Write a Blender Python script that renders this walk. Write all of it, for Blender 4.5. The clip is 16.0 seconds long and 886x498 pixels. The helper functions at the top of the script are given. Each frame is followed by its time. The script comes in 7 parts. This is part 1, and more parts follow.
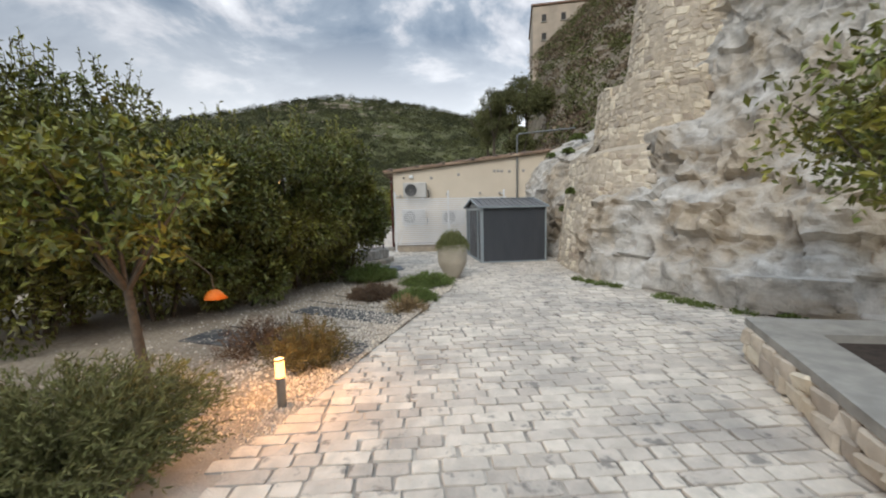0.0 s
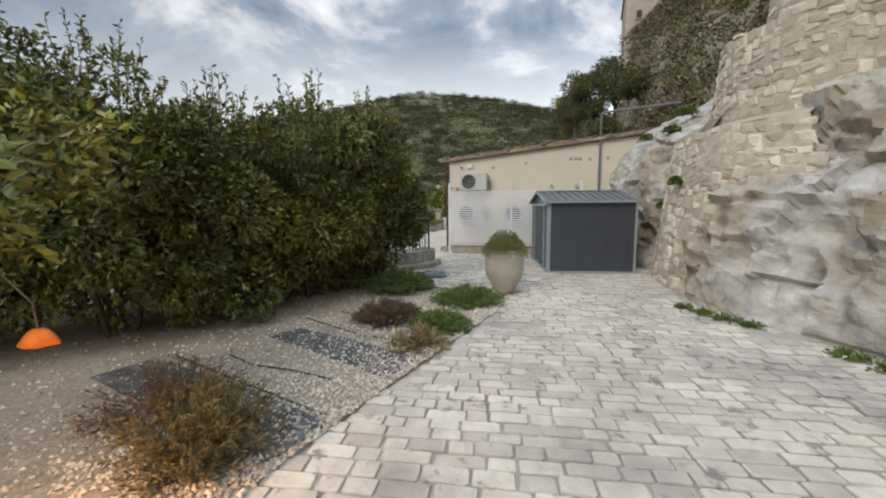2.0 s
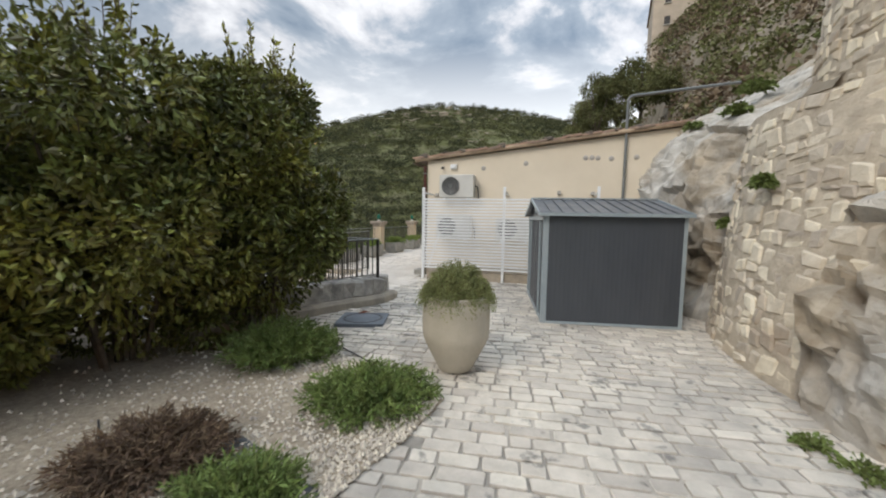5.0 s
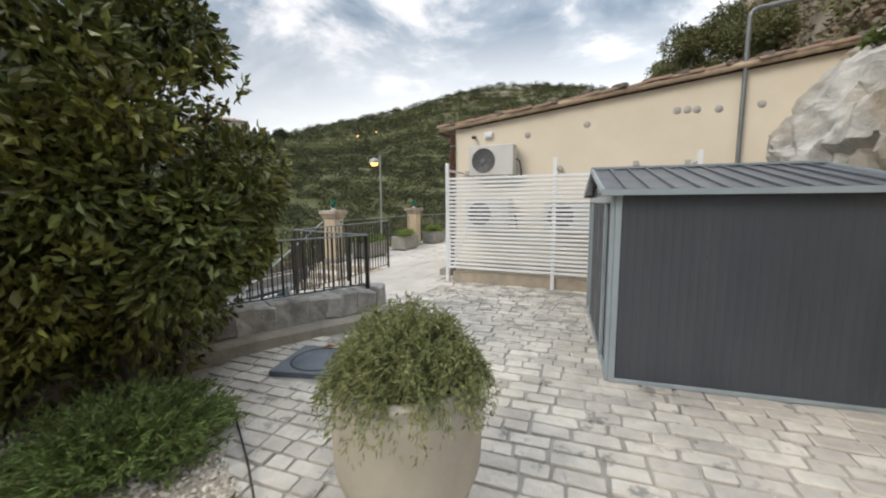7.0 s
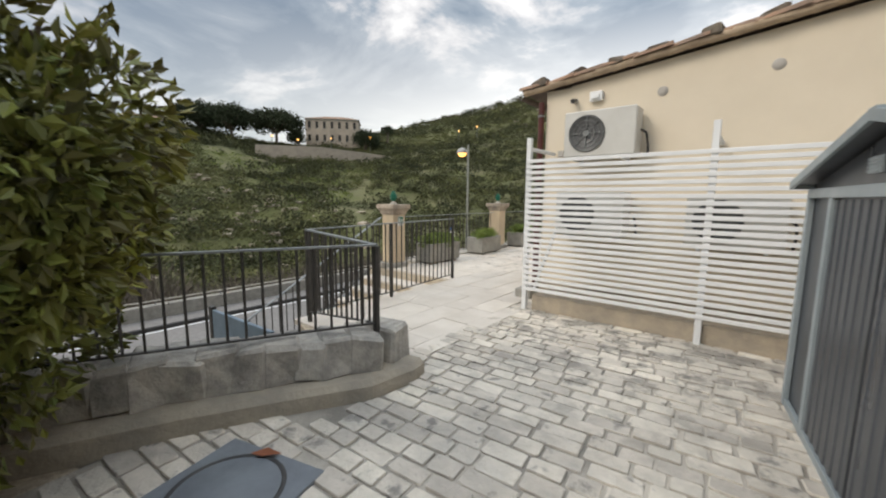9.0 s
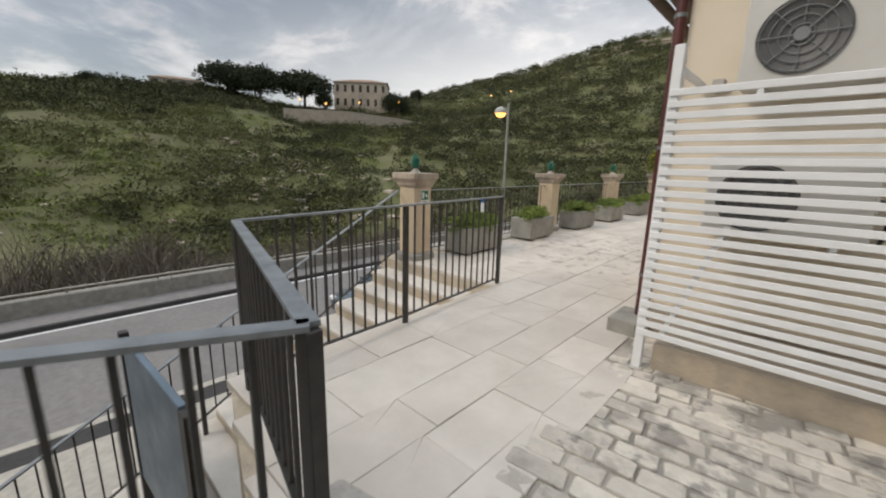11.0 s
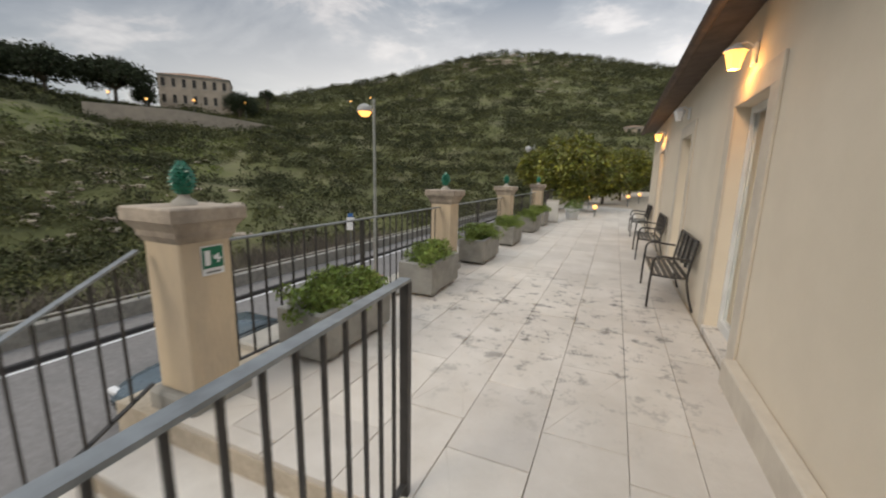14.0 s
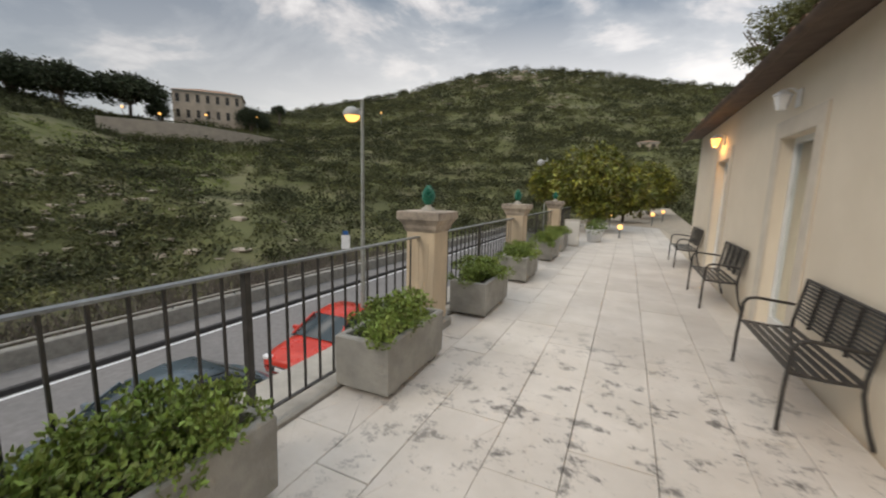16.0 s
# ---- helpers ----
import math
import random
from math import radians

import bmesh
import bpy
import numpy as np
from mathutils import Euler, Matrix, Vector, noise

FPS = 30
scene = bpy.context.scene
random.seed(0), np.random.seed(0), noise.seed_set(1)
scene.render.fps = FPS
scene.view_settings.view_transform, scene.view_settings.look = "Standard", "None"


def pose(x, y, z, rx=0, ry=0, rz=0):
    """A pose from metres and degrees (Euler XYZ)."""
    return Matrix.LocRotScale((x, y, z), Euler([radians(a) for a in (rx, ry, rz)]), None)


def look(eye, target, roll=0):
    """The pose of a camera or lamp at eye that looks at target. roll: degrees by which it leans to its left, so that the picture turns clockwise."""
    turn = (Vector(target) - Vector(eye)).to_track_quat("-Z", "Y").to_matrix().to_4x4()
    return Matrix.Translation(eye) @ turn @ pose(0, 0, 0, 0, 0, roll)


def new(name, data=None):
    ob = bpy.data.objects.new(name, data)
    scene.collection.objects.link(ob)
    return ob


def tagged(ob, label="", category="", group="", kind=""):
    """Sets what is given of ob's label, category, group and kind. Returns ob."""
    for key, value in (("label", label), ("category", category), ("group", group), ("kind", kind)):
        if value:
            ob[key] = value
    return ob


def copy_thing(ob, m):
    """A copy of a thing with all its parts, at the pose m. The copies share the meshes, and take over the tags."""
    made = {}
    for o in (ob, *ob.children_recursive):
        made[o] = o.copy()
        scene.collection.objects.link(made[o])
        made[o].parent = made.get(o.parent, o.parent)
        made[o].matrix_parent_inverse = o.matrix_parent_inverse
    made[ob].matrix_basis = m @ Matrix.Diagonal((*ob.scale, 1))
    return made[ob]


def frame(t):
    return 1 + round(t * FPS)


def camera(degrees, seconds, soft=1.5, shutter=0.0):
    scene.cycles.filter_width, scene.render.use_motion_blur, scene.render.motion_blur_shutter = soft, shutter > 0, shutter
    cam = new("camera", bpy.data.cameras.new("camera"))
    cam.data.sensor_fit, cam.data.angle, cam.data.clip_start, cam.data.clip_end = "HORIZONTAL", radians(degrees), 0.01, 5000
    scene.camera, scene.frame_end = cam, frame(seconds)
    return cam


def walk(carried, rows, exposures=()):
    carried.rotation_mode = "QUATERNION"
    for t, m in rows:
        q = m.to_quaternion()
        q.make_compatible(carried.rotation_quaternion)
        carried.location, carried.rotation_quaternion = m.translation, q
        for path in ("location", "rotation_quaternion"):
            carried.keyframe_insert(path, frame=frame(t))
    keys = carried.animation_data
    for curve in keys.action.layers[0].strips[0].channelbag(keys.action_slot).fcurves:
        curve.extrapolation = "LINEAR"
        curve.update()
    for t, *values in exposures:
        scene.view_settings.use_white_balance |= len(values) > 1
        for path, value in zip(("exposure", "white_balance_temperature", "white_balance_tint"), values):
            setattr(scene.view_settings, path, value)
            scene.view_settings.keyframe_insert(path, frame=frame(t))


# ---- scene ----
cam = camera(97.8, 16.0, soft=2.0, shutter=0.3)
PATH = [
    (0, (0.45, -0.82, 1.501), (0.503, 1.17, 1.301), -1.3),
    (0.5, (0.594, -0.289, 1.481), (0.567, 1.699, 1.263), -0.3),
    (1, (0.777, 0.214, 1.472), (0.657, 2.199, 1.262), 0.2),
    (1.5, (0.875, 0.75, 1.452), (0.679, 2.729, 1.239), 0.3),
    (2, (0.961, 1.183, 1.461), (0.629, 3.144, 1.245), -0.4),
    (2.5, (1.068, 1.672, 1.43), (0.706, 3.625, 1.198), 0.5),
    (3, (1.186, 2.2, 1.452), (0.868, 4.161, 1.228), -0.2),
    (3.5, (1.309, 2.699, 1.486), (1.003, 4.671, 1.355), 0.3),
    (6, (1.639, 5.43, 1.47), (1.157, 7.357, 1.235), 1.1),
    (6.5, (1.65, 6.022, 1.47), (1.202, 7.951, 1.191), 0.6),
    (7, (1.673, 6.555, 1.484), (0.95, 8.404, 1.246), -0.4),
    (7.5, (1.656, 7.121, 1.471), (0.909, 8.96, 1.23), 1.2),
    (8, (1.595, 7.669, 1.452), (0.685, 9.422, 1.136), 2.4),
    (8.5, (1.373, 8.161, 1.428), (0.389, 9.884, 1.176), 1.4),
    (9, (1.155, 8.652, 1.45), (-0.003, 10.261, 1.188), 0.5),
    (11.3, (-0.542, 10.604, 1.421), (-1.824, 12.072, 0.974), 2.3),
    (11.5, (-0.684, 10.766, 1.463), (-2.009, 12.195, 1.013), 3.1),
    (12, (-1.062, 11.169, 1.457), (-2.512, 12.498, 1.095), 3.8),
    (12.5, (-1.407, 11.543, 1.458), (-2.959, 12.738, 1.056), 1.7),
    (13, (-1.68, 11.95, 1.484), (-3.058, 13.347, 1.098), 1.6),
    (13.5, (-1.908, 12.404, 1.508), (-2.902, 14.098, 1.126), 1.1),
    (14, (-2.04, 12.908, 1.524), (-2.722, 14.751, 1.154), 1.2),
    (14.5, (-2.181, 13.435, 1.514), (-2.617, 15.354, 1.157), 1.7),
    (15, (-2.221, 13.983, 1.497), (-2.586, 15.918, 1.145), 1.8),
    (15.5, (-2.314, 14.452, 1.539), (-2.79, 16.368, 1.222), 2.0),
    (16, (-2.48, 14.972, 1.53), (-3.215, 16.808, 1.232), 1.5),
]
walk(cam, [(t, look(eye, target, roll)) for t, eye, target, roll in PATH], [(0, -0.05, 6350, 10), (3.5, 0.02, 6500, 10), (7.0, 0.3, 6600, 10), (9.0, 0.26, 6850, 10), (11.5, -0.03, 6900, 12), (14.0, -0.15, 6950, 12), (15.0, -0.24, 6900, 12), (16, -0.13, 6950, 12)])

SKY_BASE, SKY_ZENITH, SUN_STRENGTH = 0.56, 5.0, 1.4
# ---- world and sun ----
world = bpy.data.worlds.new("dusk_sky")
scene.world = world
world.use_nodes = True
wn, wl = world.node_tree.nodes, world.node_tree.links
wn.clear()


def wnode(kind, **values):
    n = wn.new(kind)
    for k, v in values.items():
        n.inputs[k].default_value = v
    return n


w_out = wn.new("ShaderNodeOutputWorld")
w_bg = wnode("ShaderNodeBackground", Strength=1.0)
w_sky = wn.new("ShaderNodeTexSky")
w_sky.sky_type, w_sky.sun_disc = "NISHITA", False
w_sky.sun_elevation, w_sky.sun_rotation = radians(38), radians(-149)
w_tc = wn.new("ShaderNodeTexCoord")
w_sep = wn.new("ShaderNodeSeparateXYZ")
wl.new(w_tc.outputs["Generated"], w_sep.inputs[0])


def wmath(op, a, b=0.0):
    n = wn.new("ShaderNodeMath")
    n.operation = op
    for i, v in enumerate((a, b)):
        if isinstance(v, (int, float)):
            n.inputs[i].default_value = v
        else:
            wl.new(v, n.inputs[i])
    return n.outputs[0]


# a flat cloud deck: directions projected on a plane overhead
w_z = wmath("MAXIMUM", w_sep.outputs[2], 0.0)
w_den = wmath("ADD", w_z, 0.22)
w_px, w_py = wmath("DIVIDE", w_sep.outputs[0], w_den), wmath("DIVIDE", w_sep.outputs[1], w_den)
w_comb = wn.new("ShaderNodeCombineXYZ")
wl.new(w_px, w_comb.inputs[0])
wl.new(w_py, w_comb.inputs[1])
w_comb.inputs[2].default_value = 3.7
w_n = wnode("ShaderNodeTexNoise", Scale=1.55, Detail=8.0, Roughness=0.56, Distortion=0.3)
wl.new(w_comb.outputs[0], w_n.inputs["Vector"])
w_ramp = wn.new("ShaderNodeValToRGB")
wl.new(w_n.outputs[0], w_ramp.inputs[0])
cr = w_ramp.color_ramp
cr.elements[0].position, cr.elements[0].color = 0.38, (1.5, 1.47, 1.42, 1)
cr.elements[1].position, cr.elements[1].color = 0.57, (0.27, 0.32, 0.365, 1)
e = cr.elements.new(0.45)
e.color = (0.95, 0.93, 0.91, 1)
e = cr.elements.new(0.495)
e.color = (0.48, 0.53, 0.565, 1)
# a warm pale rim towards the horizon
w_low = wn.new("ShaderNodeMapRange")
wl.new(w_sep.outputs[2], w_low.inputs[0])
w_low.inputs[1].default_value, w_low.inputs[2].default_value = 0.20, 0.40
w_low.inputs[3].default_value, w_low.inputs[4].default_value = 0.85, 0.0
# the afterglow lies ahead, along +y
w_glow = wn.new("ShaderNodeMapRange")
wl.new(w_sep.outputs[1], w_glow.inputs[0])
w_glow.inputs[1].default_value, w_glow.inputs[2].default_value, w_glow.inputs[3].default_value = 0.25, 0.95, 0.25
w_mix = wn.new("ShaderNodeMixRGB")
wl.new(wmath("MULTIPLY", w_low.outputs[0], w_glow.outputs[0]), w_mix.inputs[0])
wl.new(w_ramp.outputs[0], w_mix.inputs[1])
w_mix.inputs[2].default_value = (1.75, 1.68, 1.57, 1)
# the sky darkens away from it, to the west
w_west = wn.new("ShaderNodeMapRange")
wl.new(w_sep.outputs[0], w_west.inputs[0])
w_west.inputs[1].default_value, w_west.inputs[2].default_value, w_west.inputs[3].default_value = -0.9, -0.35, 0.92
# overcast sky: zenith brighter than the horizon
w_gain = wmath("ADD", wmath("MULTIPLY", wmath("POWER", w_z, 4.0), SKY_ZENITH), SKY_BASE)
w_mul = wn.new("ShaderNodeVectorMath")
w_mul.operation = "SCALE"
wl.new(w_mix.outputs[0], w_mul.inputs[0])
wl.new(wmath("MULTIPLY", wmath("MULTIPLY", w_gain, wmath("ADD", wmath("MULTIPLY", w_glow.outputs[0], 0.42), 0.58)), w_west.outputs[0]), w_mul.inputs[3])
w_nis = wn.new("ShaderNodeVectorMath")
w_nis.operation = "SCALE"
wl.new(w_sky.outputs[0], w_nis.inputs[0])
w_nis.inputs[3].default_value = 0.05
w_add = wn.new("ShaderNodeVectorMath")
wl.new(w_mul.outputs[0], w_add.inputs[0])
wl.new(w_nis.outputs[0], w_add.inputs[1])
wl.new(w_add.outputs[0], w_bg.inputs[0])
wl.new(w_bg.outputs[0], w_out.inputs[0])

sun_data = bpy.data.lights.new("sun", "SUN")
sun_data.energy, sun_data.angle, sun_data.color = SUN_STRENGTH, radians(25), (1.0, 0.93, 0.82)
sun = new("sun", sun_data)
sun.matrix_world = look((-6, -4, 9), (0, 6, 0))

# ---- tools ----
class Geo:
    """Collects vertices and faces of one mesh."""

    def __init__(self):
        self.v, self.f, self.s = [], [], []
        self.m = Matrix.Identity(4)

    def add(self, verts, faces, smooth=False):
        k = len(self.v)
        self.v += [tuple(self.m @ Vector(p)) for p in verts]
        self.f += [tuple(i + k for i in q) for q in faces]
        self.s += [smooth] * len(faces)
        return self

    def box(self, x0, y0, z0, x1, y1, z1, b=0.0):
        """A box with chamfered edges of width b."""
        lo, hi = (x0, y0, z0), (x1, y1, z1)
        if b <= 0:
            p = [(a, c, d) for d in (z0, z1) for c in (y0, y1) for a in (x0, x1)]
            return self.add(p, [(0, 2, 3, 1), (4, 5, 7, 6), (0, 1, 5, 4), (2, 6, 7, 3), (0, 4, 6, 2), (1, 3, 7, 5)])
        p, idx = [], {}
        for c in range(8):
            sg = [(c >> i) & 1 for i in range(3)]
            for ax in range(3):
                q = []
                for i in range(3):
                    e0 = hi[i] if sg[i] else lo[i]
                    q.append(e0 if i == ax else e0 + (-b if sg[i] else b))
                idx[c, ax] = len(p)
                p.append(tuple(q))
        f = []
        for ax in range(3):
            u, w = (ax + 1) % 3, (ax + 2) % 3
            for s in (0, 1):
                cs = [(s << ax) | (a << u) | (d << w) for a, d in ((0, 0), (1, 0), (1, 1), (0, 1))]
                q = [idx[c, ax] for c in cs]
                f.append(tuple(q if s else q[::-1]))
            for a in (0, 1):
                for d in (0, 1):
                    c0 = (a << u) | (d << w)
                    c1 = c0 | (1 << ax)
                    q = [idx[c0, u], idx[c1, u], idx[c1, w], idx[c0, w]]
                    f.append(tuple(q if a == d else q[::-1]))
        for c in range(8):
            q = [idx[c, 0], idx[c, 1], idx[c, 2]]
            odd = bin(c).count("1") % 2
            f.append(tuple(q if odd else q[::-1]))
        return self.add(p, f)

    def tube(self, p0, p1, r0, r1=None, n=10, caps=True):
        r1 = r0 if r1 is None else r1
        a, b = Vector(p0), Vector(p1)
        d = (b - a).normalized()
        s = d.orthogonal().normalized()
        t = d.cross(s)
        ring = [(math.cos(2 * math.pi * i / n), math.sin(2 * math.pi * i / n)) for i in range(n)]
        p = [a + (s * c + t * q) * r0 for c, q in ring] + [b + (s * c + t * q) * r1 for c, q in ring]
        self.add(p, [(i, (i + 1) % n, n + (i + 1) % n, n + i) for i in range(n)], True)
        if caps:
            self.add(p[:n], [tuple(range(n))[::-1]])
            self.add(p[n:], [tuple(range(n))])
        return self

    def bar(self, p0, p1, w, h):
        """A flat bar of section w (sideways) by h (upright) between two points."""
        a, b = Vector(p0), Vector(p1)
        d = (b - a).normalized()
        up = Vector((0, 0, 1)) if abs(d.z) < 0.95 else Vector((0, 1, 0))
        s = d.cross(up).normalized() * (w / 2)
        t = s.cross(d).normalized() * (h / 2)
        p = [q + i * s + j * t for q in (a, b) for i, j in ((-1, -1), (1, -1), (1, 1), (-1, 1))]
        return self.add(p, [(3, 2, 1, 0), (4, 5, 6, 7), (0, 1, 5, 4), (1, 2, 6, 5), (2, 3, 7, 6), (3, 0, 4, 7)])

    def path(self, pts, r, n=8):
        for a, b in zip(pts, pts[1:]):
            self.tube(a, b, r, r, n)
        return self

    def lathe(self, prof, n=24, x=0, y=0, smooth=True):
        """Turns a profile of (radius, z) about an upright axis."""
        p = [(x + r * math.cos(2 * math.pi * i / n), y + r * math.sin(2 * math.pi * i / n), z) for r, z in prof for i in range(n)]
        f = [(k * n + i, k * n + (i + 1) % n, (k + 1) * n + (i + 1) % n, (k + 1) * n + i) for k in range(len(prof) - 1) for i in range(n)]
        return self.add(p, f, smooth)

    def mesh(self, name):
        me = bpy.data.meshes.new(name)
        me.from_pydata(self.v, [], self.f)
        me.polygons.foreach_set("use_smooth", self.s)
        me.update()
        return me


def np_mesh(name, v, f, smooth=False):
    """A mesh from arrays of vertices and of faces with equal corner counts."""
    v, f = np.asarray(v, np.float32), np.asarray(f, np.int32)
    me = bpy.data.meshes.new(name)
    me.vertices.add(len(v))
    me.vertices.foreach_set("co", v.ravel())
    me.loops.add(f.size)
    me.loops.foreach_set("vertex_index", f.ravel())
    me.polygons.add(len(f))
    me.polygons.foreach_set("loop_start", np.arange(0, f.size, f.shape[1], dtype=np.int32))
    me.polygons.foreach_set("use_smooth", np.full(len(f), smooth))
    me.update(calc_edges=True)
    return me


def thing(name, label, category, at=None, group="", kind=""):
    """An Empty at the base of a thing that has parts."""
    ob = new(name)
    ob.empty_display_size = 0.1
    ob.matrix_basis = at if at is not None else Matrix.Identity(4)
    return tagged(ob, label, category, group, kind)


def part(name, geo, material, parent=None, label=""):
    """Links a Geo or a mesh as one object, under a thing or a part."""
    me = geo.mesh(name) if isinstance(geo, Geo) else geo
    if not me.materials:
        me.materials.append(material)
    ob = new(name, me)
    if parent is not None:
        ob.parent = parent
    return tagged(ob, label)


def solid(name, geo, material, label, category, group="", kind=""):
    return tagged(part(name, geo, material), label, category, group, kind)


def leaves(rng, pts, out, size, width=0.45, droop=0.25, spread=0.9):
    """Folded leaf blades, one at each point, turned roughly along out. Returns vertices and faces."""
    n = len(pts)
    d = out + rng.normal(0, spread, (n, 3))
    d[:, 2] -= droop
    d /= np.linalg.norm(d, axis=1)[:, None] + 1e-9
    s = np.cross(d, rng.normal(0, 1, (n, 3)))
    s /= np.linalg.norm(s, axis=1)[:, None] + 1e-9
    up = np.cross(s, d)
    ln = size * rng.uniform(0.65, 1.3, (n, 1))
    mid = pts + d * ln * 0.5
    v = np.stack([pts, mid + s * ln * width / 2 + up * ln * 0.08, pts + d * ln - up * ln * 0.06, mid - s * ln * width / 2 + up * ln * 0.08], 1).reshape(-1, 3)
    k = np.arange(n)[:, None] * 4
    f = np.concatenate([k + [0, 1, 2], k + [0, 2, 3]], 1).reshape(-1, 3)
    return v, f


def blob_points(rng, n, centre, radii, shell=0.55, lumps=9, rough=0.35):
    """Points through a lumpy ellipsoid, more of them near its skin, with their outward directions."""
    d = rng.normal(0, 1, (n, 3))
    d /= np.linalg.norm(d, axis=1)[:, None]
    ld = rng.normal(0, 1, (lumps, 3))
    ld /= np.linalg.norm(ld, axis=1)[:, None]
    amp = rng.uniform(-rough, rough, lumps)
    bump = 1 + (np.exp(4.5 * (d @ ld.T - 1)) * amp).sum(1)
    r = (shell + (1 - shell) * rng.uniform(0, 1, n) ** 0.6) * bump
    p = d * r[:, None] * np.asarray(radii) + np.asarray(centre)
    return p, d


def inside(poly, x, y):
    c = False
    for (x0, y0), (x1, y1) in zip(poly, poly[1:] + poly[:1]):
        if (y0 > y) != (y1 > y) and x < (x1 - x0) * (y - y0) / (y1 - y0) + x0:
            c = not c
    return c


# ---- materials ----
def material(name, base, second=None, scale=3.0, rough=0.8, metal=0.0, bump=0.0, bump_scale=60.0, stain=None, stain_scale=0.8, stain_amount=0.5,
             vary=0.0, island=0.0, spec=0.4, glow=None, stretch=None, spots=None, spot_rough=0.6, dirt=None):
    """A procedural surface: base and second colours mixed by fine noise, stains at a larger scale, relief, and variation from piece to piece."""
    m = bpy.data.materials.new(name)
    m.use_nodes = True
    nt = m.node_tree
    n, l = nt.nodes, nt.links
    b = n["Principled BSDF"]
    b.inputs["Roughness"].default_value, b.inputs["Metallic"].default_value = rough, metal
    b.inputs["Specular IOR Level"].default_value = spec
    geo = n.new("ShaderNodeNewGeometry")
    pos = geo.outputs["Position"]
    if stretch:
        mp = n.new("ShaderNodeVectorMath")
        mp.operation = "MULTIPLY"
        l.new(pos, mp.inputs[0])
        mp.inputs[1].default_value = stretch
        pos = mp.outputs[0]

    def tex(sc, detail=5.0, fine_part=0.6):
        t = n.new("ShaderNodeTexNoise")
        t.inputs["Scale"].default_value, t.inputs["Detail"].default_value, t.inputs["Roughness"].default_value = sc, detail, fine_part
        l.new(pos, t.inputs["Vector"])
        return t.outputs[0]

    def ramp(src, lo, hi, top=1.0):
        r = n.new("ShaderNodeMapRange")
        l.new(src, r.inputs[0])
        r.inputs[1].default_value, r.inputs[2].default_value, r.inputs[4].default_value = lo, hi, top
        return r.outputs[0]

    def mix(fac, a, c, kind="MIX"):
        x = n.new("ShaderNodeMixRGB")
        x.blend_type = kind
        for i, q in enumerate((fac, a, c)):
            if isinstance(q, (int, float)):
                x.inputs[i].default_value = q
            elif isinstance(q, tuple):
                x.inputs[i].default_value = (*q[:3], 1)
            else:
                l.new(q, x.inputs[i])
        return x.outputs[0]

    col = None
    second = second or tuple(c * 0.82 for c in base)
    fine = tex(scale)
    col = mix(ramp(fine, 0.35, 0.65), tuple(base), tuple(second))
    if stain:
        col = mix(ramp(tex(stain_scale, 6.0), 0.47, 0.68, stain_amount), col, tuple(stain))
    for spots in [q for q in (spots, dirt) if q]:
        fac = ramp(tex(spots[3], 9.0, spot_rough), spots[4], spots[4] + 0.07, spots[5])
        if len(spots) > 6:
            dist = n.new("ShaderNodeVectorMath")
            dist.operation = "DISTANCE"
            l.new(geo.outputs["Position"], dist.inputs[0])
            dist.inputs[1].default_value = spots[6]
            near = n.new("ShaderNodeMapRange")
            l.new(dist.outputs["Value"], near.inputs[0])
            near.inputs[1].default_value, near.inputs[2].default_value, near.inputs[3].default_value, near.inputs[4].default_value = spots[7] * 0.35, spots[7], 1.0, 0.04
            both = n.new("ShaderNodeMath")
            both.operation = "MULTIPLY"
            l.new(fac, both.inputs[0])
            l.new(near.outputs[0], both.inputs[1])
            fac = both.outputs[0]
        col = mix(fac, col, tuple(spots[:3]))
    for amount, src in ((vary, "obj"), (island, "isl")):
        if amount:
            if src == "obj":
                rnd = n.new("ShaderNodeObjectInfo").outputs["Random"]
            else:
                rnd = geo.outputs["Random Per Island"]
            hs = n.new("ShaderNodeHueSaturation")
            l.new(col, hs.inputs["Color"])
            l.new(ramp_span(n, l, rnd, 1 - amount, 1 + amount), hs.inputs["Value"])
            hm = n.new("ShaderNodeMath")
            hm.operation = "MULTIPLY_ADD"
            l.new(rnd, hm.inputs[0])
            hm.inputs[1].default_value, hm.inputs[2].default_value = 0.07 * amount, 0.5 - 0.035 * amount
            l.new(hm.outputs[0], hs.inputs["Hue"])
            col = hs.outputs[0]
    l.new(col, b.inputs["Base Color"])
    l.new(ramp_span(n, l, fine, max(rough - 0.12, 0.05), min(rough + 0.1, 1)), b.inputs["Roughness"])
    if bump:
        bp = n.new("ShaderNodeBump")
        bp.inputs["Strength"].default_value, bp.inputs["Distance"].default_value = min(bump, 1.0), 0.02
        l.new(tex(bump_scale, 6.0), bp.inputs["Height"])
        l.new(bp.outputs[0], b.inputs["Normal"])
    if glow:
        b.inputs["Emission Color"].default_value, b.inputs["Emission Strength"].default_value = (*glow[:3], 1), glow[3]
    return m


def ramp_span(n, l, src, lo, hi):
    r = n.new("ShaderNodeMapRange")
    l.new(src, r.inputs[0])
    r.inputs[3].default_value, r.inputs[4].default_value = lo, hi
    return r.outputs[0]


def clear_glass(name, tint=(0.9, 0.95, 0.95)):
    m = bpy.data.materials.new(name)
    m.use_nodes = True
    b = m.node_tree.nodes["Principled BSDF"]
    b.inputs["Base Color"].default_value = (*tint, 1)
    b.inputs["Transmission Weight"].default_value, b.inputs["Roughness"].default_value, b.inputs["IOR"].default_value = 1.0, 0.02, 1.45
    return m


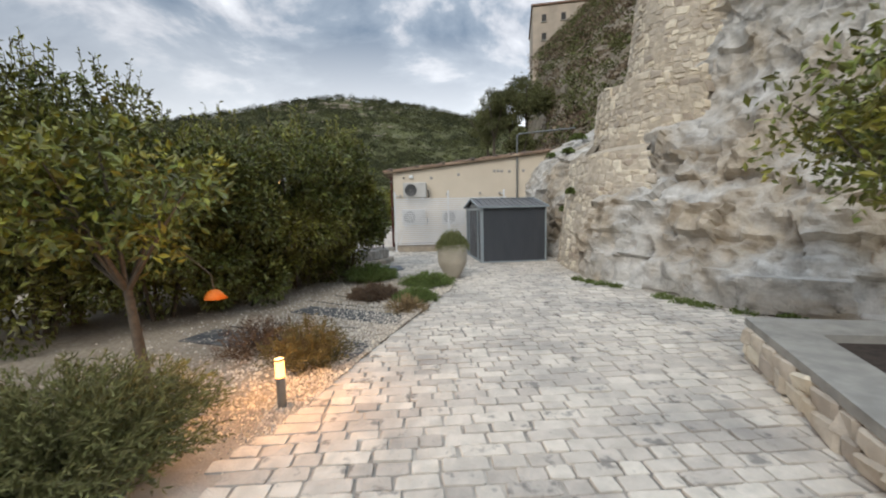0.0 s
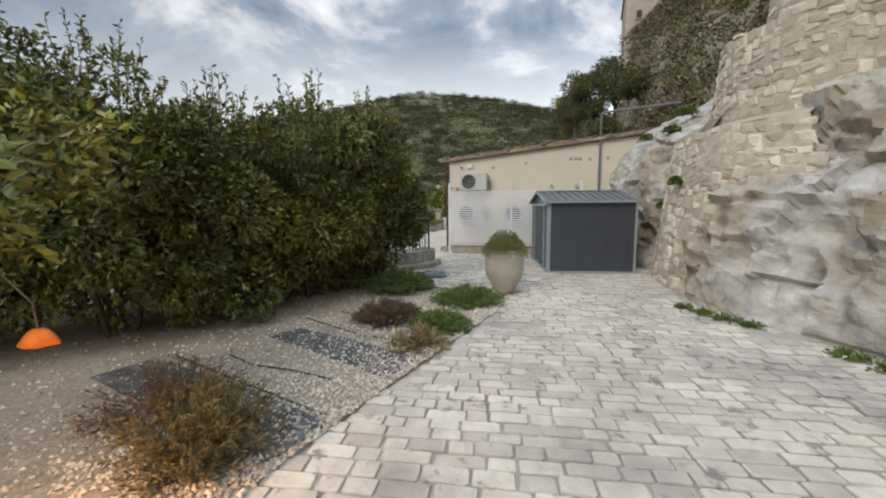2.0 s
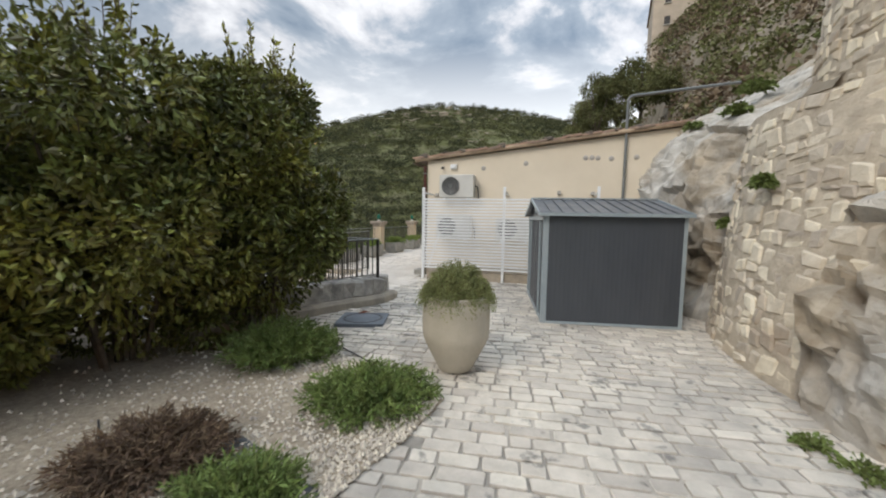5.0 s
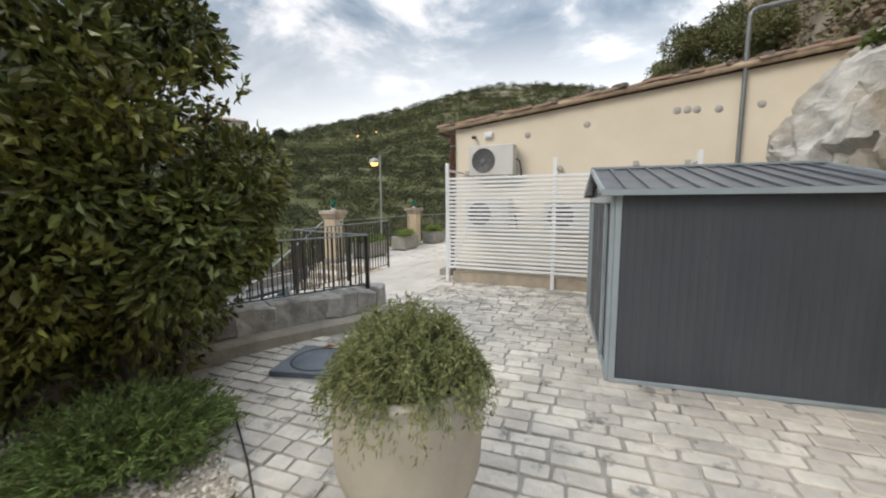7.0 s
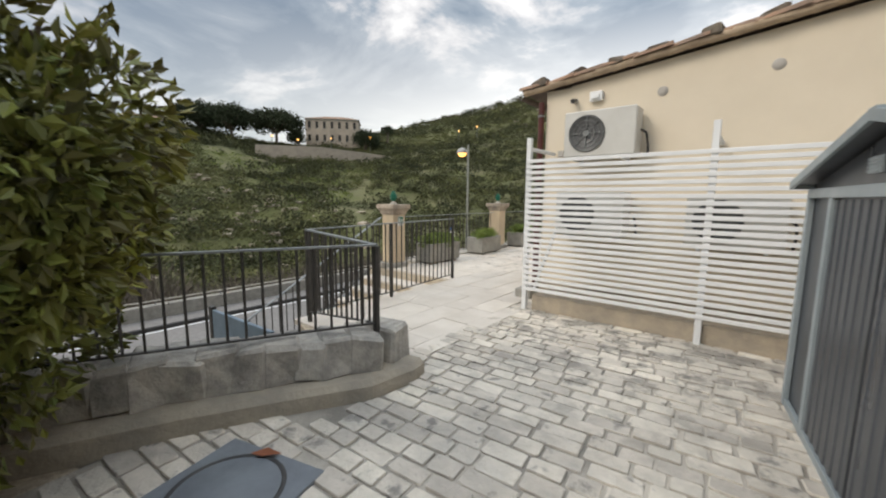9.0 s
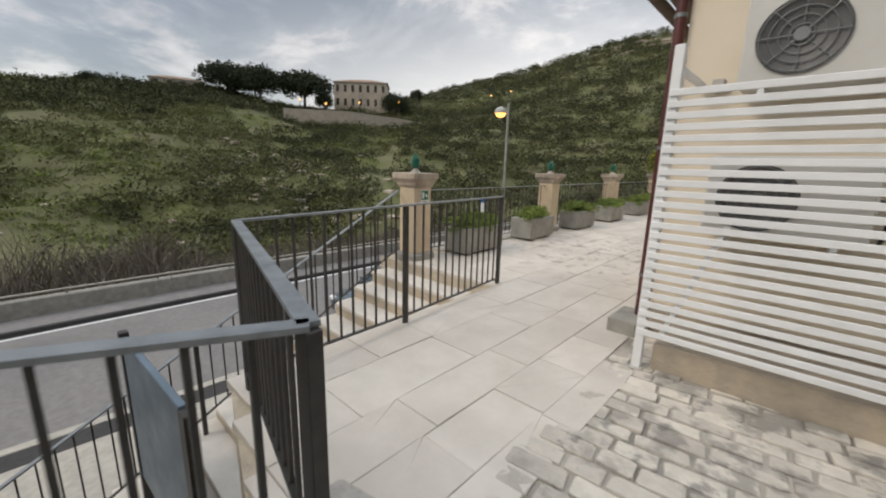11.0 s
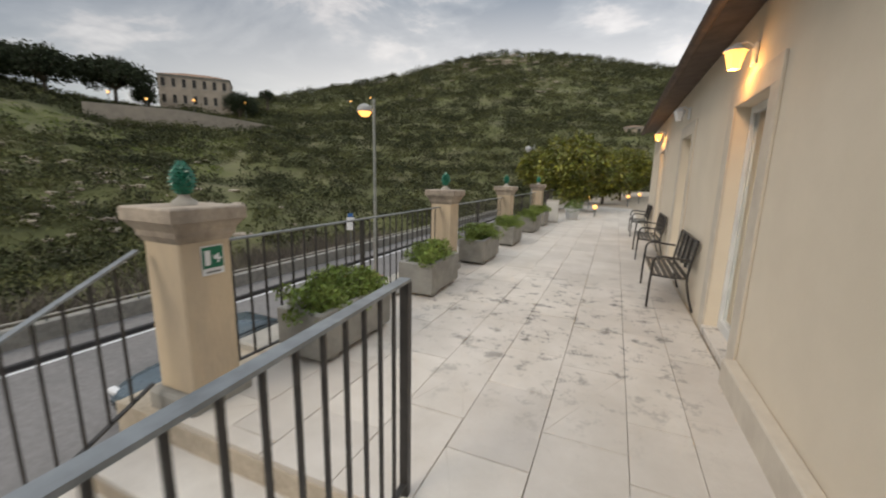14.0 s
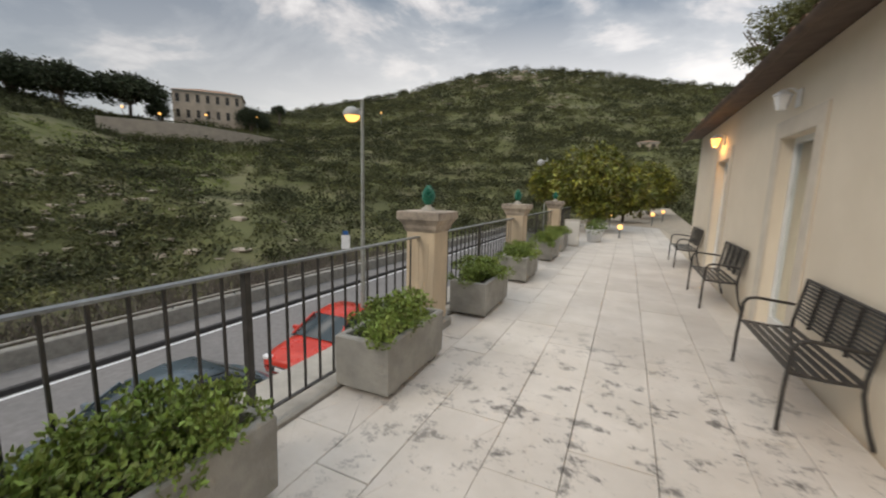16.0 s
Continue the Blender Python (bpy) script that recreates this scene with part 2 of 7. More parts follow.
M_PAVE = material("pale_limestone_sett", (0.66, 0.60, 0.525), (0.54, 0.495, 0.43), 7, 0.8, bump=0.8, bump_scale=24, stain=(0.30, 0.285, 0.265), stain_scale=0.9, stain_amount=0.75, vary=0.17, spots=(0.15, 0.145, 0.138, 5.0, 0.585, 0.7), dirt=(0.19, 0.178, 0.16, 3.2, 0.50, 0.65, (0.5, 12.9, 0.0), 2.5))
M_PAVE_REST = material("pale_limestone_sett_far", (0.66, 0.60, 0.525), (0.54, 0.495, 0.43), 7, 0.8, bump=0.8, bump_scale=24, stain=(0.30, 0.285, 0.265), stain_scale=0.9, stain_amount=0.75, island=0.17, spots=(0.15, 0.145, 0.138, 5.0, 0.585, 0.7), dirt=(0.19, 0.178, 0.16, 3.2, 0.50, 0.65, (0.5, 12.9, 0.0), 2.5))
M_JOINT = material("dirty_joint_mortar", (0.52, 0.475, 0.415), (0.21, 0.195, 0.175), 1.3, 0.95, bump=0.6, bump_scale=50)
M_SLAB = material("cream_limestone_slab", (0.66, 0.61, 0.55), (0.58, 0.53, 0.47), 2.2, 0.6, bump=0.2, bump_scale=40, stain=(0.50, 0.455, 0.40), stain_scale=0.9, stain_amount=0.6, vary=0.07, spots=(0.12, 0.11, 0.10, 4.2, 0.535, 0.9, (-2.2, 17.4, 0.0), 2.5), spot_rough=0.78)
M_STEP = material("cream_limestone_tread", (0.64, 0.60, 0.545), (0.55, 0.51, 0.46), 3, 0.65, bump=0.15, bump_scale=40)
M_RISER = material("tan_limestone_riser", (0.50, 0.42, 0.32), (0.42, 0.36, 0.28), 3, 0.75, bump=0.2)
M_RENDER = material("cream_wall_render", (0.74, 0.655, 0.53), (0.69, 0.61, 0.49), 1.4, 0.85, bump=0.12, bump_scale=90, stain=(0.66, 0.57, 0.45), stain_scale=0.5, stain_amount=0.5)
M_PLINTH = material("weathered_plinth", (0.47, 0.40, 0.31), (0.33, 0.29, 0.24), 4, 0.9, bump=0.5, bump_scale=25)
M_SURROUND = material("limestone_door_surround", (0.62, 0.56, 0.47), (0.55, 0.49, 0.41), 5, 0.75, bump=0.25, bump_scale=50)
M_STONE = material("pale_rubble_stone", (0.66, 0.585, 0.475), (0.50, 0.44, 0.355), 5, 0.9, bump=0.9, bump_scale=18, vary=0.3, stain=(0.46, 0.35, 0.23), stain_scale=1.6, stain_amount=0.5)
M_STONE_REST = material("pale_rubble_stone_far", (0.66, 0.585, 0.475), (0.50, 0.44, 0.355), 5, 0.9, bump=0.9, bump_scale=18, island=0.3, stain=(0.46, 0.35, 0.23), stain_scale=1.6, stain_amount=0.5)
M_MORTAR = material("sandy_wall_mortar", (0.56, 0.485, 0.38), (0.40, 0.34, 0.265), 6, 0.95, bump=1.0, bump_scale=22)
M_GRAVEL = material("pale_gravel", (0.50, 0.425, 0.33), (0.32, 0.27, 0.21), 28, 0.95, bump=1.0, bump_scale=55, stain=(0.17, 0.13, 0.095), stain_scale=0.7, stain_amount=0.6)
M_PEBBLE = material("pebble", (0.64, 0.58, 0.50), (0.50, 0.45, 0.385), 20, 0.9, island=0.35)
M_MEMBRANE = material("dark_weed_membrane", (0.06, 0.064, 0.07), (0.10, 0.10, 0.10), 9, 0.9, bump=0.5, bump_scale=40, stain=(0.3, 0.28, 0.25), stain_scale=4, stain_amount=0.7)
M_SHED = material("anthracite_sheet_metal", (0.070, 0.077, 0.091), (0.060, 0.067, 0.080), 3, 0.32, metal=0.2, stain=(0.09, 0.098, 0.108), stain_scale=1.2, stain_amount=0.4, stretch=(1, 1, 0.25))
M_SHED_TRIM = material("pale_grey_metal_trim", (0.36, 0.41, 0.44), (0.30, 0.35, 0.38), 4, 0.4, metal=0.3)
M_WHITE = material("white_painted_metal", (0.80, 0.81, 0.82), (0.72, 0.73, 0.74), 3, 0.45)
M_IRON = material("dark_painted_iron", (0.045, 0.043, 0.042), (0.07, 0.065, 0.06), 12, 0.42, metal=0.4)
# worn handrail; its pale grey also holds the sky's reflection as colour
M_IRON_TOP = material("worn_handrail_sky_sheen", (0.30, 0.325, 0.34), (0.20, 0.215, 0.225), 10, 0.38, metal=0.5)
M_TERRACOTTA = material("terracotta_tile", (0.36, 0.22, 0.145), (0.25, 0.17, 0.125), 5, 0.9, bump=0.5, bump_scale=30, stain=(0.16, 0.14, 0.12), stain_scale=2, stain_amount=0.7, island=0.2)
M_SOFFIT = material("brown_eave_timber", (0.12, 0.085, 0.065), (0.08, 0.06, 0.05), 6, 0.8)
M_POT = material("buff_clay_jar", (0.50, 0.455, 0.375), (0.43, 0.39, 0.315), 3, 0.85, bump=0.25, bump_scale=40, stain=(0.36, 0.33, 0.275), stain_scale=2.0, stain_amount=0.7)
M_CONCRETE = material("grey_cast_concrete", (0.36, 0.345, 0.31), (0.28, 0.27, 0.245), 5, 0.9, bump=0.45, bump_scale=40, stain=(0.22, 0.21, 0.19), stain_scale=2.5, stain_amount=0.5)
M_SOIL = material("dark_soil", (0.07, 0.052, 0.04), (0.04, 0.03, 0.025), 20, 0.95, bump=1.0, bump_scale=50)
M_ASPHALT = material("worn_asphalt", (0.23, 0.22, 0.215), (0.19, 0.18, 0.175), 6, 0.9, bump=0.3, bump_scale=80, stain=(0.12, 0.12, 0.12), stain_scale=0.3, stain_amount=0.6)
M_DARKSTRIP = material("dark_tarmac_strip", (0.055, 0.053, 0.053), None, 10, 0.9, bump=0.3)
M_KERB = material("pale_kerb_stone", (0.47, 0.44, 0.39), (0.36, 0.34, 0.30), 5, 0.85, bump=0.3)
M_LEAF = material("glossy_laurel_leaf", (0.145, 0.155, 0.038), (0.078, 0.094, 0.025), 5, 0.45, island=0.65, spec=0.45, stain=(0.25, 0.22, 0.044), stain_scale=0.9, stain_amount=0.7)
M_LEMON = material("lemon_leaf", (0.16, 0.17, 0.032), (0.085, 0.105, 0.024), 6, 0.45, island=0.55, stain=(0.34, 0.30, 0.04), stain_scale=2.2, stain_amount=0.9)
M_HERB = material("rosemary_needles", (0.17, 0.22, 0.06), (0.115, 0.16, 0.045), 8, 0.7, island=0.45)
M_DRY = material("dry_lavender", (0.19, 0.125, 0.08), (0.12, 0.085, 0.06), 8, 0.85, island=0.4)
M_GERANIUM = material("geranium_leaf", (0.23, 0.29, 0.06), (0.13, 0.185, 0.04), 6, 0.6, island=0.5)
M_FERN = material("wall_weed", (0.14, 0.18, 0.05), None, 6, 0.8, island=0.4)
M_BARK = material("grey_brown_bark", (0.15, 0.12, 0.09), (0.09, 0.075, 0.06), 14, 0.95, bump=0.8, bump_scale=25)
M_TWIG = material("bare_grey_twigs", (0.17, 0.145, 0.12), (0.12, 0.10, 0.085), 8, 0.95, island=0.3)
M_HILL = material("scrubby_hillside", (0.13, 0.138, 0.049), (0.09, 0.095, 0.04), 0.12, 0.98, stain=(0.21, 0.185, 0.12), stain_scale=0.09, stain_amount=0.6, bump=0.5, bump_scale=0.6, stretch=(1, 1, 2.5))
M_SCRUB = material("far_scrub", (0.155, 0.158, 0.06), (0.10, 0.105, 0.045), 0.2, 0.95, island=0.45)
M_ROSEMARY = material("grey_green_rosemary", (0.25, 0.26, 0.105), (0.18, 0.20, 0.08), 8, 0.75, island=0.45)
M_PINE = material("stone_pine_needles", (0.045, 0.058, 0.028), (0.03, 0.04, 0.02), 0.8, 0.9, island=0.4)
M_FARWALL = material("far_stone_wall", (0.47, 0.40, 0.325), (0.38, 0.325, 0.27), 0.7, 0.95, bump=0.4, bump_scale=2)
M_VILLA = material("old_stone_villa", (0.58, 0.49, 0.395), (0.46, 0.39, 0.315), 0.35, 0.95, stain=(0.33, 0.275, 0.225), stain_scale=0.25, stain_amount=0.6)
M_WINDOW_DARK = material("dark_window", (0.05, 0.045, 0.04), None, 3, 0.3)
M_GLASS = clear_glass("door_glass")
M_PVC = material("white_door_frame", (0.74, 0.75, 0.74), None, 3, 0.4)
M_BULB = material("warm_lamp_glass", (1.0, 0.75, 0.4), None, 3, 0.4, glow=(1.0, 0.46, 0.09, 2.6))
M_LAMPBODY = material("grey_lamp_metal", (0.22, 0.23, 0.23), None, 6, 0.4, metal=0.6)

# ---- terrain, road, walls ----
TURN = -3.3                                     # the terrace and the house stand a little askew to the yard
TERR = pose(-1.0, 14.15, 0, 0, 0, TURN)         # corner of the house: u across to the house, v along the terrace
ROAD = pose(-9.2, 14.0, -3.5, 0, 0, -4.0)
ROAD_Z = -3.5


def terr(u, v, z=0.0):
    return TERR @ Vector((u, v, z))


def yard_z(y):
    """The yard dips a little between its two ends."""
    return -0.07 * max(0.0, min(1.0, (y - 1.0) / 2.0)) * max(0.0, min(1.0, (10.0 - y) / 2.0))


SKY_AZ = (-180, -90, -40, -11, -3, 5, 12.5, 18, 24, 29, 36, 45, 50, 55, 60, 66, 70, 78, 87, 94, 100, 120, 180)
SKY_EL = (9, 9, 9, 12.4, 14.2, 15.5, 16.1, 15.3, 13.9, 12.6, 11.0, 8.9, 7.2, 6.7, 6.9, 7.8, 8.2, 7.7, 6.9, 5.8, 4.6, 5, 9)
RIDGE_AZ = (-180, -40, 0, 30, 40, 52, 100, 180)
RIDGE_R = (150, 200, 290, 285, 240, 150, 140, 150)


def hill_z(az, r, x, y):
    rr = np.interp(az, RIDGE_AZ, RIDGE_R)
    h = 1.5 + rr * math.tan(radians(np.interp(az, SKY_AZ, SKY_EL)))
    r0 = np.interp(az, (-180, -60, -10, 20, 40, 180), (60, 60, 45, 40, 24, 24))
    low = float(np.interp(az, (-10, 35), (-6.0, -9.0)))
    if r < r0:
        k = max(0.0, (r - r0 * 0.72) / (r0 * 0.28))
        z = -4.3 + (low + 4.3) * k
    elif r < rr:
        t = (r - r0) / (rr - r0)
        z = low + (h - low) * (t ** 1.25)
        bumps = noise.noise(Vector((x * 0.02, y * 0.02, 1))) * 4 + noise.noise(Vector((x * 0.07, y * 0.07, 5))) * 2.0
        z += bumps * min(1, t * 5) * min(1.0, (1 - t) * 3 + 0.15)
        # old farming terraces
        step = 3.2
        q = z / step
        z = 0.55 * z + 0.45 * step * (math.floor(q) + min(1.0, (q - math.floor(q)) * 2.2))
    else:
        z = h + noise.noise(Vector((x * 0.06, y * 0.06, 9))) * 1.2 - (r - rr) * 0.15
    return max(z, -9.0) if r < 1200 else -9.0


def terrain():
    cx, cy = -1.0, 12.0
    radii = [0.5, 6, 11, 14, 17, 19, 21.5, 24, 27, 30, 34, 38, 43] + [48 * 1.042 ** i for i in range(46)] + [360, 450, 700, 1300, 2600, 4500]
    az = list(np.arange(-180, -14, 4.0)) + list(np.arange(-14, 104, 0.9)) + list(np.arange(104, 180, 4.0))
    v = [(cx - r * math.sin(radians(a)), cy + r * math.cos(radians(a)), hill_z(a, r, cx - r * math.sin(radians(a)), cy + r * math.cos(radians(a)))) for r in radii for a in az]
    n = len(az)
    f = [(k * n + i, k * n + (i + 1) % n, (k + 1) * n + (i + 1) % n, (k + 1) * n + i) for k in range(len(radii) - 1) for i in range(n)]
    return solid("ground", np_mesh("ground", v, np.array(f)[:, ::-1], True), M_HILL, "green scrub-covered valley ground rising to a rocky hill", "ground", kind="structure")


terrain()

# road along the foot of the terrace
g = Geo()
g.m = ROAD
g.box(-6.2, -60, -0.5, 0, 90, 0)
solid("road", g, M_ASPHALT, "grey worn asphalt road below the terrace", "road", kind="structure")
g = Geo()
g.m = ROAD
g.box(-7.6, -60, -0.6, -6.36, 90, 0.08)
solid("pavement_far", g, M_ASPHALT, "narrow grey pavement on the far side of the road", "pavement", kind="structure")
g = Geo()
g.m = ROAD
g.box(-6.36, -60, -0.5, -6.2, 90, 0.14, 0.02)
solid("kerb_far", g, M_DARKSTRIP, "dark kerb along the far edge of the road", "kerb", kind="structure")
g = Geo()
g.m = ROAD
g.box(-6.1, -60, -0.2, -5.98, 90, 0.004)
solid("road_line", g, M_WHITE, "worn white line along the road edge", "road marking", kind="structure")
g = Geo()
g.m = ROAD
g.box(0.0, -60, -0.5, 0.22, 90, 0.10, 0.02)
solid("kerb_near", g, M_KERB, "pale kerb stones beside the road", "kerb", kind="structure")
g = Geo()
g.m = ROAD
g.box(0.22, -60, -0.5, 0.75, 90, 0.09)
solid("pavement_strip", g, M_DARKSTRIP, "dark tarmac strip behind the kerb", "pavement", kind="structure")
g = Geo()
g.m = ROAD
g.box(0.75, -60, -0.5, 8.5, 90, 0.10)
solid("pavement_near", g, M_KERB, "pale stone pavement below the terrace stairs", "pavement", kind="structure")

# low wall on the valley side of the road, with a pale pipe on top
valley = thing("valley_wall", "low grey stone wall with a pale pipe rail along the road", "wall", ROAD, kind="structure")
g = Geo()
g.box(-7.95, -60, -1.5, -7.6, 90, 0.62, 0.03)
part("wall", g, M_CONCRETE, valley)
g = Geo()
g.tube((-7.72, -60, 0.78), (-7.72, 90, 0.78), 0.035)
part("pipe_rail", g, M_KERB, valley, "pale pipe rail")
for i in range(28):
    g = Geo()
    g.tube((-7.72, -10 + i * 2.4, 0.6), (-7.72, -10 + i * 2.4, 0.8), 0.03, n=6)
    part("bracket", g, M_LAMPBODY, valley)

# ---- the podium of yard and terrace ----
YARD = [(-2.2, -5), (-0.95, 1.0), (-0.27, 3.5), (0.2, 5.0), (0.8, 6.8), (0.93, 7.4), (-0.9, 8.25), (-1.8, 9.2), (-0.85, 10.2), (-0.78, 10.7), (-1.08, 11.2), (-1.05, 13.2), (-1.05, 14.12), (5.5, 13.9), (5.2, 9.0),
        (5.2, 6), (6.2, 4.3), (8.5, 2.5), (8.5, -5)]


def prism(g, poly, z0, z1):
    n = len(poly)
    g.add([(x, y, z0) for x, y in poly] + [(x, y, z1) for x, y in poly], [tuple(range(n))[::-1], tuple(range(n, 2 * n))] + [(i, (i + 1) % n, n + (i + 1) % n, n + i) for i in range(n)])
    return g


g = Geo()
rows_y = [-5 + 0.5 * i for i in range(39)]
vv = [(x, y, yard_z(y) - 0.014) for y in rows_y for x in (-1.6, 0.9, 8.5)]
g.add([(x, y, z) for x, y, z in vv], [(3 * k + i, 3 * k + i + 1, 3 * k + i + 4, 3 * k + i + 3) for k in range(len(rows_y) - 1) for i in (0, 1)])
solid("yard_bed", g, M_JOINT, "dirty grey mortar bed between the paving stones", "ground", kind="structure")
g = Geo()
prism(g, [(-9.0, -9), (9.5, -9), (9.5, 14.1), (-1.1, 14.1), (-1.15, 10.9), (-1.75, 10.0), (-2.6, 8.8), (-4.2, 8.4), (-9.0, 7.0)], -4.4, -0.12)
solid("garden_podium", g, M_MORTAR, "raised ground under yard and garden", "ground", kind="structure")
g = Geo()
g.m = TERR
prism(g, [(-1.60, -3.02), (0.16, -3.5), (0.2, -3.0), (0.2, 22), (-3.95, 22), (-3.95, 0.005), (-1.84, 0.005)], -4.2, -0.035)
solid("terrace_podium", g, M_MORTAR, "masonry podium under the terrace", "ground", kind="structure")

# ---- house: end wall, long wall with three doors, roof ----
WALL_T, HOUSE_L, HOUSE_W = 0.35, 12.2, 7.0
DOORS = (2.32, 5.50, 8.92)
DOOR_W, DOOR_H = 0.94, 2.21
EAVE = 2.93
SLOPE = 0.105


def roof_z(u):
    return EAVE + SLOPE * u


g = Geo()
g.m = TERR
edges = [0.0]
for d in DOORS:
    edges += [d, d + DOOR_W]
edges += [HOUSE_L]
heights = [-0.1, 0.06, DOOR_H, EAVE + 0.02]
idx, pts = {}, []
for x in (0.0, WALL_T):
    for y in edges:
        for z in heights:
            idx[x, y, z] = len(pts)
            pts.append((x, y, z))
quads = []
for i, (ya, yb) in enumerate(zip(edges, edges[1:])):
    for j, (za, zb) in enumerate(zip(heights, heights[1:])):
        if i % 2 and j == 1:
            for p, q in (((ya, za), (yb, za)), ((yb, za), (yb, zb)), ((yb, zb), (ya, zb)), ((ya, zb), (ya, za))):
                quads.append((idx[0.0, p[0], p[1]], idx[0.0, q[0], q[1]], idx[WALL_T, q[0], q[1]], idx[WALL_T, p[0], p[1]]))
        else:
            quads.append((idx[0.0, ya, za], idx[0.0, ya, zb], idx[0.0, yb, zb], idx[0.0, yb, za]))
            quads.append((idx[WALL_T, ya, za], idx[WALL_T, yb, za], idx[WALL_T, yb, zb], idx[WALL_T, ya, zb]))
for y in (0.0, HOUSE_L):
    for za, zb in zip(heights, heights[1:]):
        quads.append((idx[0.0, y, za], idx[WALL_T, y, za], idx[WALL_T, y, zb], idx[0.0, y, zb]))
for ya, yb in zip(edges, edges[1:]):
    quads.append((idx[0.0, ya, heights[3]], idx[WALL_T, ya, heights[3]], idx[WALL_T, yb, heights[3]], idx[0.0, yb, heights[3]]))
g.add(pts, quads)
solid("wall_terrace", g, M_RENDER, "cream rendered long wall of the low house", "wall", kind="structure")
g = Geo()
g.m = TERR
prof = [(WALL_T, -0.1), (HOUSE_W, -0.1), (HOUSE_W, roof_z(HOUSE_W)), (WALL_T, roof_z(WALL_T))]
for v0 in (0.0, HOUSE_L - WALL_T):
    k = [(u, v0, z) for u, z in prof] + [(u, v0 + WALL_T, z) for u, z in prof]
    g.add(k, [(0, 1, 2, 3), (7, 6, 5, 4), (0, 4, 5, 1), (1, 5, 6, 2), (2, 6, 7, 3), (3, 7, 4, 0)])
solid("wall_gable", g, M_RENDER, "cream rendered end wall under a sloping tiled roof", "wall", kind="structure")
g = Geo()
g.m = TERR
g.box(HOUSE_W - WALL_T, WALL_T, -0.1, HOUSE_W, HOUSE_L - WALL_T, roof_z(HOUSE_W) - 0.05)
solid("wall_back", g, M_RENDER, "plain cream back wall", "wall", kind="structure")
g = Geo()
g.m = TERR
g.box(WALL_T, WALL_T, -0.05, HOUSE_W - WALL_T, HOUSE_L - WALL_T, 0.07)
solid("floor_house", g, M_SLAB, "pale tiled floor inside the house", "floor", kind="structure")
g = Geo()
g.m = TERR
g.box(2.6, WALL_T, 0.07, 2.7, HOUSE_L - WALL_T, 2.9)
solid("wall_inner", g, M_RENDER, "plain inner wall", "wall", kind="structure")
g = Geo()
g.m = TERR
u0, u1 = -0.30, HOUSE_W + 0.2
pr = [(u0, roof_z(u0) + 0.035), (u1, roof_z(u1) + 0.035), (u1, roof_z(u1) + 0.07), (u0, roof_z(u0) + 0.07)]
k = [(u, -0.09, z) for u, z in pr] + [(u, HOUSE_L + 0.15, z) for u, z in pr]
g.add(k, [(0, 1, 2, 3), (7, 6, 5, 4), (0, 4, 5, 1), (1, 5, 6, 2), (2, 6, 7, 3), (3, 7, 4, 0)])
solid("roof_deck", g, M_SOFFIT, "dark brown timber roof deck with a low eave", "roof", kind="structure")
g = Geo()
g.m = TERR
g.box(-0.02, -0.02, -0.1, HOUSE_W, 0.0, 0.27, 0.004)
solid("plinth_gable", g, M_PLINTH, "weathered tan plinth at the foot of the end wall", "plinth", kind="structure")

# paving under the terrace rail side and the step at the house corner
g = Geo()
g.m = TERR
g.box(-0.25, -0.30, -0.05, -0.003, 0.12, 0.13, 0.012)
solid("corner_step", g, M_CONCRETE, "low grey stone block at the house corner", "step", kind="structure")

g = Geo()
g.m = TERR
g.box(-0.10, 0.14, -0.03, -0.003, 2.10, 0.20, 0.01)
solid("plinth_terrace", g, M_SURROUND, "low pale limestone plinth along the terrace wall", "plinth", kind="structure")

# ---- terrace things ----
def rail_run(name, label, pts, tops, foot, posts, spacing=0.115, top_mat=None, matrix=None):
    """An iron railing through pts (ground points); tops and foot are heights of the handrail and of the lower bar at each point."""
    th = thing(name, label, "railing", matrix)
    for i, (a, b) in enumerate(zip(pts, pts[1:])):
        ta, tb = Vector((a[0], a[1], tops[i])), Vector((b[0], b[1], tops[i + 1]))
        fa, fb = Vector((a[0], a[1], foot[i])), Vector((b[0], b[1], foot[i + 1]))
        g = Geo()
        g.bar(ta, tb, 0.05, 0.014)
        part("handrail", g, M_IRON_TOP, th, "worn flat handrail with the sky's reflection put into its pale grey")
        g = Geo()
        g.bar(fa, fb, 0.03, 0.012)
        part("bottom_bar", g, M_IRON, th)
        n = max(2, int((tb - ta).length / spacing))
        for k in range(1, n):
            s = k / n
            g = Geo()
            p, q = fa.lerp(fb, s), ta.lerp(tb, s)
            g.box(p.x - 0.007, p.y - 0.007, p.z, p.x + 0.007, p.y + 0.007, q.z - 0.006)
            part("baluster", g, M_IRON, th)
    for x, y, z0, z1 in posts:
        g = Geo()
        g.box(x - 0.021, y - 0.021, z0, x + 0.021, y + 0.021, z1 - 0.008, 0.003)
        part("post", g, M_IRON, th)
    return th


rail_run("stair_railing", "dark iron railing with worn handrail, coloured pale as if reflecting the sky, beside the terrace stairs",
         [(-2.35, 8.45), (-1.03, 10.78), (-2.66, 11.30), (-2.71, 12.73), (-2.755, 14.38)], [1.08] * 5, [0.45, 0.45, 0.12, 0.07, 0.07],
         [(-2.35, 8.45, -0.1, 1.08), (-1.03, 10.78, 0.30, 1.08), (-2.66, 11.30, -0.03, 1.08), (-2.71, 12.73, -0.02, 1.08), (-2.755, 14.38, -0.02, 1.08)])

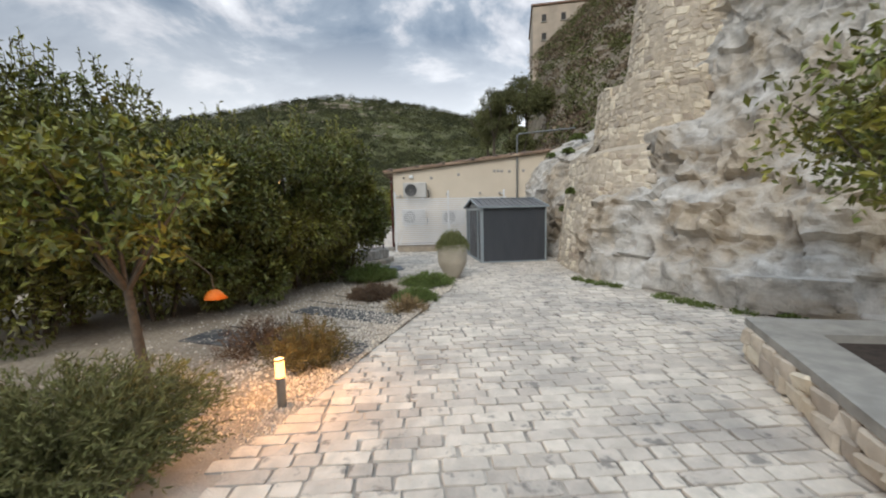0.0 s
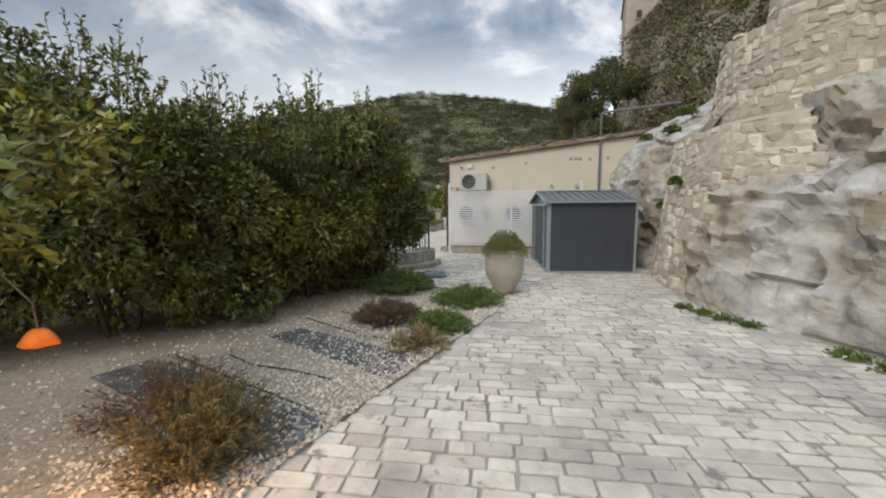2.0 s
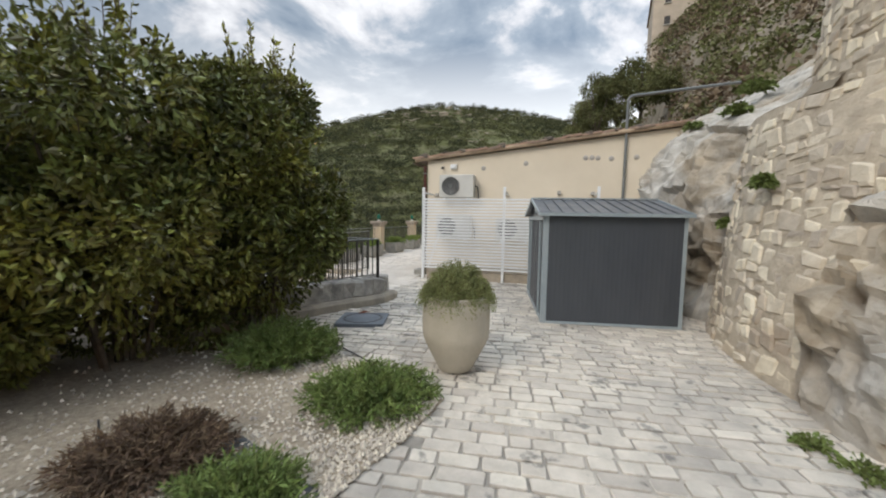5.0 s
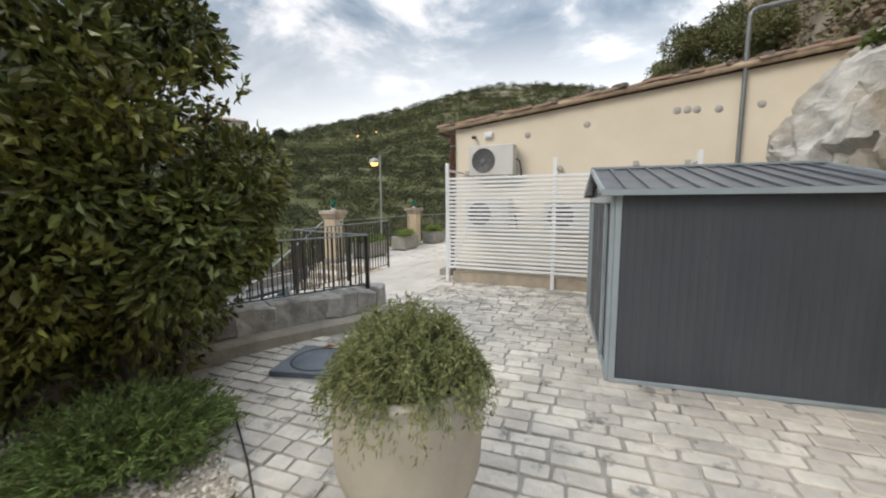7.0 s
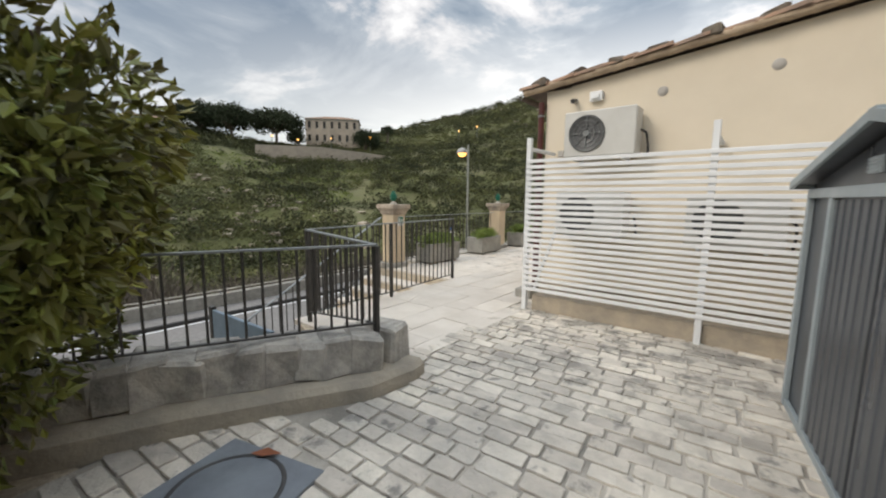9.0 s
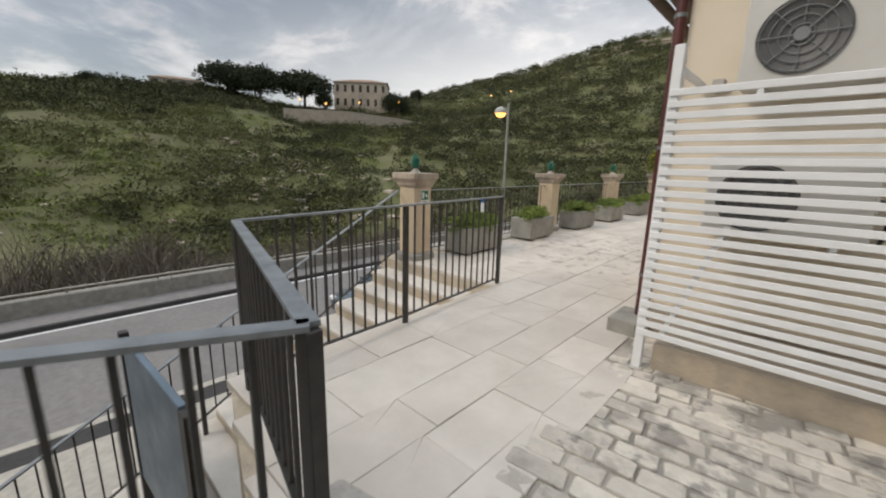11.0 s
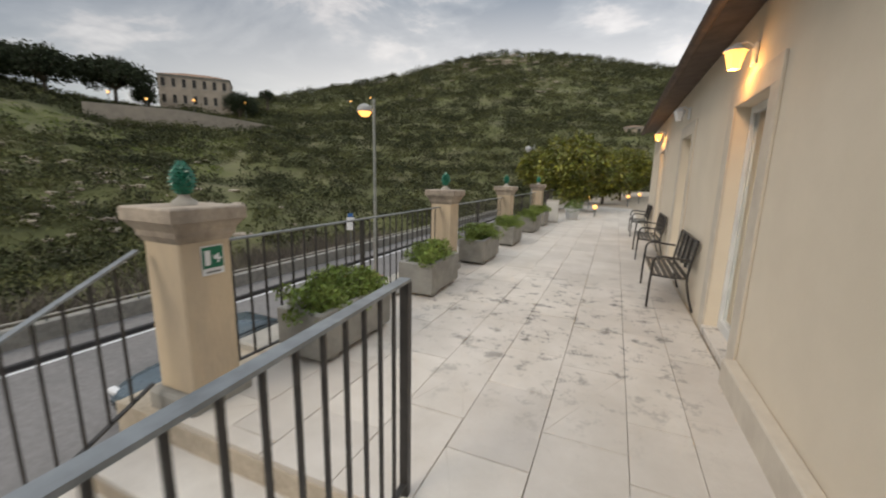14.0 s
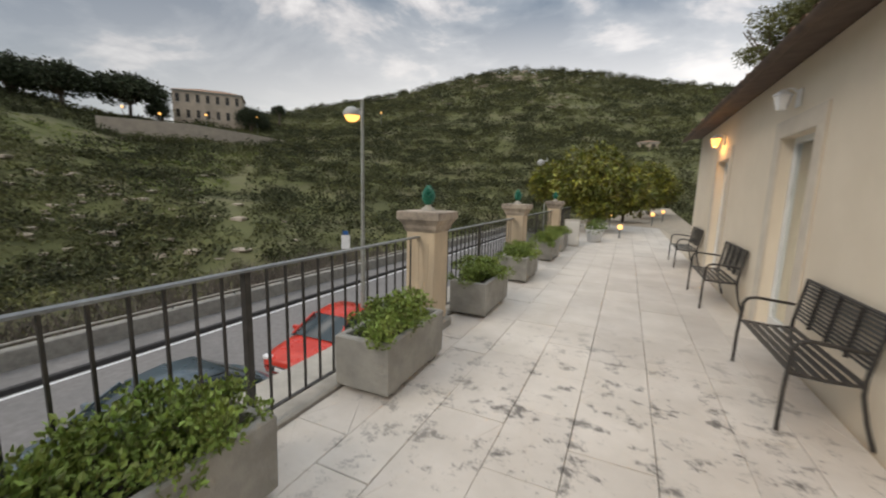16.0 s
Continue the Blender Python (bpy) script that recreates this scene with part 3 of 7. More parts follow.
# stairs down to the road
STEPS, RISE, GOING = 20, 0.172, 0.325
stairs = thing("stairs", "cream limestone stairs descending from the terrace to the road", "stairs", TERR, kind="structure")
for i in range(STEPS):
    z, v = -RISE * (i + 1), 0.02 - GOING * i
    g = Geo()
    g.box(-3.78, v - GOING - 0.02, z - 0.045, -1.80, v + 0.02, z, 0.006)
    part("tread", g, M_STEP, stairs)
    g = Geo()
    g.box(-3.76, v - GOING, -4.2, -1.82, v, z - 0.045)
    part("riser", g, M_RISER, stairs, "tan stone riser")
g = Geo()
g.box(-3.95, 0.006, -0.172, -1.80, 0.02, -0.03)
part("riser", g, M_RISER, stairs, "tan stone riser")
zs = RISE / GOING
th = rail_run("stair_handrail", "dark iron handrail sloping down the stairs from the stone pillar", [(-4.59, 14.42), (-4.68, 11.6), (-4.80, 8.2)], [1.04, 1.04 - 2.82 * zs, 1.04 - 6.22 * zs],
              [0.16, 0.16 - 2.82 * zs, 0.16 - 6.22 * zs], [(-4.68, 11.6, -1.75, 1.04 - 2.82 * zs), (-4.80, 8.2, -3.45, 1.04 - 6.22 * zs)], 0.14)
rail_run("street_railing", "dark iron railing along the street pavement", [(-6.2, 6.2), (-4.85, 8.1)], [-2.4, -2.4], [-3.25, -3.25], [(-6.2, 6.2, -3.45, -2.4)], 0.13)

gate = thing("lift_gate", "blue-grey steel gate panel with dark end post across the stairs", "gate", pose(-4.45, 11.0, 0))
M_BLUE = material("blue_grey_steel", (0.16, 0.22, 0.28), (0.13, 0.18, 0.23), 4, 0.4, metal=0.3)
g = Geo()
g.box(0.04, -0.025, -1.5, 1.50, 0.025, -0.10, 0.006)
part("panel", g, M_BLUE, gate)
g = Geo()
g.box(-0.04, -0.035, -1.85, 0.04, 0.035, -0.06, 0.006)
part("post", g, M_IRON, gate)
g = Geo()
g.box(1.50, -0.035, -1.85, 1.62, 0.035, -0.12, 0.006)
part("end_post", g, M_IRON, gate)

# terrace edge: kerb course under the rail
g = Geo()
g.m = TERR
g.box(-3.98, 0.95, -0.2, -3.42, 22, 0.03, 0.015)
solid("terrace_kerb", g, M_KERB, "pale stone edge course below the terrace rail", "kerb", kind="structure")


# pillars with pine-cone finials
PILLARS = (0.30, 4.48, 8.30, 12.72)
PU = -3.47
M_CAP = material("stained_stone_cap", (0.50, 0.42, 0.335), (0.30, 0.25, 0.205), 5, 0.9, bump=0.6, bump_scale=25, stain=(0.13, 0.115, 0.10), stain_scale=3, stain_amount=0.8)
M_SHAFT = material("ochre_rendered_shaft", (0.66, 0.53, 0.365), (0.57, 0.46, 0.33), 3, 0.85, bump=0.25, bump_scale=40, stain=(0.36, 0.30, 0.235), stain_scale=1.8, stain_amount=0.55, stretch=(1, 1, 0.5))
M_CONE = material("green_glazed_ceramic", (0.02, 0.13, 0.085), (0.03, 0.19, 0.12), 14, 0.25)


def pillar(at, z0, fluted=True):
    th = thing("stone_pillar", "ochre stone pillar with flared stained cap and green pine cone", "pillar", at, "pillars along the terrace rail")
    g = Geo()
    g.box(-0.225, -0.225, z0, 0.225, 0.225, 0.10, 0.02)
    part("base", g, M_CONCRETE, th, "weathered grey stone base")
    g = Geo()
    g.box(-0.17, -0.17, 0.10, 0.17, 0.17, 1.10, 0.012)
    part("shaft", g, M_SHAFT, th)
    for s in (-1, 1) if fluted else ():
        for j in range(4):
            g = Geo()
            g.box(-0.10 + 0.057 * j, s * 0.171 - 0.004, 0.25, -0.072 + 0.057 * j, s * 0.171 + 0.004, 0.98, 0.002)
            part("flute", g, M_SHAFT, th)
    g = Geo()
    rings = [(0.172, 1.09), (0.185, 1.115), (0.195, 1.13), (0.20, 1.165), (0.235, 1.215), (0.248, 1.225), (0.248, 1.30), (0.238, 1.31)]
    pts = [(sx * r, sy * r, z) for r, z in rings for sx, sy in ((-1, -1), (1, -1), (1, 1), (-1, 1))]
    n = len(rings)
    g.add(pts, [(4 * k + i, 4 * k + (i + 1) % 4, 4 * k + 4 + (i + 1) % 4, 4 * k + 4 + i) for k in range(n - 1) for i in range(4)] + [(4 * n - 4, 4 * n - 3, 4 * n - 2, 4 * n - 1)])
    part("cap", g, M_CAP, th, "flared dark-stained stone cap")
    g = Geo()
    g.lathe([(0.075, 1.31), (0.07, 1.335), (0.035, 1.36), (0.03, 1.38)], 12)
    part("finial_foot", g, M_KERB, th)
    g = Geo()
    n, m = 8, 9
    for k in range(m):
        z = 1.38 + 0.19 * k / m
        r = 0.075 * math.sin(math.pi * min(0.98, 0.2 + 0.78 * k / m)) ** 0.8 + 0.004
        for i in range(n):
            a = 2 * math.pi * (i + 0.5 * (k % 2)) / n
            c, s = math.cos(a), math.sin(a)
            g.add([(c * r * 0.55 - s * 0.024, s * r * 0.55 + c * 0.024, z), (c * r * 0.55 + s * 0.024, s * r * 0.55 - c * 0.024, z), (c * r * 1.05, s * r * 1.05, z + 0.012), (c * r * 0.5, s * r * 0.5, z + 0.042)],
                  [(0, 1, 2), (0, 2, 3), (1, 3, 2)])
    g.lathe([(0.03, 1.375), (0.055, 1.42), (0.055, 1.47), (0.03, 1.53), (0.002, 1.585)], 10)
    part("pine_cone", g, M_CONE, th, "green glazed pine cone")
    return th


first = pillar(TERR @ pose(PU, PILLARS[0], 0), -0.30, False)
second = pillar(TERR @ pose(PU, PILLARS[1], 0), -0.05)
for v in PILLARS[2:]:
    copy_thing(second, TERR @ pose(PU, v, 0))

# escape sign on the first pillar
sign = thing("escape_sign", "small green and white escape route sign on the pillar", "sign", TERR @ pose(PU + 0.174, PILLARS[0] + 0.03, 0.965, 0, 0, 90))
g = Geo()
g.box(-0.075, -0.004, -0.095, 0.075, 0.0, 0.095)
part("plate", g, M_WHITE, sign, "white sign plate")
M_GREEN = material("sign_green", (0.01, 0.16, 0.085), None, 5, 0.5)
g = Geo()
g.box(-0.07, -0.006, -0.05, 0.07, -0.0041, 0.088)
part("green_field", g, M_GREEN, sign)
g = Geo()
g.box(-0.055, -0.008, -0.03, -0.018, -0.0061, 0.065)
g.box(0.005, -0.008, 0.005, 0.03, -0.0061, 0.03)
g.box(0.028, -0.008, -0.02, 0.042, -0.0061, 0.04)
g.box(0.04, -0.008, 0.0, 0.06, -0.0061, 0.014)
part("pictogram", g, M_WHITE, sign)
g = Geo()
g.box(-0.05, -0.006, -0.082, 0.05, -0.0041, -0.07)
part("text_bar", g, M_LAMPBODY, sign)

# rail along the terrace edge, bay by bay
for a, b in zip(PILLARS, PILLARS[1:] + (16.9,)):
    v0, v1 = a + 0.17, b - 0.17
    p0, p1, pm = terr(PU - 0.03, v0), terr(PU - 0.03, v1), terr(PU - 0.03, (v0 + v1) / 2 - 0.15)
    tagged(rail_run("terrace_railing", "dark iron railing between stone pillars at the terrace edge", [p0, pm, p1], [1.04] * 3, [0.10] * 3,
                    [(pm.x, pm.y, 0.0, 1.04)], 0.14), group="railings along the terrace edge")


# concrete planters with geraniums
def planter(v, length, seed, bushy):
    rng = np.random.default_rng(seed)
    th = thing("concrete_planter", "grey cast concrete trough planter with green geraniums on the terrace", "planter", TERR @ pose(-3.19, v, 0, 0, 0, float(rng.uniform(-1.5, 1.5))), "planters along the terrace rail")
    w, h, t = 0.23, 0.44, 0.05
    for sgn in (-1, 1):
        g = Geo()
        g.box(-w + 0.02, length / 2 - 0.06 + sgn * (length / 2 - 0.16), 0.0, w - 0.02, length / 2 + 0.06 + sgn * (length / 2 - 0.16), 0.045, 0.008)
        part("foot", g, M_CONCRETE, th)
    g = Geo()
    ring = [(-w + 0.012, 0.012, 0.04), (-w, 0.0, 0.055), (-w - 0.004, -0.004, h - 0.012), (-w + 0.006, 0.006, h), (-w + t - 0.008, t - 0.008, h), (-w + t, t, h - 0.01), (-w + t, t, 0.12)]
    pts = []
    for x, y, z in ring:
        pts += [(x, y, z), (-x, y, z), (-x, length - y, z), (x, length - y, z)]
    m = len(ring)
    g.add(pts, [(4 * k + i, 4 * k + (i + 1) % 4, 4 * k + 4 + (i + 1) % 4, 4 * k + 4 + i) for k in range(m - 1) for i in range(4)] + [(3, 2, 1, 0), (4 * m - 4, 4 * m - 3, 4 * m - 2, 4 * m - 1)])
    part("trough", g, M_CONCRETE, th)
    g = Geo()
    g.box(-w + t, t, 0.12, w - t, length - t, h - 0.07)
    part("soil", g, M_SOIL, th, "dark soil")
    vs, fs, k = [], [], 0
    stems = Geo()
    for _ in range(int(40 * bushy)):
        base = np.array([rng.uniform(-0.13, 0.13), rng.uniform(0.1, length - 0.1), h - 0.08])
        tip = base + np.array([rng.normal(0, 0.12), rng.normal(0, 0.12), rng.uniform(0.04, 0.24)])
        stems.tube(tuple(base), tuple(tip), 0.005, 0.003, 4, False)
        pts, out = blob_points(rng, 120, tip, (0.095, 0.095, 0.065), 0.3)
        a, b = leaves(rng, pts, out * 0.6 + [0, 0, 0.5], 0.034, 0.6, 0.0, 0.7)
        vs.append(a)
        fs.append(b + k)
        k += len(a)
    tagged(part("stems", stems, M_HERB, th), kind="stuff")
    part("leaves", np_mesh("leaves", np.concatenate(vs), np.concatenate(fs)), M_GERANIUM, th, "bright green geranium leaves")
    return th


for i, (v, ln, bushy) in enumerate(((0.94, 1.02, 1.3), (2.92, 0.95, 0.9), (5.02, 1.02, 1.2), (7.15, 0.95, 1.0), (9.55, 1.0, 1.0), (11.25, 0.95, 0.9))):
    planter(v, ln, 40 + i, bushy)


# benches
def bench(at):
    th = thing("metal_bench", "black metal bench with slatted seat against the house wall", "bench", at, "benches along the house wall")
    L = 1.20
    for y in (0.0, L):
        g = Geo()
        g.path([(-0.49, y, 0.0), (-0.485, y, 0.30), (-0.47, y, 0.58), (-0.44, y, 0.625), (-0.38, y, 0.64), (-0.10, y, 0.615)], 0.014)
        part("armrest", g, M_IRON, th)
        g = Geo()
        g.path([(-0.01, y, 0.0), (-0.06, y, 0.16), (-0.10, y, 0.34), (-0.10, y, 0.46), (-0.04, y, 0.84)], 0.014)
        part("leg", g, M_IRON, th)
        g = Geo()
        g.path([(-0.48, y, 0.41), (-0.28, y, 0.395), (-0.10, y, 0.40)], 0.012)
        part("side_rail", g, M_IRON, th)
    for i in range(6):
        g = Geo()
        u = -0.475 + i * 0.068
        g.box(u, 0.0, 0.408 - 0.012 * math.sin(i / 5 * math.pi), u + 0.05, L, 0.418 - 0.012 * math.sin(i / 5 * math.pi), 0.003)
        part("seat_slat", g, M_IRON, th)
    for i in range(11):
        g = Geo()
        z = 0.50 + i * 0.031
        u = -0.095 + (z - 0.46) * 0.158
        wave = 0.004 * math.sin(i)
        g.box(u - 0.004, 0.02, z, u + 0.004, L - 0.02, z + 0.019 + wave, 0.002)
        part("back_slat", g, M_IRON, th)
    for j in (0.3, 0.6, 0.9):
        g = Geo()
        g.bar((-0.093, j, 0.48), (-0.042, j, 0.84), 0.03, 0.006)
        part("back_strut", g, M_IRON, th)
    g = Geo()
    g.path([(-0.04, 0.0, 0.845), (-0.04, L, 0.845)], 0.014)
    part("top_rail", g, M_IRON, th)
    return th


b1 = bench(TERR @ pose(0.0, 3.87, 0))
copy_thing(b1, TERR @ pose(0.0, 6.98, 0))
copy_thing(b1, TERR @ pose(0.0, 10.35, 0))

# doors, surrounds and wall lamps
M_CURTAIN = material("pale_curtain", (0.72, 0.70, 0.66), (0.64, 0.62, 0.58), 3, 0.9)
for i, d in enumerate(DOORS):
    th = thing("door_%d" % (i + 1), "white framed glass terrace door set deep in the cream wall", "door", TERR @ pose(0, d, 0), kind="structure")
    x = 0.11
    fr = 0.065
    for nm, bx in (("frame_side", (x, 0.0, 0.06, x + 0.07, fr, DOOR_H)), ("frame_side", (x, DOOR_W - fr, 0.06, x + 0.07, DOOR_W, DOOR_H)), ("frame_head", (x, fr, DOOR_H - fr, x + 0.07, DOOR_W - fr, DOOR_H)),
                   ("frame_foot", (x, fr, 0.06, x + 0.07, DOOR_W - fr, 0.06 + 0.11))):
        g = Geo()
        g.box(*bx, 0.006)
        part(nm, g, M_PVC, th)
    g = Geo()
    g.box(x + 0.028, fr, 0.17, x + 0.040, DOOR_W - fr, DOOR_H - fr)
    pane = part("pane", g, M_GLASS, th, "clear glass pane")
    pane.visible_shadow = False
    g = Geo()
    g.box(x - 0.012, fr - 0.055, 0.98, x, fr - 0.02, 1.14, 0.003)
    g.tube((x - 0.035, fr - 0.037, 1.08), (x, fr - 0.037, 1.08), 0.009)
    g.tube((x - 0.035, fr - 0.037, 1.08), (x - 0.035, fr + 0.075, 1.08), 0.009)
    part("handle", g, M_LAMPBODY, th, "metal lever handle")
    cur = thing("curtain", "pale pleated curtain hanging behind the glass door", "curtain", TERR @ pose(0.27, d, 0), "curtains behind the doors")
    g = Geo()
    n = 40
    pts = [(0.025 * math.sin(j * 1.35), 0.04 + j * (DOOR_W * 0.72) / n, z) for z in (0.10, DOOR_H - 0.02) for j in range(n + 1)]
    g.add(pts, [(j, j + 1, n + 2 + j, n + 1 + j) for j in range(n)], True)
    part("cloth", g, M_CURTAIN, cur)
    sur = thing("door_surround", "flat limestone surround round the terrace door", "trim", TERR @ pose(0, d, 0), "door surrounds", "structure")
    sw = 0.19
    for nm, bx in (("jamb", (-0.022, -sw, 0.0, -0.001, 0.0, DOOR_H)), ("jamb", (-0.022, DOOR_W, 0.0, -0.001, DOOR_W + sw, DOOR_H)), ("lintel", (-0.022, -sw, DOOR_H, -0.001, DOOR_W + sw, DOOR_H + sw))):
        g = Geo()
        g.box(*bx, 0.003)
        part(nm, g, M_SURROUND, sur)
    g = Geo()
    g.box(-0.03, 0.0, 0.0, WALL_T - 0.12, DOOR_W, 0.075, 0.006)
    part("threshold", g, M_SLAB, sur)
    lamp = thing("wall_lantern", "white wall lantern above the terrace door" + (", lit warm" if i != 1 else ", unlit"), "wall lamp", TERR @ pose(0, d + 0.56, 2.57), "wall lanterns over the doors")
    g = Geo()
    g.box(-0.03, -0.05, -0.09, -0.001, 0.05, 0.09, 0.008)
    part("wall_plate", g, M_WHITE, lamp)
    g = Geo()
    g.path([(-0.02, 0, 0.05), (-0.08, 0, 0.10), (-0.15, 0, 0.09)], 0.010)
    part("arm", g, M_WHITE, lamp)
    g = Geo()
    g.lathe([(0.095, 0.03), (0.085, 0.045), (0.03, 0.085), (0.012, 0.10)], 6, -0.15, 0, False)
    part("roof", g, M_WHITE, lamp)
    g = Geo()
    g.lathe([(0.045, -0.11), (0.08, 0.03)], 6, -0.15, 0, False)
    g.lathe([(0.001, -0.112), (0.045, -0.11)], 6, -0.15, 0, False)
    part("glass", g, M_BULB if i != 1 else M_WHITE, lamp, "glowing amber glass" if i != 1 else "")
    if i != 1:
        ld = bpy.data.lights.new("lantern_light", "POINT")
        ld.energy, ld.color, ld.shadow_soft_size = 8.0, (1.0, 0.50, 0.15), 0.05
        lo = new("lantern_light", ld)
        lo.matrix_world = TERR @ pose(-0.16, d + 0.56, 2.43)

# downpipe at the house corner
dp = thing("downpipe", "dark red-brown downpipe at the house corner", "downpipe", TERR @ pose(-0.055, -0.05, 0))
M_REDPIPE = material("dark_red_pipe", (0.10, 0.025, 0.02), (0.07, 0.02, 0.018), 6, 0.45)
g = Geo()
g.tube((0, 0, 0.14), (0, 0, 2.80), 0.042, n=12)
part("pipe", g, M_REDPIPE, dp)
for z in (0.5, 1.6, 2.6):
    g = Geo()
    g.tube((0, 0, z), (0, 0, z + 0.03), 0.048, n=12)
    part("clamp", g, M_LAMPBODY, dp)
gut = thing("gutter", "brown half-round gutter along the low eave", "gutter", TERR)
g = Geo()
n = 8
ring = [(-0.36 + 0.055 * math.cos(math.pi + math.pi * i / n), roof_z(-0.3) + 0.02 + 0.055 * math.sin(math.pi + math.pi * i / n)) for i in range(n + 1)]
g.add([(u, v, z) for v in (-0.12, HOUSE_L + 0.1) for u, z in ring], [(i, i + 1, n + 2 + i, n + 1 + i) for i in range(n)], True)
part("channel", g, M_SOFFIT, gut)

M_STREETBULB = material("warm_street_globe", (1.0, 0.8, 0.5), None, 3, 0.4, glow=(1.0, 0.47, 0.10, 2.4))
M_POLE = material("pale_galvanised_pole", (0.36, 0.375, 0.35), (0.28, 0.29, 0.27), 6, 0.5, metal=0.3)
M_CASTGREY = material("pale_grey_hood", (0.42, 0.42, 0.41), None, 6, 0.4)
# street lamps on the road side
def street_lamp(x, y, z0, top, lit, turn):
    th = thing("street_lamp", "grey street lamp with a domed hood" + (", lit warm" if lit else ""), "street lamp", pose(x, y, z0, 0, 0, turn), "street lamps along the road")
    h = top - z0
    g = Geo()
    g.tube((0, 0, 0), (0, 0, h * 0.5), 0.075, 0.065, 12)
    g.tube((0, 0, h * 0.5), (0, 0, h + 0.35), 0.055, 0.045, 12)
    part("pole", g, M_POLE, th)
    g = Geo()
    g.path([(0, 0, h + 0.12), (-0.30, 0, h + 0.18)], 0.022)
    part("arm", g, M_POLE, th)
    g = Geo()
    g.lathe([(0.26, h - 0.02), (0.26, h + 0.02), (0.23, h + 0.12), (0.15, h + 0.20), (0.04, h + 0.24), (0.001, h + 0.245)], 18, -0.40, 0)
    part("hood", g, M_CASTGREY, th)
    g = Geo()
    g.lathe([(0.001, h - 0.19), (0.09, h - 0.175), (0.17, h - 0.12), (0.22, h - 0.02)], 14, -0.40, 0)
    part("globe", g, M_STREETBULB if lit else M_WHITE, th, "glowing warm globe" if lit else "pale globe")
    return th


street_lamp(-8.93, 24.66, ROAD_Z + 0.1, 3.62, True, -10)
street_lamp(-6.0, 42.1, ROAD_Z + 0.1, 3.55, False, 0)
street_lamp(-4.9, 42.4, ROAD_Z + 0.1, 3.65, False, 180)

# parking sign on the valley side
ps = thing("road_sign", "small white and blue road sign on a grey pole", "road sign", pose(-14.6, 31.6, ROAD_Z, 0, 0, 25))
g = Geo()
g.tube((0, 0, 0), (0, 0, 2.75), 0.03)
part("pole", g, M_LAMPBODY, ps)
g = Geo()
g.box(-0.22, -0.045, 1.90, 0.22, -0.03, 2.62, 0.004)
part("white_plate", g, M_WHITE, ps)
g = Geo()
g.box(-0.14, -0.045, 2.64, 0.14, -0.03, 2.85, 0.004)
part("blue_plate", g, material("sign_blue", (0.03, 0.12, 0.35), None, 5, 0.5), ps)

# ---- garden shed ----
SHED = pose(1.83, 9.91, 0.0, 0, 0, 4.5)
SL, SD, SEAVE, SRIDGE = 1.86, 2.35, 1.56, 1.80
shed = thing("garden_shed", "anthracite metal garden shed with pale grey trim and gable roof", "shed", SHED)


def ribbed(g, p0, p1, z0, z1, out, rib=0.12, depth=0.008):
    """A sheet with shallow upright ribs from p0 to p1."""
    a, b = Vector((*p0, 0)), Vector((*p1, 0))
    o = Vector((*out, 0))
    n = max(2, int((b - a).length / rib))
    cs = []
    for i in range(n):
        for f, d in ((0.0, 0), (0.12, depth), (0.4, depth), (0.52, 0)):
            cs.append(a.lerp(b, (i + f) / n) + o * d)
    cs.append(b)
    pts = [(c.x, c.y, z) for z in (z0, z1) for c in cs]
    k = len(cs)
    g.add(pts, [(i, i + 1, k + i + 1, k + i) for i in range(k - 1)])
    return g


g = Geo()
ribbed(g, (0, 0), (SL, 0), 0.03, SEAVE, (0, -1), 0.062, 0.0015)
g.box(0.005, 0.004, 0.03, SL - 0.005, 0.03, SEAVE)
part("long_wall", g, M_SHED, shed)
g = Geo()
ribbed(g, (SL, SD), (0, SD), 0.03, SEAVE, (0, 1))
g.box(0.005, SD - 0.03, 0.03, SL - 0.005, SD - 0.004, SEAVE)
part("long_wall", g, M_SHED, shed)
for x, s in ((0.0, -1), (SL, 1)):
    g = Geo()
    pr = [(0.03, 0.03), (SD - 0.03, 0.03), (SD - 0.03, SEAVE), (SD / 2, SRIDGE - 0.02), (0.03, SEAVE)]
    g.add([(x, y, z) for y, z in pr] + [(x - s * 0.03, y, z) for y, z in pr], [(0, 1, 2, 3, 4), (9, 8, 7, 6, 5)] + [(i, 5 + i, 5 + (i + 1) % 5, (i + 1) % 5) for i in range(5)])
    part("gable_wall", g, M_SHED, shed)
for i, y in enumerate((SD / 2 - 0.66, SD / 2 + 0.02)):
    g = Geo()
    ribbed(g, (-0.014, y + 0.64), (-0.014, y), 0.06, SEAVE - 0.10, (-1, 0), 0.10, 0.006)
    g.box(-0.013, y, 0.06, -0.002, y + 0.64, SEAVE - 0.10)
    d = part("door", g, M_SHED, shed, "ribbed sliding door leaf")
for y in (0.0, SD / 2 - 0.72, SD / 2 + 0.67, SD - 0.055):
    g = Geo()
    g.box(-0.034, y, 0.0, -0.002, y + 0.055, SEAVE - 0.03, 0.004)
    part("upright_trim", g, M_SHED_TRIM, shed, "pale grey metal upright")
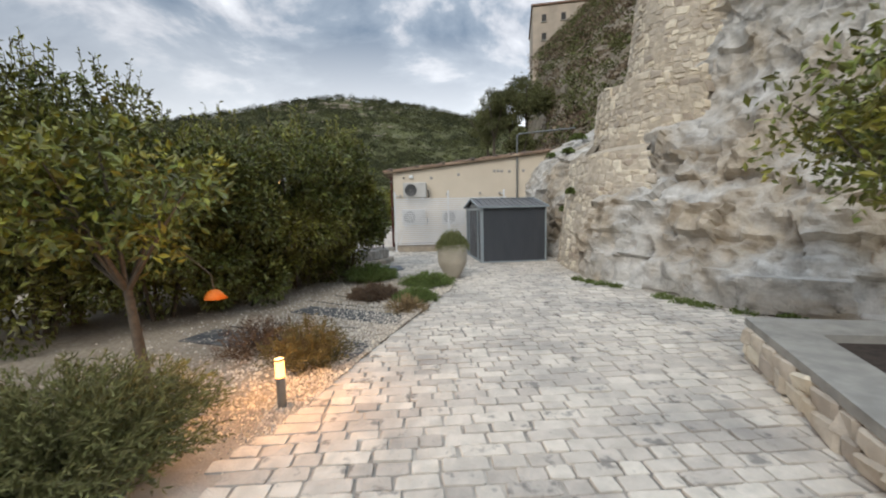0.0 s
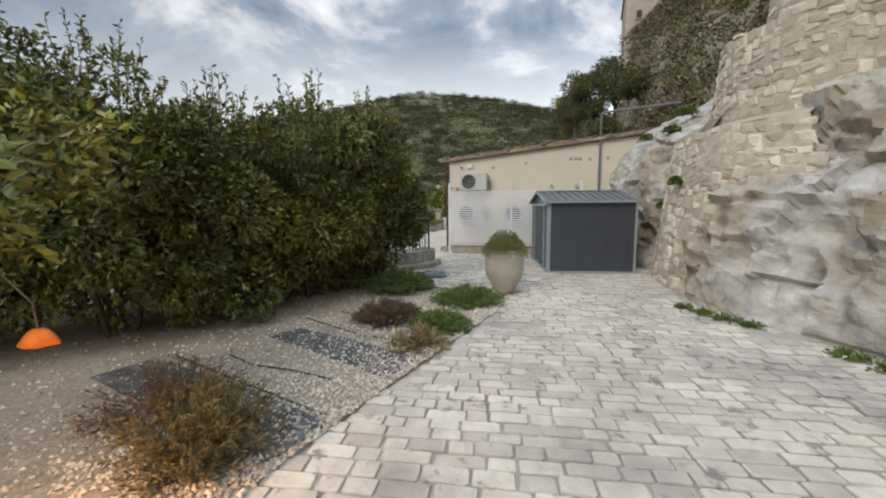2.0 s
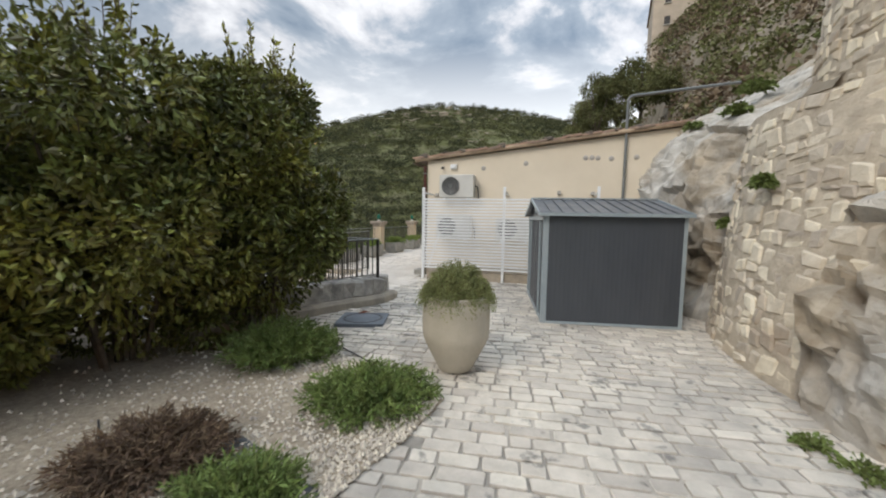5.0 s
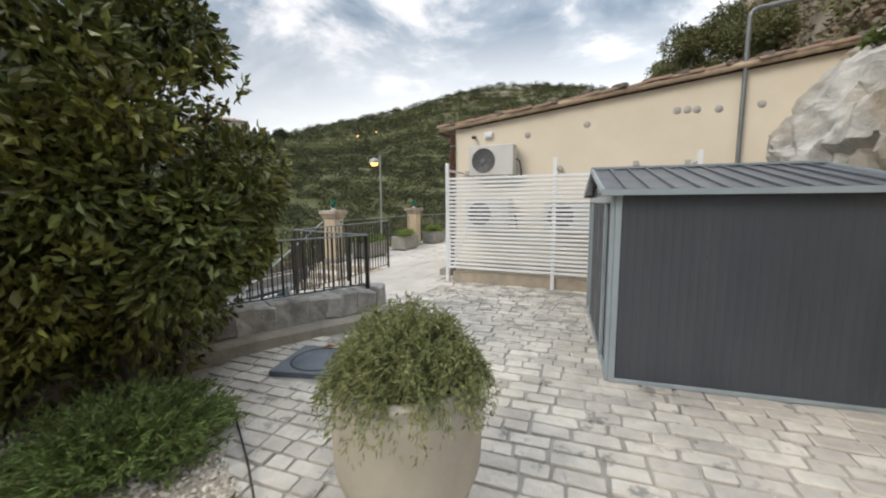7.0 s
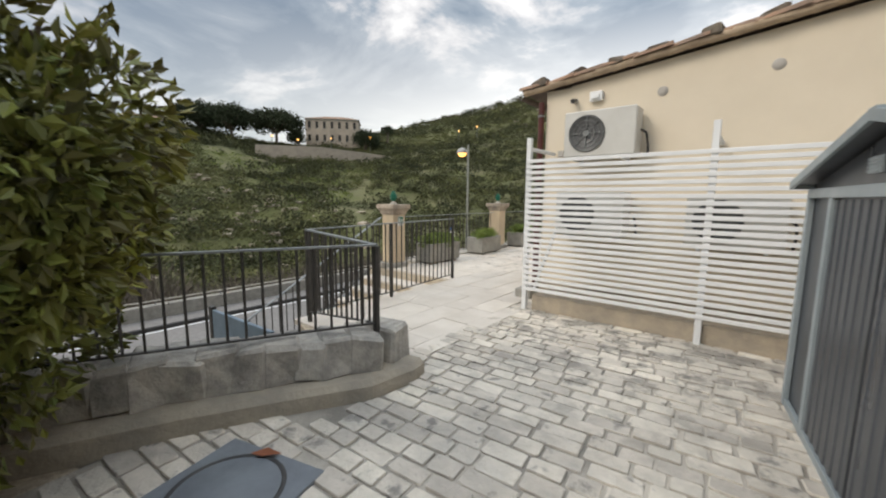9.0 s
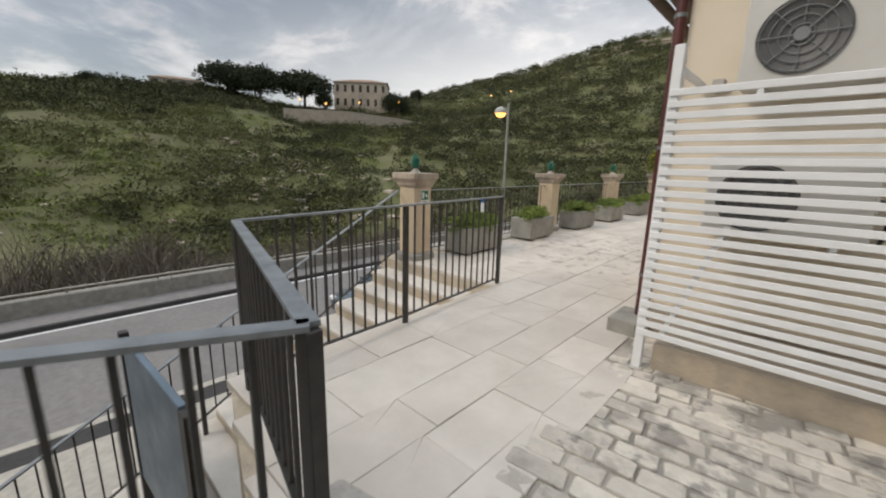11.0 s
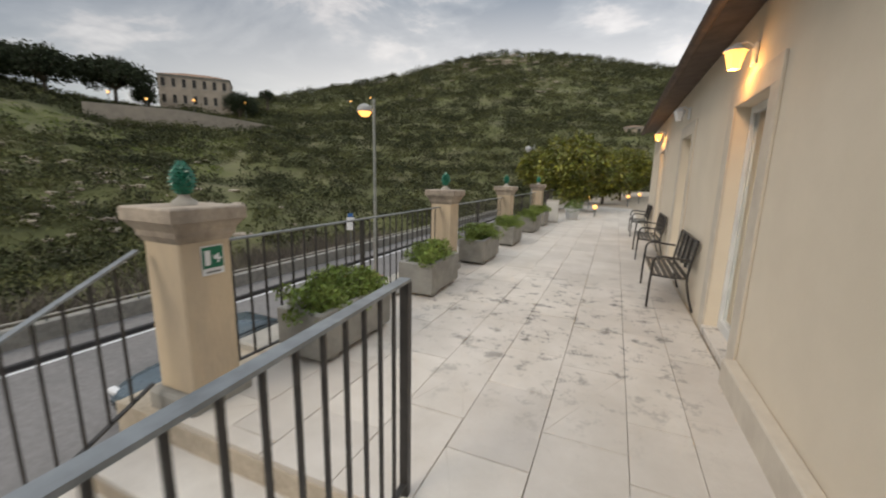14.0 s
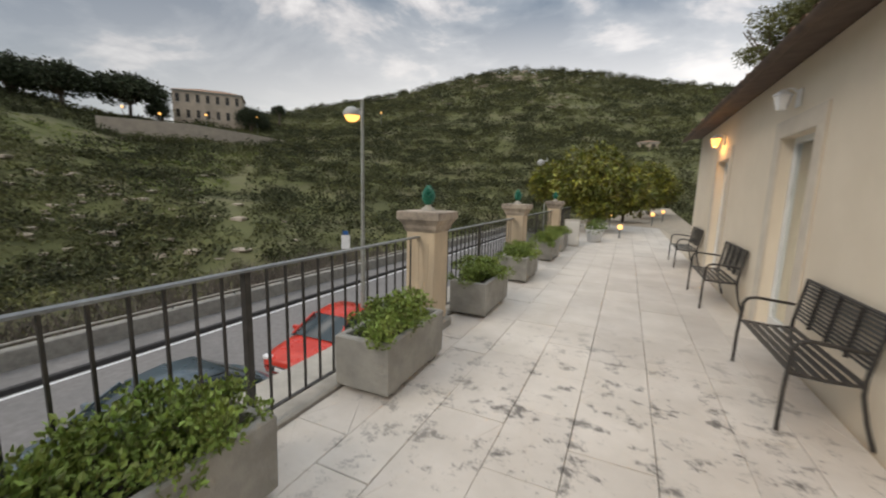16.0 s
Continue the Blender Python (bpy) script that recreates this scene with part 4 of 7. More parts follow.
for nm, bx in (("corner_trim", (-0.004, -0.014, 0, 0.045, -0.002, SEAVE)), ("corner_trim", (SL - 0.045, -0.014, 0, SL + 0.004, -0.002, SEAVE)), ("base_rail", (0.046, -0.016, 0.0, SL - 0.046, -0.002, 0.035)),
               ("base_rail", (-0.03, 0.06, 0.0, -0.002, SD - 0.06, 0.05)), ("door_head", (-0.036, 0.056, SEAVE - 0.09, -0.003, SD - 0.056, SEAVE - 0.03))):
    g = Geo()
    g.box(*bx, 0.003)
    part(nm, g, M_SHED_TRIM, shed, "pale grey metal trim")
for y in (SD / 2 - 0.28, SD / 2 + 0.14):
    g = Geo()
    g.box(-0.016, y, SEAVE + 0.02, -0.001, y + 0.14, SEAVE + 0.10, 0.003)
    for j in range(4):
        g.box(-0.024, y + 0.01, SEAVE + 0.028 + j * 0.018, -0.012, y + 0.13, SEAVE + 0.036 + j * 0.018)
    part("vent", g, M_SHED_TRIM, shed, "small louvred vent")
ov = 0.09
# anthracite sheet again, base colour lightened to stand for reflected sky
M_SHED_ROOF = material("satin_sky_lightened_roof_sheet", (0.13, 0.14, 0.155), (0.11, 0.12, 0.135), 3, 0.35, metal=0.35)
for sgn in (-1, 1):
    ye = -ov if sgn < 0 else SD + ov
    ze = SEAVE - (SRIDGE - SEAVE) * ov / (SD / 2) + 0.02
    g = Geo()
    n = 12
    for i in range(n):
        x0 = -0.10 + (SL + 0.14) * i / n
        r = Geo()
        r.bar((x0, ye, ze + 0.008), (x0, SD / 2, SRIDGE + 0.028), 0.022, 0.022)
        part("roof_rib", r, M_SHED_ROOF, shed)
    g.bar((SL / 2 - 0.03, ye, ze - 0.004), (SL / 2 - 0.03, SD / 2, SRIDGE + 0.016), SL + 0.14, 0.008)
    part("roof_sheet", g, M_SHED_ROOF, shed, "ribbed anthracite roof sheet")
    g = Geo()
    g.bar((-0.11, ye, ze - 0.008), (SL + 0.05, ye, ze - 0.008), 0.03, 0.045)
    part("eave_trim", g, M_SHED_TRIM, shed, "pale grey metal edge")
    for x in (-0.105, SL + 0.045):
        g = Geo()
        g.bar((x, ye, ze - 0.005), (x, SD / 2, SRIDGE + 0.015), 0.02, 0.05)
        part("verge_trim", g, M_SHED_TRIM, shed, "pale grey metal edge")
g = Geo()
g.bar((-0.11, SD / 2, SRIDGE + 0.035), (SL + 0.05, SD / 2, SRIDGE + 0.035), 0.09, 0.02)
part("ridge_cap", g, M_SHED_TRIM, shed)

# ---- white slatted screen before the end wall ----
SCR = pose(-0.90, 13.30, 0, 0, 0, TURN)
screen = thing("slatted_screen", "white painted metal slat screen hiding air conditioners at the house end", "screen", SCR)
SCR_L = 4.05
for i in range(24):
    z = 0.27 + i * 0.0705
    g = Geo()
    g.box(0.0, -0.012, z, SCR_L, 0.004, z + 0.042, 0.003)
    part("slat", g, M_WHITE, screen)
for x in (0.02, 1.95, 3.95):
    g = Geo()
    g.box(x - 0.03, 0.004, -0.02, x + 0.03, 0.06, 2.20, 0.004)
    p = part("post", g, M_WHITE, screen)
    g = Geo()
    g.box(x - 0.02, 0.06, 2.05, x + 0.02, 0.80, 2.09, 0.003)
    part("wall_arm", g, M_WHITE, p)
    g = Geo()
    g.box(x - 0.05, -0.03, -0.03, x + 0.05, 0.09, 0.006, 0.003)
    part("foot_plate", g, M_KERB, p)
g = Geo()
g.bar((0.15, 0.03, 0.3), (0.42, 0.03, 1.1), 0.03, 0.03)
part("brace", g, M_WHITE, screen)

g = Geo()
g.m = SCR
g.box(0.10, 0.075, -0.05, 5.2, 0.80, 0.20, 0.012)
solid("screen_plinth", g, M_PLINTH, "low tan rendered plinth behind the slatted screen", "plinth", kind="structure")

M_FANDARK = material("dark_plastic", (0.03, 0.03, 0.032), (0.05, 0.05, 0.05), 8, 0.5)
M_GRILLE = material("grey_fan_grille", (0.13, 0.13, 0.13), (0.10, 0.10, 0.10), 8, 0.5)
M_CASING = material("aged_white_casing", (0.60, 0.59, 0.56), (0.54, 0.53, 0.50), 3, 0.5)


def air_conditioner(u, z, label):
    th = thing("air_conditioner", label, "air conditioner", TERR @ pose(u, -0.36, z), "air conditioner units on the end wall")
    g = Geo()
    g.box(0, 0, 0, 0.86, 0.30, 0.56, 0.012)
    part("casing", g, M_CASING, th)
    g = Geo()
    g.lathe([(0.001, 0), (0.215, 0), (0.225, 0.012)], 28)
    me = g.mesh("fan_disc")
    me.transform(pose(0.29, -0.004, 0.28, 90, 0, 0))
    fan = part("fan_opening", me, M_GRILLE, th, "dark fan opening")
    g = Geo()
    for r in (0.06, 0.11, 0.16, 0.21):
        n = 28
        g.path([(0.29 + r * math.cos(2 * math.pi * i / n), -0.018, 0.28 + r * math.sin(2 * math.pi * i / n)) for i in range(n + 1)], 0.004, 4)
    for i in range(8):
        a = math.pi * i / 4
        g.tube((0.29, -0.02, 0.28), (0.29 + 0.22 * math.cos(a), -0.02, 0.28 + 0.22 * math.sin(a)), 0.004, n=4)
    g.tube((0.29, -0.028, 0.28), (0.29, -0.012, 0.28), 0.04, n=12)
    part("grille", g, M_LAMPBODY, fan)
    for x in (0.12, 0.70):
        g = Geo()
        g.box(x, 0.0, -0.05, x + 0.035, 0.36, -0.001, 0.003)
        part("bracket", g, M_WHITE, th)
    g = Geo()
    g.path([(0.87, 0.2, 0.3), (0.93, 0.2, 0.26), (0.94, 0.28, 0.12), (0.93, 0.35, 0.0)], 0.014, 6)
    part("hose", g, M_IRON, th)
    return th


air_conditioner(0.42, 1.985, "white air conditioner unit with dark round fan high on the wall")
air_conditioner(0.35, 0.98, "white air conditioner unit behind the slatted screen")
air_conditioner(1.85, 0.95, "white air conditioner unit behind the slatted screen")
# small fittings on the end wall
M_PATCH = material("grey_patch", (0.47, 0.44, 0.41), None, 8, 0.8)
for u, z in ((1.46, 2.73), (2.50, 2.83), (3.86, 2.93), (4.00, 2.93), (4.13, 2.92), (4.42, 2.90), (4.95, 2.92)):
    g = Geo()
    g.lathe([(0.001, 0.012), (0.05, 0.012), (0.058, 0.0)], 16)
    me = g.mesh("vent_cap")
    me.transform(TERR @ pose(u, -0.001, z, 90, 0, 0))
    solid("vent_cap", me, M_PATCH, "round grey vent cap set in the cream wall", "vent cap", "vent caps on the end wall")
jb = thing("junction_box", "small white junction box on the cream end wall", "junction box", TERR @ pose(0.70, 0, 2.78))
g = Geo()
g.box(-0.08, -0.07, -0.06, 0.08, -0.001, 0.06, 0.006)
part("box", g, M_WHITE, jb)
g = Geo()
g.box(-0.05, -0.10, -0.04, 0.05, -0.071, 0.02, 0.006)
part("lid", g, M_WHITE, jb)
sc = thing("security_camera", "small dark security camera on the end wall", "camera", TERR @ pose(0.42, 0, 2.76))
g = Geo()
g.tube((0, -0.13, -0.02), (0, -0.03, 0.0), 0.03, n=10)
part("barrel", g, M_FANDARK, sc)
g = Geo()
g.box(-0.025, -0.03, -0.025, 0.025, -0.001, 0.025, 0.004)
part("mount", g, M_WHITE, sc)
for u, z in ((0.27, 2.07), (2.05, 2.10), (3.30, 2.12), (4.05, 2.10)):
    g = Geo()
    g.m = TERR
    g.box(u - 0.04, -0.09, z - 0.04, u + 0.04, -0.001, z + 0.04, 0.006)
    solid("wall_bracket", g, M_PATCH, "small grey metal bracket on the end wall", "bracket", "brackets on the end wall")
pp = thing("vertical_pipe", "galvanised pipe rising past the roof and bending towards the rock", "pipe", TERR)
g = Geo()
g.path([(4.68, -0.09, 0.0), (4.70, -0.09, 4.15)], 0.032, 10)
part("riser_pipe", g, M_LAMPBODY, pp)
g = Geo()
g.path([(4.70, -0.09, 4.15), (4.72, -0.09, 4.21), (4.78, -0.09, 4.25), (6.9, 0.1, 4.45)], 0.032, 10)
part("cross_pipe", g, M_LAMPBODY, pp)

# ---- jar with rosemary ----
POT = pose(0.90, 8.07, -0.055)
pot = thing("clay_jar", "large buff clay jar planted with trailing rosemary beside the path", "plant pot", POT)
g = Geo()
g.lathe([(0.001, 0.0), (0.155, 0.0), (0.168, 0.012), (0.205, 0.08), (0.262, 0.19), (0.312, 0.29), (0.331, 0.345), (0.338, 0.40), (0.342, 0.50), (0.343, 0.60), (0.338, 0.66), (0.325, 0.70), (0.313, 0.715), (0.322, 0.73), (0.322, 0.755), (0.308, 0.77), (0.27, 0.762), (0.25, 0.70)], 40)
part("jar", g, M_POT, pot)
g = Geo()
g.lathe([(0.001, 0.70), (0.27, 0.70)], 24)
part("soil", g, M_SOIL, pot, "dark soil")


def sprigs(rng, n, centre, radius, height, droop, per=16, size=0.035, stem=0.0, width=0.22, out_amt=1.0):
    """Arching stems set with narrow leaves, from a round base. Returns vertices and faces of the leaves."""
    vs, fs, k = [], [], 0
    for _ in range(n):
        a = rng.uniform(0, 2 * math.pi)
        rr = radius * math.sqrt(rng.uniform(0, 1))
        base = np.array([centre[0] + 0.45 * rr * math.cos(a), centre[1] + 0.45 * rr * math.sin(a), centre[2]])
        hh = height * rng.uniform(0.55, 1.1) * (1 - 0.45 * (rr / radius) ** 2)
        tip = base + np.array([math.cos(a) * rr * 0.75 * out_amt, math.sin(a) * rr * 0.75 * out_amt, hh])
        s = np.linspace(0.15, 1, per)[:, None]
        mid = (base + tip) / 2 + [0, 0, hh * 0.25]
        p = (1 - s) ** 2 * base + 2 * s * (1 - s) * mid + s ** 2 * tip
        p[:, 2] -= droop * (s[:, 0] ** 3) * (rr / radius) ** 2
        p += rng.normal(0, 0.008, p.shape)
        d = np.gradient(p, axis=0)
        d /= np.linalg.norm(d, axis=1)[:, None] + 1e-9
        for _k in range(2):
            x, y = leaves(rng, p, d, size, width, 0.0, 0.55)
            vs.append(x)
            fs.append(y + k)
            k += len(x)
    return np.concatenate(vs), np.concatenate(fs)


rng = np.random.default_rng(7)
v1, f1 = sprigs(rng, 620, (0, 0, 0.72), 0.35, 0.38, 0.24, 34, 0.032, width=0.15)
part("rosemary", np_mesh("rosemary", v1, f1), M_ROSEMARY, pot, "trailing green rosemary")


def herb(name, label, x, y, r, h, n, mat, seed, size=0.045, droop=0.02, width=0.2, per=14, stems=True):
    rg = np.random.default_rng(seed)
    th = thing(name, label, "shrub", pose(x, y, yard_z(y) - 0.05), "low shrubs in the gravel bed")
    a, b = sprigs(rg, n, (0, 0, 0), r * 1.25, h, droop, per, size, width=width)
    part("foliage", np_mesh("foliage", a, b), mat, th)
    g = Geo()
    for _ in range(14):
        an = rg.uniform(0, 6.28)
        g.tube((0.03 * math.cos(an), 0.03 * math.sin(an), 0), (r * 0.5 * math.cos(an), r * 0.5 * math.sin(an), h * 0.6), 0.006, 0.003, 5, False)
    tagged(part("stems", g, M_BARK, th), kind="stuff")
    return th


herb("rosemary_bush", "low spreading green rosemary bush in the gravel", -0.97, 7.92, 0.42, 0.44, 560, M_HERB, 11, 0.055)
herb("rosemary_bush", "low spreading green rosemary bush beside the paving", 0.32, 7.25, 0.40, 0.30, 480, M_HERB, 12, 0.055)
herb("rosemary_bush", "small green rosemary bush beside the paving", 0.12, 5.90, 0.28, 0.25, 320, M_HERB, 13, 0.055)
herb("dry_lavender_bush", "dried reddish-brown lavender bush in the gravel", -0.64, 6.10, 0.32, 0.32, 480, M_DRY, 14, 0.05)
herb("straw_grass", "tuft of dry straw-coloured grass by the paving", 0.0, 5.18, 0.22, 0.26, 90, material("dry_straw", (0.33, 0.24, 0.13), (0.24, 0.18, 0.10), 8, 0.9, island=0.3), 15, 0.10, 0.05, 0.06, 6)
herb("dry_herb_bush", "feathery brown half-dry herb bush by the garden light", -0.88, 3.15, 0.34, 0.50, 230, material("half_dry_herb", (0.16, 0.13, 0.055), (0.11, 0.095, 0.04), 8, 0.85, island=0.4), 16, 0.05)
herb("dry_herb_bush", "sparse brown dry herb in the gravel", -1.55, 3.55, 0.36, 0.42, 150, M_DRY, 17, 0.045)
herb("sage_bush", "grey-green feathery bush at the garden edge", -1.75, 1.35, 0.60, 0.68, 900, material("sage_leaf", (0.19, 0.185, 0.07), (0.135, 0.135, 0.05), 8, 0.8, island=0.4), 18, 0.055)
herb("sage_bush", "grey-green feathery bush at the garden edge", -2.5, 1.1, 0.5, 0.6, 500, bpy.data.materials["sage_leaf"], 19, 0.055)

# ---- gravel bed ----
g = Geo()
prism(g, [(-9, -5), (-2.2, -5), (-0.95, 1.0), (-0.27, 3.5), (0.2, 5.0), (0.8, 6.8), (0.93, 7.4), (-0.75, 8.3), (-1.5, 9.1), (-4, 8.5), (-9, 7.2)], -0.3, -0.055)
solid("gravel_bed", g, M_GRAVEL, "bed of pale gravel and dry earth beside the paving", "ground", kind="structure")


def sheet(name, pts, label):
    g = Geo()
    prism(g, pts, -0.054, -0.042)
    return solid(name, g, M_MEMBRANE, label, "ground cover", "dark sheets in the gravel bed")


LB = "dark weed membrane strewn with gravel beside the paving"
sheet("weed_membrane", [(-0.44, 3.12), (-0.27, 3.60), (-1.16, 3.95), (-2.54, 4.42), (-2.75, 3.95), (-1.45, 3.50)], LB)
sheet("weed_membrane", [(-0.08, 4.33), (0.07, 4.83), (-0.75, 5.22), (-1.62, 5.56), (-1.82, 5.22), (-1.0, 4.82)], LB)
sheet("weed_membrane", [(0.38, 5.72), (0.52, 6.10), (-0.30, 6.48), (-0.46, 6.12)], LB)
rng = np.random.default_rng(3)
tetra = np.array([(1, 0, -0.3), (-0.5, 0.87, -0.3), (-0.5, -0.87, -0.3), (0.1, 0.05, 0.7)])
tf = np.array([(0, 1, 3), (1, 2, 3), (2, 0, 3)])
pv, pf, k = [], [], 0
for _ in range(15000):
    y = rng.uniform(0.2, 8.2)
    edge = float(np.interp(y, (0.2, 1.0, 3.5, 5.0, 6.8, 7.4, 8.3), (-1.1, -0.95, -0.27, 0.2, 0.8, 0.9, -0.75)))
    x = edge - abs(rng.exponential(0.85)) + 0.02
    if x < -4:
        continue
    s = rng.uniform(0.010, 0.024)
    a = rng.uniform(0, 6.28)
    r = np.array([(math.cos(a), -math.sin(a), 0), (math.sin(a), math.cos(a), 0), (0, 0, 1)])
    pv.append((tetra * rng.uniform(0.7, 1.3, (4, 3)) * s) @ r.T + (x, y, rng.uniform(-0.052, -0.036)))
    pf.append(tf + k)
    k += 4
solid("gravel_stones", np_mesh("gravel_stones", np.concatenate(pv), np.concatenate(pf)), M_PEBBLE, "loose pale gravel stones on the bed", "gravel", kind="stuff")
for pts in ([(-1.95, 4.75), (-1.86, 4.62), (-1.47, 4.42), (-1.0, 4.36), (-0.57, 4.24)], [(-1.75, 5.98), (-1.2, 5.66), (-0.75, 5.41), (-0.3, 5.30), (0.07, 5.18)], [(-1.45, 6.40), (-0.95, 6.05), (-0.49, 5.74)], [(-0.9, 8.6), (-0.2, 8.12), (0.25, 7.78)], [(-2.4, 4.52), (-1.2, 4.02), (-0.3, 3.66)]):
    g = Geo()
    g.path([(x, y, -0.042) for x, y in pts], 0.0075, 6)
    solid("drip_hose", g, M_FANDARK, "black irrigation hose lying on the gravel", "hose", "irrigation hoses")

# ---- garden light ----
bol = thing("bollard_light", "short grey bollard light glowing warm in the gravel bed", "garden light", pose(-0.79, 2.18, -0.06))
g = Geo()
g.tube((0, 0, 0), (0, 0, 0.27), 0.035, n=16)
part("post", g, M_LAMPBODY, bol)
g = Geo()
g.box(-0.08, -0.08, 0.0, 0.08, 0.08, 0.02, 0.004)
part("foot", g, M_CONCRETE, bol)
g = Geo()
g.tube((0, 0, 0.27), (0, 0, 0.405), 0.036, n=16)
part("lens", g, material("warm_bollard_glass", (1, 0.8, 0.45), None, 3, 0.4, glow=(1.0, 0.42, 0.09, 4.5)), bol, "glowing amber lens")
g = Geo()
g.tube((0, 0, 0.405), (0, 0, 0.42), 0.038, n=16)
part("cap", g, M_LAMPBODY, bol)
ld = bpy.data.lights.new("bollard_glow", "POINT")
ld.energy, ld.color, ld.shadow_soft_size = 32.0, (1.0, 0.45, 0.10), 0.05
lo = new("bollard_glow", ld)
lo.location = (-0.79, 2.18, 0.45)

# ---- hedge of laurel shrubs ----
M_SHOOT = material("young_laurel_leaf", (0.27, 0.26, 0.055), (0.15, 0.16, 0.04), 2.5, 0.5, island=0.55)
def shrub(x, y, rx, ry, top, n, seed, mat, size=0.092, label="dense dark green laurel shrub in the hedge"):
    rg = np.random.default_rng(seed)
    th = thing("laurel_shrub", label, "shrub", pose(x, y, -0.1), "hedge of laurel shrubs")
    h = top + 0.1
    # boughs: lumps of foliage over an upright body, with dark hollows between them
    vs, fs, k = [], [], 0
    lumps = []
    for _ in range(34):
        an, q = rg.uniform(0, 6.28), rg.uniform(0.04, 1.0)
        wide = min(1.0, 1.5 * math.sqrt(max(0.02, 1 - q ** 4))) * (0.86 + 0.14 * min(1, q * 4))
        lumps.append(((rx * 0.78 * wide * math.cos(an), ry * 0.78 * wide * math.sin(an), h * (0.08 + 0.80 * q)), rg.uniform(0.26, 0.46), 1.0))
    lumps.append(((0, 0, h * 0.45), 0.0, 5.0))
    total = sum(w for _, _, w in lumps)
    for c, r, w in lumps:
        m = int(n * w / total)
        rad = (r, r, r * rg.uniform(0.8, 1.25)) if r else (rx * 0.72, ry * 0.72, h * 0.43)
        p, o = blob_points(rg, m, c, rad, 0.62 if r else 0.5, 8, 0.3)
        p[:, 2] = np.maximum(p[:, 2], 0.05)
        a, b = leaves(rg, p, o * 0.9 + [0, 0, 0.12], size, 0.46, 0.3, 0.6)
        vs.append(a)
        fs.append(b + k)
        k += len(a)
    tw = Geo()
    sv, sf, ks = [], [], 0
    for _ in range(90):
        an, e = rg.uniform(0, 6.28), rg.uniform(-0.5, 1.5)
        d = np.array([math.cos(an) * math.cos(e), math.sin(an) * math.cos(e), math.sin(e)])
        p0 = np.array([0, 0, h * 0.48]) + d * [rx, ry, h * 0.5] * 0.90
        ln = rg.uniform(0.1, 0.3) + (rg.uniform(0.1, 0.45) if d[2] > 0.8 and rg.uniform() < 0.5 else 0)
        p1 = p0 + (d * 0.5 + [0, 0, 0.6]) * ln
        s = np.linspace(0.1, 1.0, 16)[:, None]
        p = p0 * (1 - s) + p1 * s
        a, b = leaves(rg, p, np.tile(d * 0.5 + [0, 0, 0.4], (16, 1)), size * 0.95, 0.42, 0.1, 0.8)
        sv.append(a)
        sf.append(b + ks)
        ks += len(a)
        tw.tube(tuple(p0), tuple(p1), 0.006, 0.003, 4, False)
    for _ in range(7):
        an = rg.uniform(0, 6.28)
        tw.tube((0.15 * math.cos(an), 0.15 * math.sin(an), 0), (rx * 0.6 * math.cos(an), ry * 0.6 * math.sin(an), h * 0.7), 0.03, 0.012, 6, False)
    part("branch_work", tw, M_BARK, th)
    part("leaves", np_mesh("leaves", np.concatenate(vs), np.concatenate(fs)), mat, th)
    part("shoot_growth", np_mesh("shoot_growth", np.concatenate(sv), np.concatenate(sf)), M_SHOOT, th, "yellow-green young shoots")
    return th


for i, (x, y, rx, ry, top, n) in enumerate(((-1.70, 8.55, 0.92, 0.97, 3.3, 32000), (-2.35, 7.30, 1.03, 1.1, 3.3, 28000), (-3.1, 6.15, 1.1, 1.1, 2.9, 24000), (-3.75, 5.1, 1.1, 1.1, 3.0, 22000), (-4.8, 4.3, 1.2, 1.1, 3.1, 18000),
                                           (-6.0, 3.5, 1.3, 1.2, 3.0, 9000), (-7.4, 2.7, 1.4, 1.3, 3.1, 7000), (-4.1, 7.3, 1.3, 1.2, 3.2, 8000), (-5.3, 6.4, 1.4, 1.2, 4.1, 12000), (-5.0, 4.9, 1.0, 1.0, 3.7, 9000))):
    shrub(x, y, rx, ry, top, n, 100 + i, M_LEAF)


